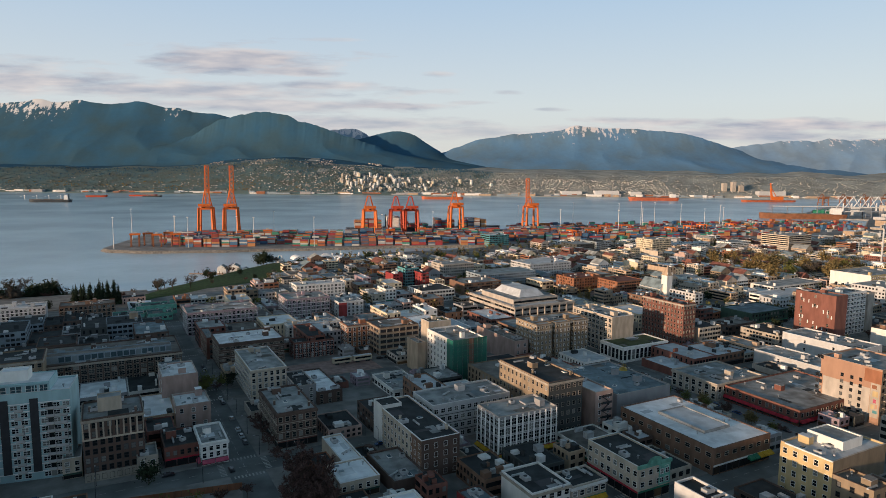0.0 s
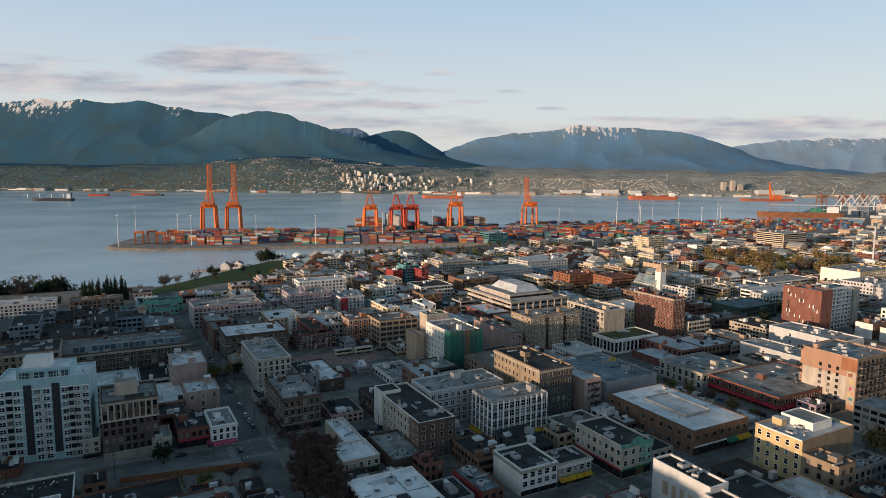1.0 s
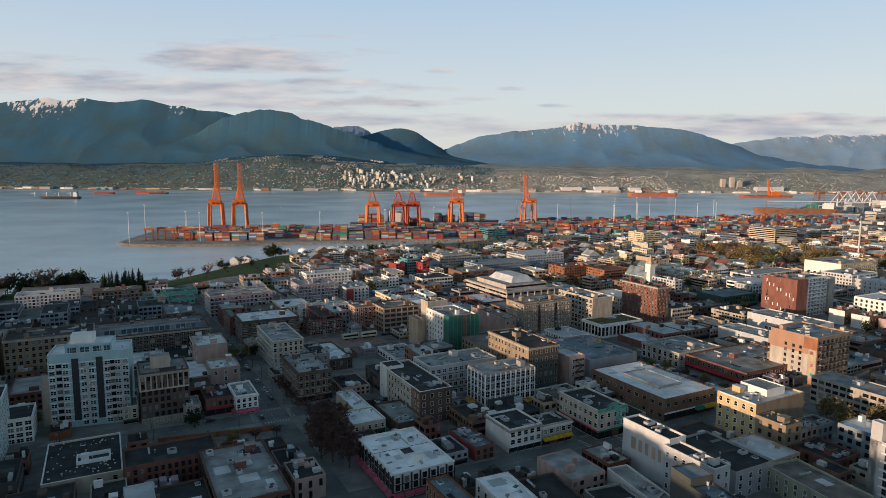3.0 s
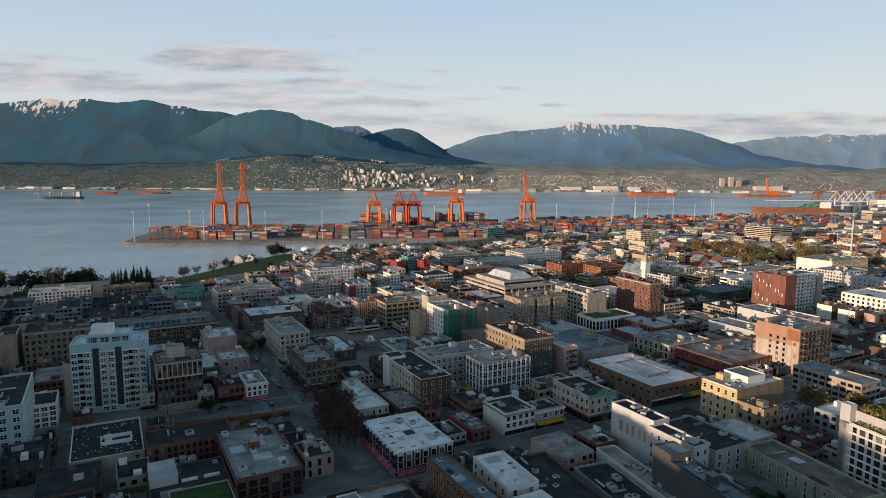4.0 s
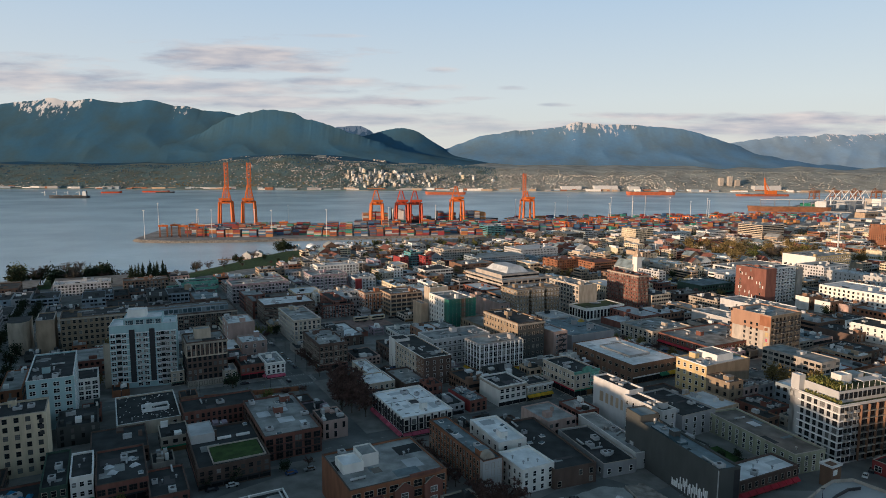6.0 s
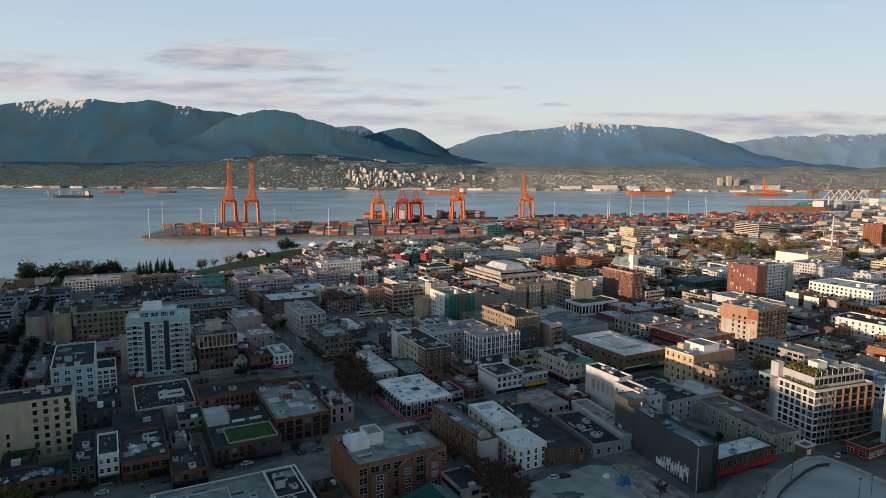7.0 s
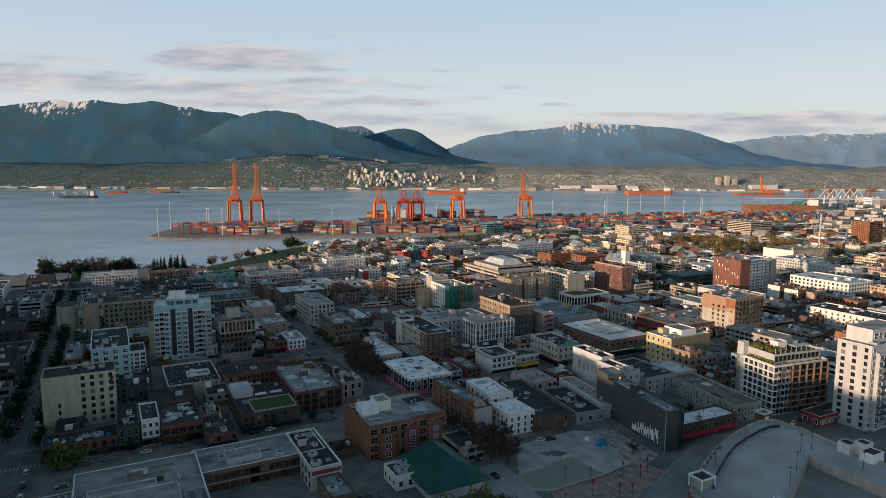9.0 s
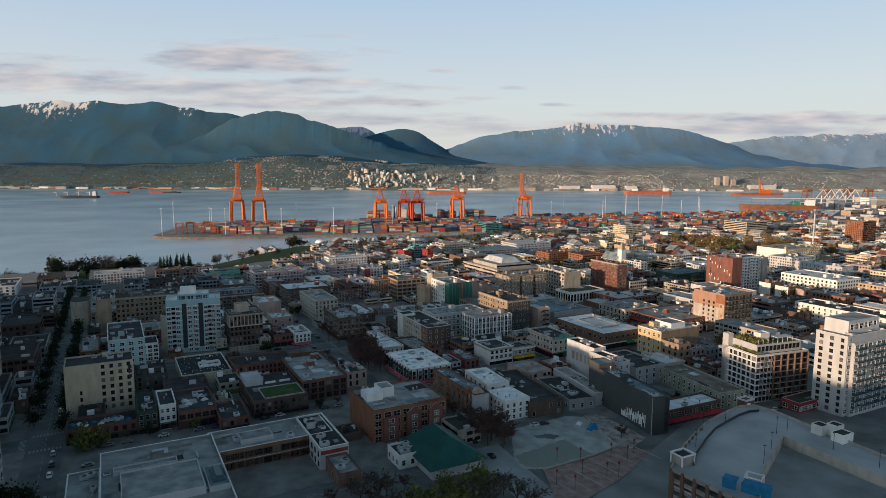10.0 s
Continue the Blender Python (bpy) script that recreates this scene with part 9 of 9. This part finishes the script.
part("bridge", Mesh().box(2, -2.6, 8.8, 7, 2.6, 11, "trim_white"), ferry)
part("funnel", Mesh().box(-8, -1.2, 8.8, -5, 1.2, 11.5, "awning_blue"), ferry)


def boat_shed(x, y, rot, w, d, h):
    ob = holder("boat_shed", pose(x, y, WATER_Z + 0.6, 0, 0, rot), "white floating boat shed with a pale gable roof", "shed", "marina sheds")
    part("wall", Mesh().box(0, 0, 0, w, d, h, "white"), ob)
    g = Mesh()
    g.face([(-0.4, -0.4, h), (w / 2, -0.4, h + w * 0.3), (w / 2, d + 0.4, h + w * 0.3), (-0.4, d + 0.4, h)], "roof_white2")
    g.face([(w / 2, -0.4, h + w * 0.3), (w + 0.4, -0.4, h), (w + 0.4, d + 0.4, h), (w / 2, d + 0.4, h + w * 0.3)], "roof_blue")
    g.face([(-0.4, -0.4, h), (w + 0.4, -0.4, h), (w / 2, -0.4, h + w * 0.3)], "white")
    part("roof", g, ob)
    part("float", Mesh().box(-1, -1, -1.2, w + 1, d + 1, 0, "quay"), ob)


boat_shed(-284, 785, 12, 11, 16, 6.5)
boat_shed(-270, 790, 12, 12, 17, 7)
boat_shed(-256, 797, 12, 7, 10, 4)
pile_rng = random.Random(14)
for k in range(12):
    x, y = -312 + k * 4.6 + pile_rng.uniform(-1, 1), 786 - k * 0.4 + pile_rng.uniform(-4, 4)
    thing("dock_pile", Mesh().beam((0, 0, -2), (0, 0, pile_rng.uniform(2.5, 5)), 0.35, "bark", 6), pose(x, y, WATER_Z), "weathered timber dock pile in the water", "pile", "dock piles")
thing("dock", Mesh().box(-318, 781, WATER_Z - 0.5, -250, 785, WATER_Z + 0.9, "tan"), pose(0, 0, 0), "long floating timber dock in the marina", "dock")
for x, y, s in ((-206, 935, 8), (-158, 915, 9), (-140, 905, 7)):
    q = Mesh()
    n = 10
    for k in range(n):
        a0, a1 = math.pi * k / n, math.pi * (k + 1) / n
        q.face([(-s * math.cos(a0), 0, s * 0.7 * math.sin(a0)), (-s * math.cos(a1), 0, s * 0.7 * math.sin(a1)), (-s * math.cos(a1), 22, s * 0.7 * math.sin(a1)), (-s * math.cos(a0), 22, s * 0.7 * math.sin(a0))], "roof_white")
    q.face([(-s * math.cos(math.pi * k / n), 0, s * 0.7 * math.sin(math.pi * k / n)) for k in range(n + 1)], "roof_white")
    thing("fabric_shed", q, pose(x, y - 30, land_z(x, y - 30), 0, 0, 30), "white barrel-roofed fabric shed", "shed")
for k in range(9):
    x, y = -196 + k * 13, 962 + k * 3.5
    ob = holder("fishing_boat", pose(x, y, WATER_Z, 0, 0, pile_rng.uniform(60, 120)), "small white fishing boat at its berth", "boat", "moored boats")
    part("hull", Mesh().prism([(-5, -1.5), (3.5, -1.6), (6, 0), (3.5, 1.6), (-5, 1.5)], -0.4, 1.4, "trim_white", "roof_tan"), ob)
    part("wheelhouse", Mesh().box(-1.5, -1.1, 1.4, 1.6, 1.1, 3.8, "trim_white"), ob)
    part("mast", Mesh().beam((-2.5, 0, 1.4), (-2.5, 0, 8.5), 0.1, "steel", 5), ob)
# curving road to the waterfront
rq = Mesh()
line = [(-178, 590), (-188, 625), (-193, 665), (-191, 722), (-183, 781), (-165, 830), (-135, 868)]
for (xa, ya), (xb, yb) in zip(line, line[1:]):
    rq.face([(xa - 7, ya, land_z(xa - 7, ya) + 0.5), (xa + 7, ya - 2, land_z(xa + 7, ya - 2) + 0.5), (xb + 7, yb - 2, land_z(xb + 7, yb - 2) + 0.5), (xb - 7, yb, land_z(xb - 7, yb) + 0.5)], "roof_blue")
thing("road", rq, pose(0, 0, 0), "curving grey waterfront road", "road", kind="structure")


def trestle(points, z, thick, mat, label):
    ob = holder("conveyor", pose(0, 0, 0), label, "conveyor")
    for (xa, ya), (xb, yb) in zip(points, points[1:]):
        part("gallery", Mesh().beam((xa, ya, z), (xb, yb, z), thick, mat), ob)
        n = max(1, int(math.hypot(xb - xa, yb - ya) / 40))
        for k in range(n + 1):
            x, y = xa + (xb - xa) * k / n, ya + (yb - ya) * k / n
            part("support", Mesh().beam((x, y, WATER_Z - 1), (x, y, z), 1.3, "steel", 4), ob)
    return ob


trestle([(1000, 1935), (1180, 1930), (1420, 1830), (1560, 1760)], 14, 1.5, "white_grey", "long pale conveyor gallery over the bulk terminal")
trestle([(1130, 1880), (1220, 1850), (1330, 1900)], 4, 1.4, "unit_metal", "grey conveyor gallery beside the moored carrier")
bulk = [("awning_green", 70, 40, 16), ("unit_metal", 50, 30, 26), ("trim_white", 36, 30, 34), ("concrete", 130, 60, 28), ("white_grey", 90, 40, 18), ("tan", 60, 40, 14), ("unit_metal", 30, 24, 40), ("white", 100, 40, 16)]
for k, (mat, w, d, h) in enumerate(bulk):
    far_building(1190 + k * 92, 1990 - (k % 3) * 55 + k * 22, w, d, h, mat, "roof_white2", rot=20, name="terminal_shed", label="pale bulk terminal shed and silo block", g=-17, win=False)
pad = Mesh().prism([(1010, 1900), (1190, 1840), (1400, 1700), (2100, 2000), (2300, 2600), (1500, 2500), (1150, 2050)], WATER_Z - 2, -16.8, "quay")
thing("bulk_pier", pad, pose(0, 0, 0), "pale bulk terminal pier", "pier", kind="structure")
cv = [o for o in scene.objects if o.get("label", "").startswith("low orange vessel")][0]
part("deck_crane", Mesh().beam((-20, 0, 9), (-8, 0, 88), 6, "crane_orange", 4, 3).beam((-50, 0, 9), (-12, 0, 70), 1.6, "crane_orange"), cv, "tall red deck crane")
part("deckhouse", Mesh().box(-70, -10, 9, -25, 10, 26, "crane_orange"), cv)
for k in range(4):
    crane(1560 + k * 95, 2620 + k * 12, 5, 30, 46, 0, "hull_rust", "far rust-red gantry crane at the eastern berth")
dome = Mesh()
for k in range(8):
    a0, a1 = math.pi * k / 8, math.pi * (k + 1) / 8
    dome.face([(-14 * math.cos(a0), 0, 16 * math.sin(a0)), (-14 * math.cos(a1), 0, 16 * math.sin(a1)), (-10 * math.cos(a1), 22, 10 * math.sin(a1)), (-10 * math.cos(a0), 22, 10 * math.sin(a0))], "white")
dome.face([(-14 * math.cos(math.pi * k / 8), 0, 16 * math.sin(math.pi * k / 8)) for k in range(9)], "white")
thing("storage_dome", dome, pose(640, 1330, -16, 0, 0, 10) @ Matrix.Diagonal((0.55, 0.55, 0.5, 1)), "white storage dome beside the terminal", "dome")
# tower crane above the low blocks
tc = holder("tower_crane", pose(560, 800, ground_z(800), 0, 0, 40), "pale slim tower crane above the low blocks", "crane")
part("mast", Mesh().beam((0, 0, 0), (0, 0, 62), 1.3, "unit_metal", 4), tc)
part("jib", Mesh().beam((-14, 0, 60), (46, 0, 60), 0.7, "unit_metal", 4), tc)
part("counterweight", Mesh().box(-14, -1.2, 57, -9, 1.2, 60, "concrete"), tc)

# yard of containers, sheds and carriers along the pier's east half
yard_rng = random.Random(23)
yard = Mesh()
for k in range(1500):
    x, y = yard_rng.uniform(180, 1080), yard_rng.uniform(1090, 1740)
    near = float(np.interp(x, [60, 300, 640, 1000, 1100], [1090, 1150, 1250, 1470, 1740])) + 14
    far = float(np.interp(x, [21, 203, 480, 780, 1100], [1460, 1535, 1625, 1700, 1755])) - 30
    if not near < y < far:
        continue
    y = near + round((y - near) / 11) * 11
    x = round(x / 13) * 13 + (y - near) * -0.1
    tiers = yard_rng.choice([1, 1, 2, 2, 3])
    yard.add(Mesh().box(0, 0, 0, 12.2, 2.44 * yard_rng.choice([1, 2, 3]), 2.6 * tiers, "container_paint"), pose(x, y, PIER_Z, 0, 0, 18))
thing("container_yard", yard, pose(0, 0, 0), "stacked shipping containers in mixed colours", "containers", kind="stuff")
for k in range(8):
    x = 230 + k * 55 + yard_rng.uniform(-15, 15)
    y = float(np.interp(x, [60, 300, 640, 1000], [1100, 1165, 1270, 1490])) + yard_rng.uniform(30, 160)
    sc_ = holder("yard_gantry", pose(x, y, PIER_Z, 0, 0, 18 + yard_rng.choice([0, 90])), "orange rubber-tyred yard gantry over containers", "crane", "yard gantries")
    for sx in (-11, 11):
        for sy in (-4, 4):
            part("leg", Mesh().beam((sx, sy, 0), (sx, sy, 17), 0.8, "crane_orange"), sc_)
    for sy in (-4, 4):
        part("girder", Mesh().box(-12, sy - 0.8, 17, 12, sy + 0.8, 19.2, "crane_orange"), sc_)
    part("operator_cab", Mesh().box(3, -1.4, 14.2, 5.6, 1.4, 17, "trim_white"), sc_)
# white loading gantries of the bulk berth
for k in range(5):
    x, y = 1375 + k * 38, 2190 + k * 14
    lg = holder("ship_loader", pose(x, y, -17, 0, 0, 20), "pale steel ship loader with a raised truss arm", "loader", "ship loaders")
    part("tower", Mesh().beam((0, 0, 0), (0, 0, 30), 2.6, "trim_white", 4, 1.8), lg)
    part("truss_arm", Mesh().beam((-34, 0, 14), (6, 0, 52), 1.6, "trim_white").beam((6, 0, 52), (38, 0, 16), 1.3, "trim_white"), lg)
    part("tie", Mesh().beam((0, 0, 30), (-30, 0, 18), 0.5, "steel").beam((0, 0, 30), (34, 0, 20), 0.5, "steel"), lg)
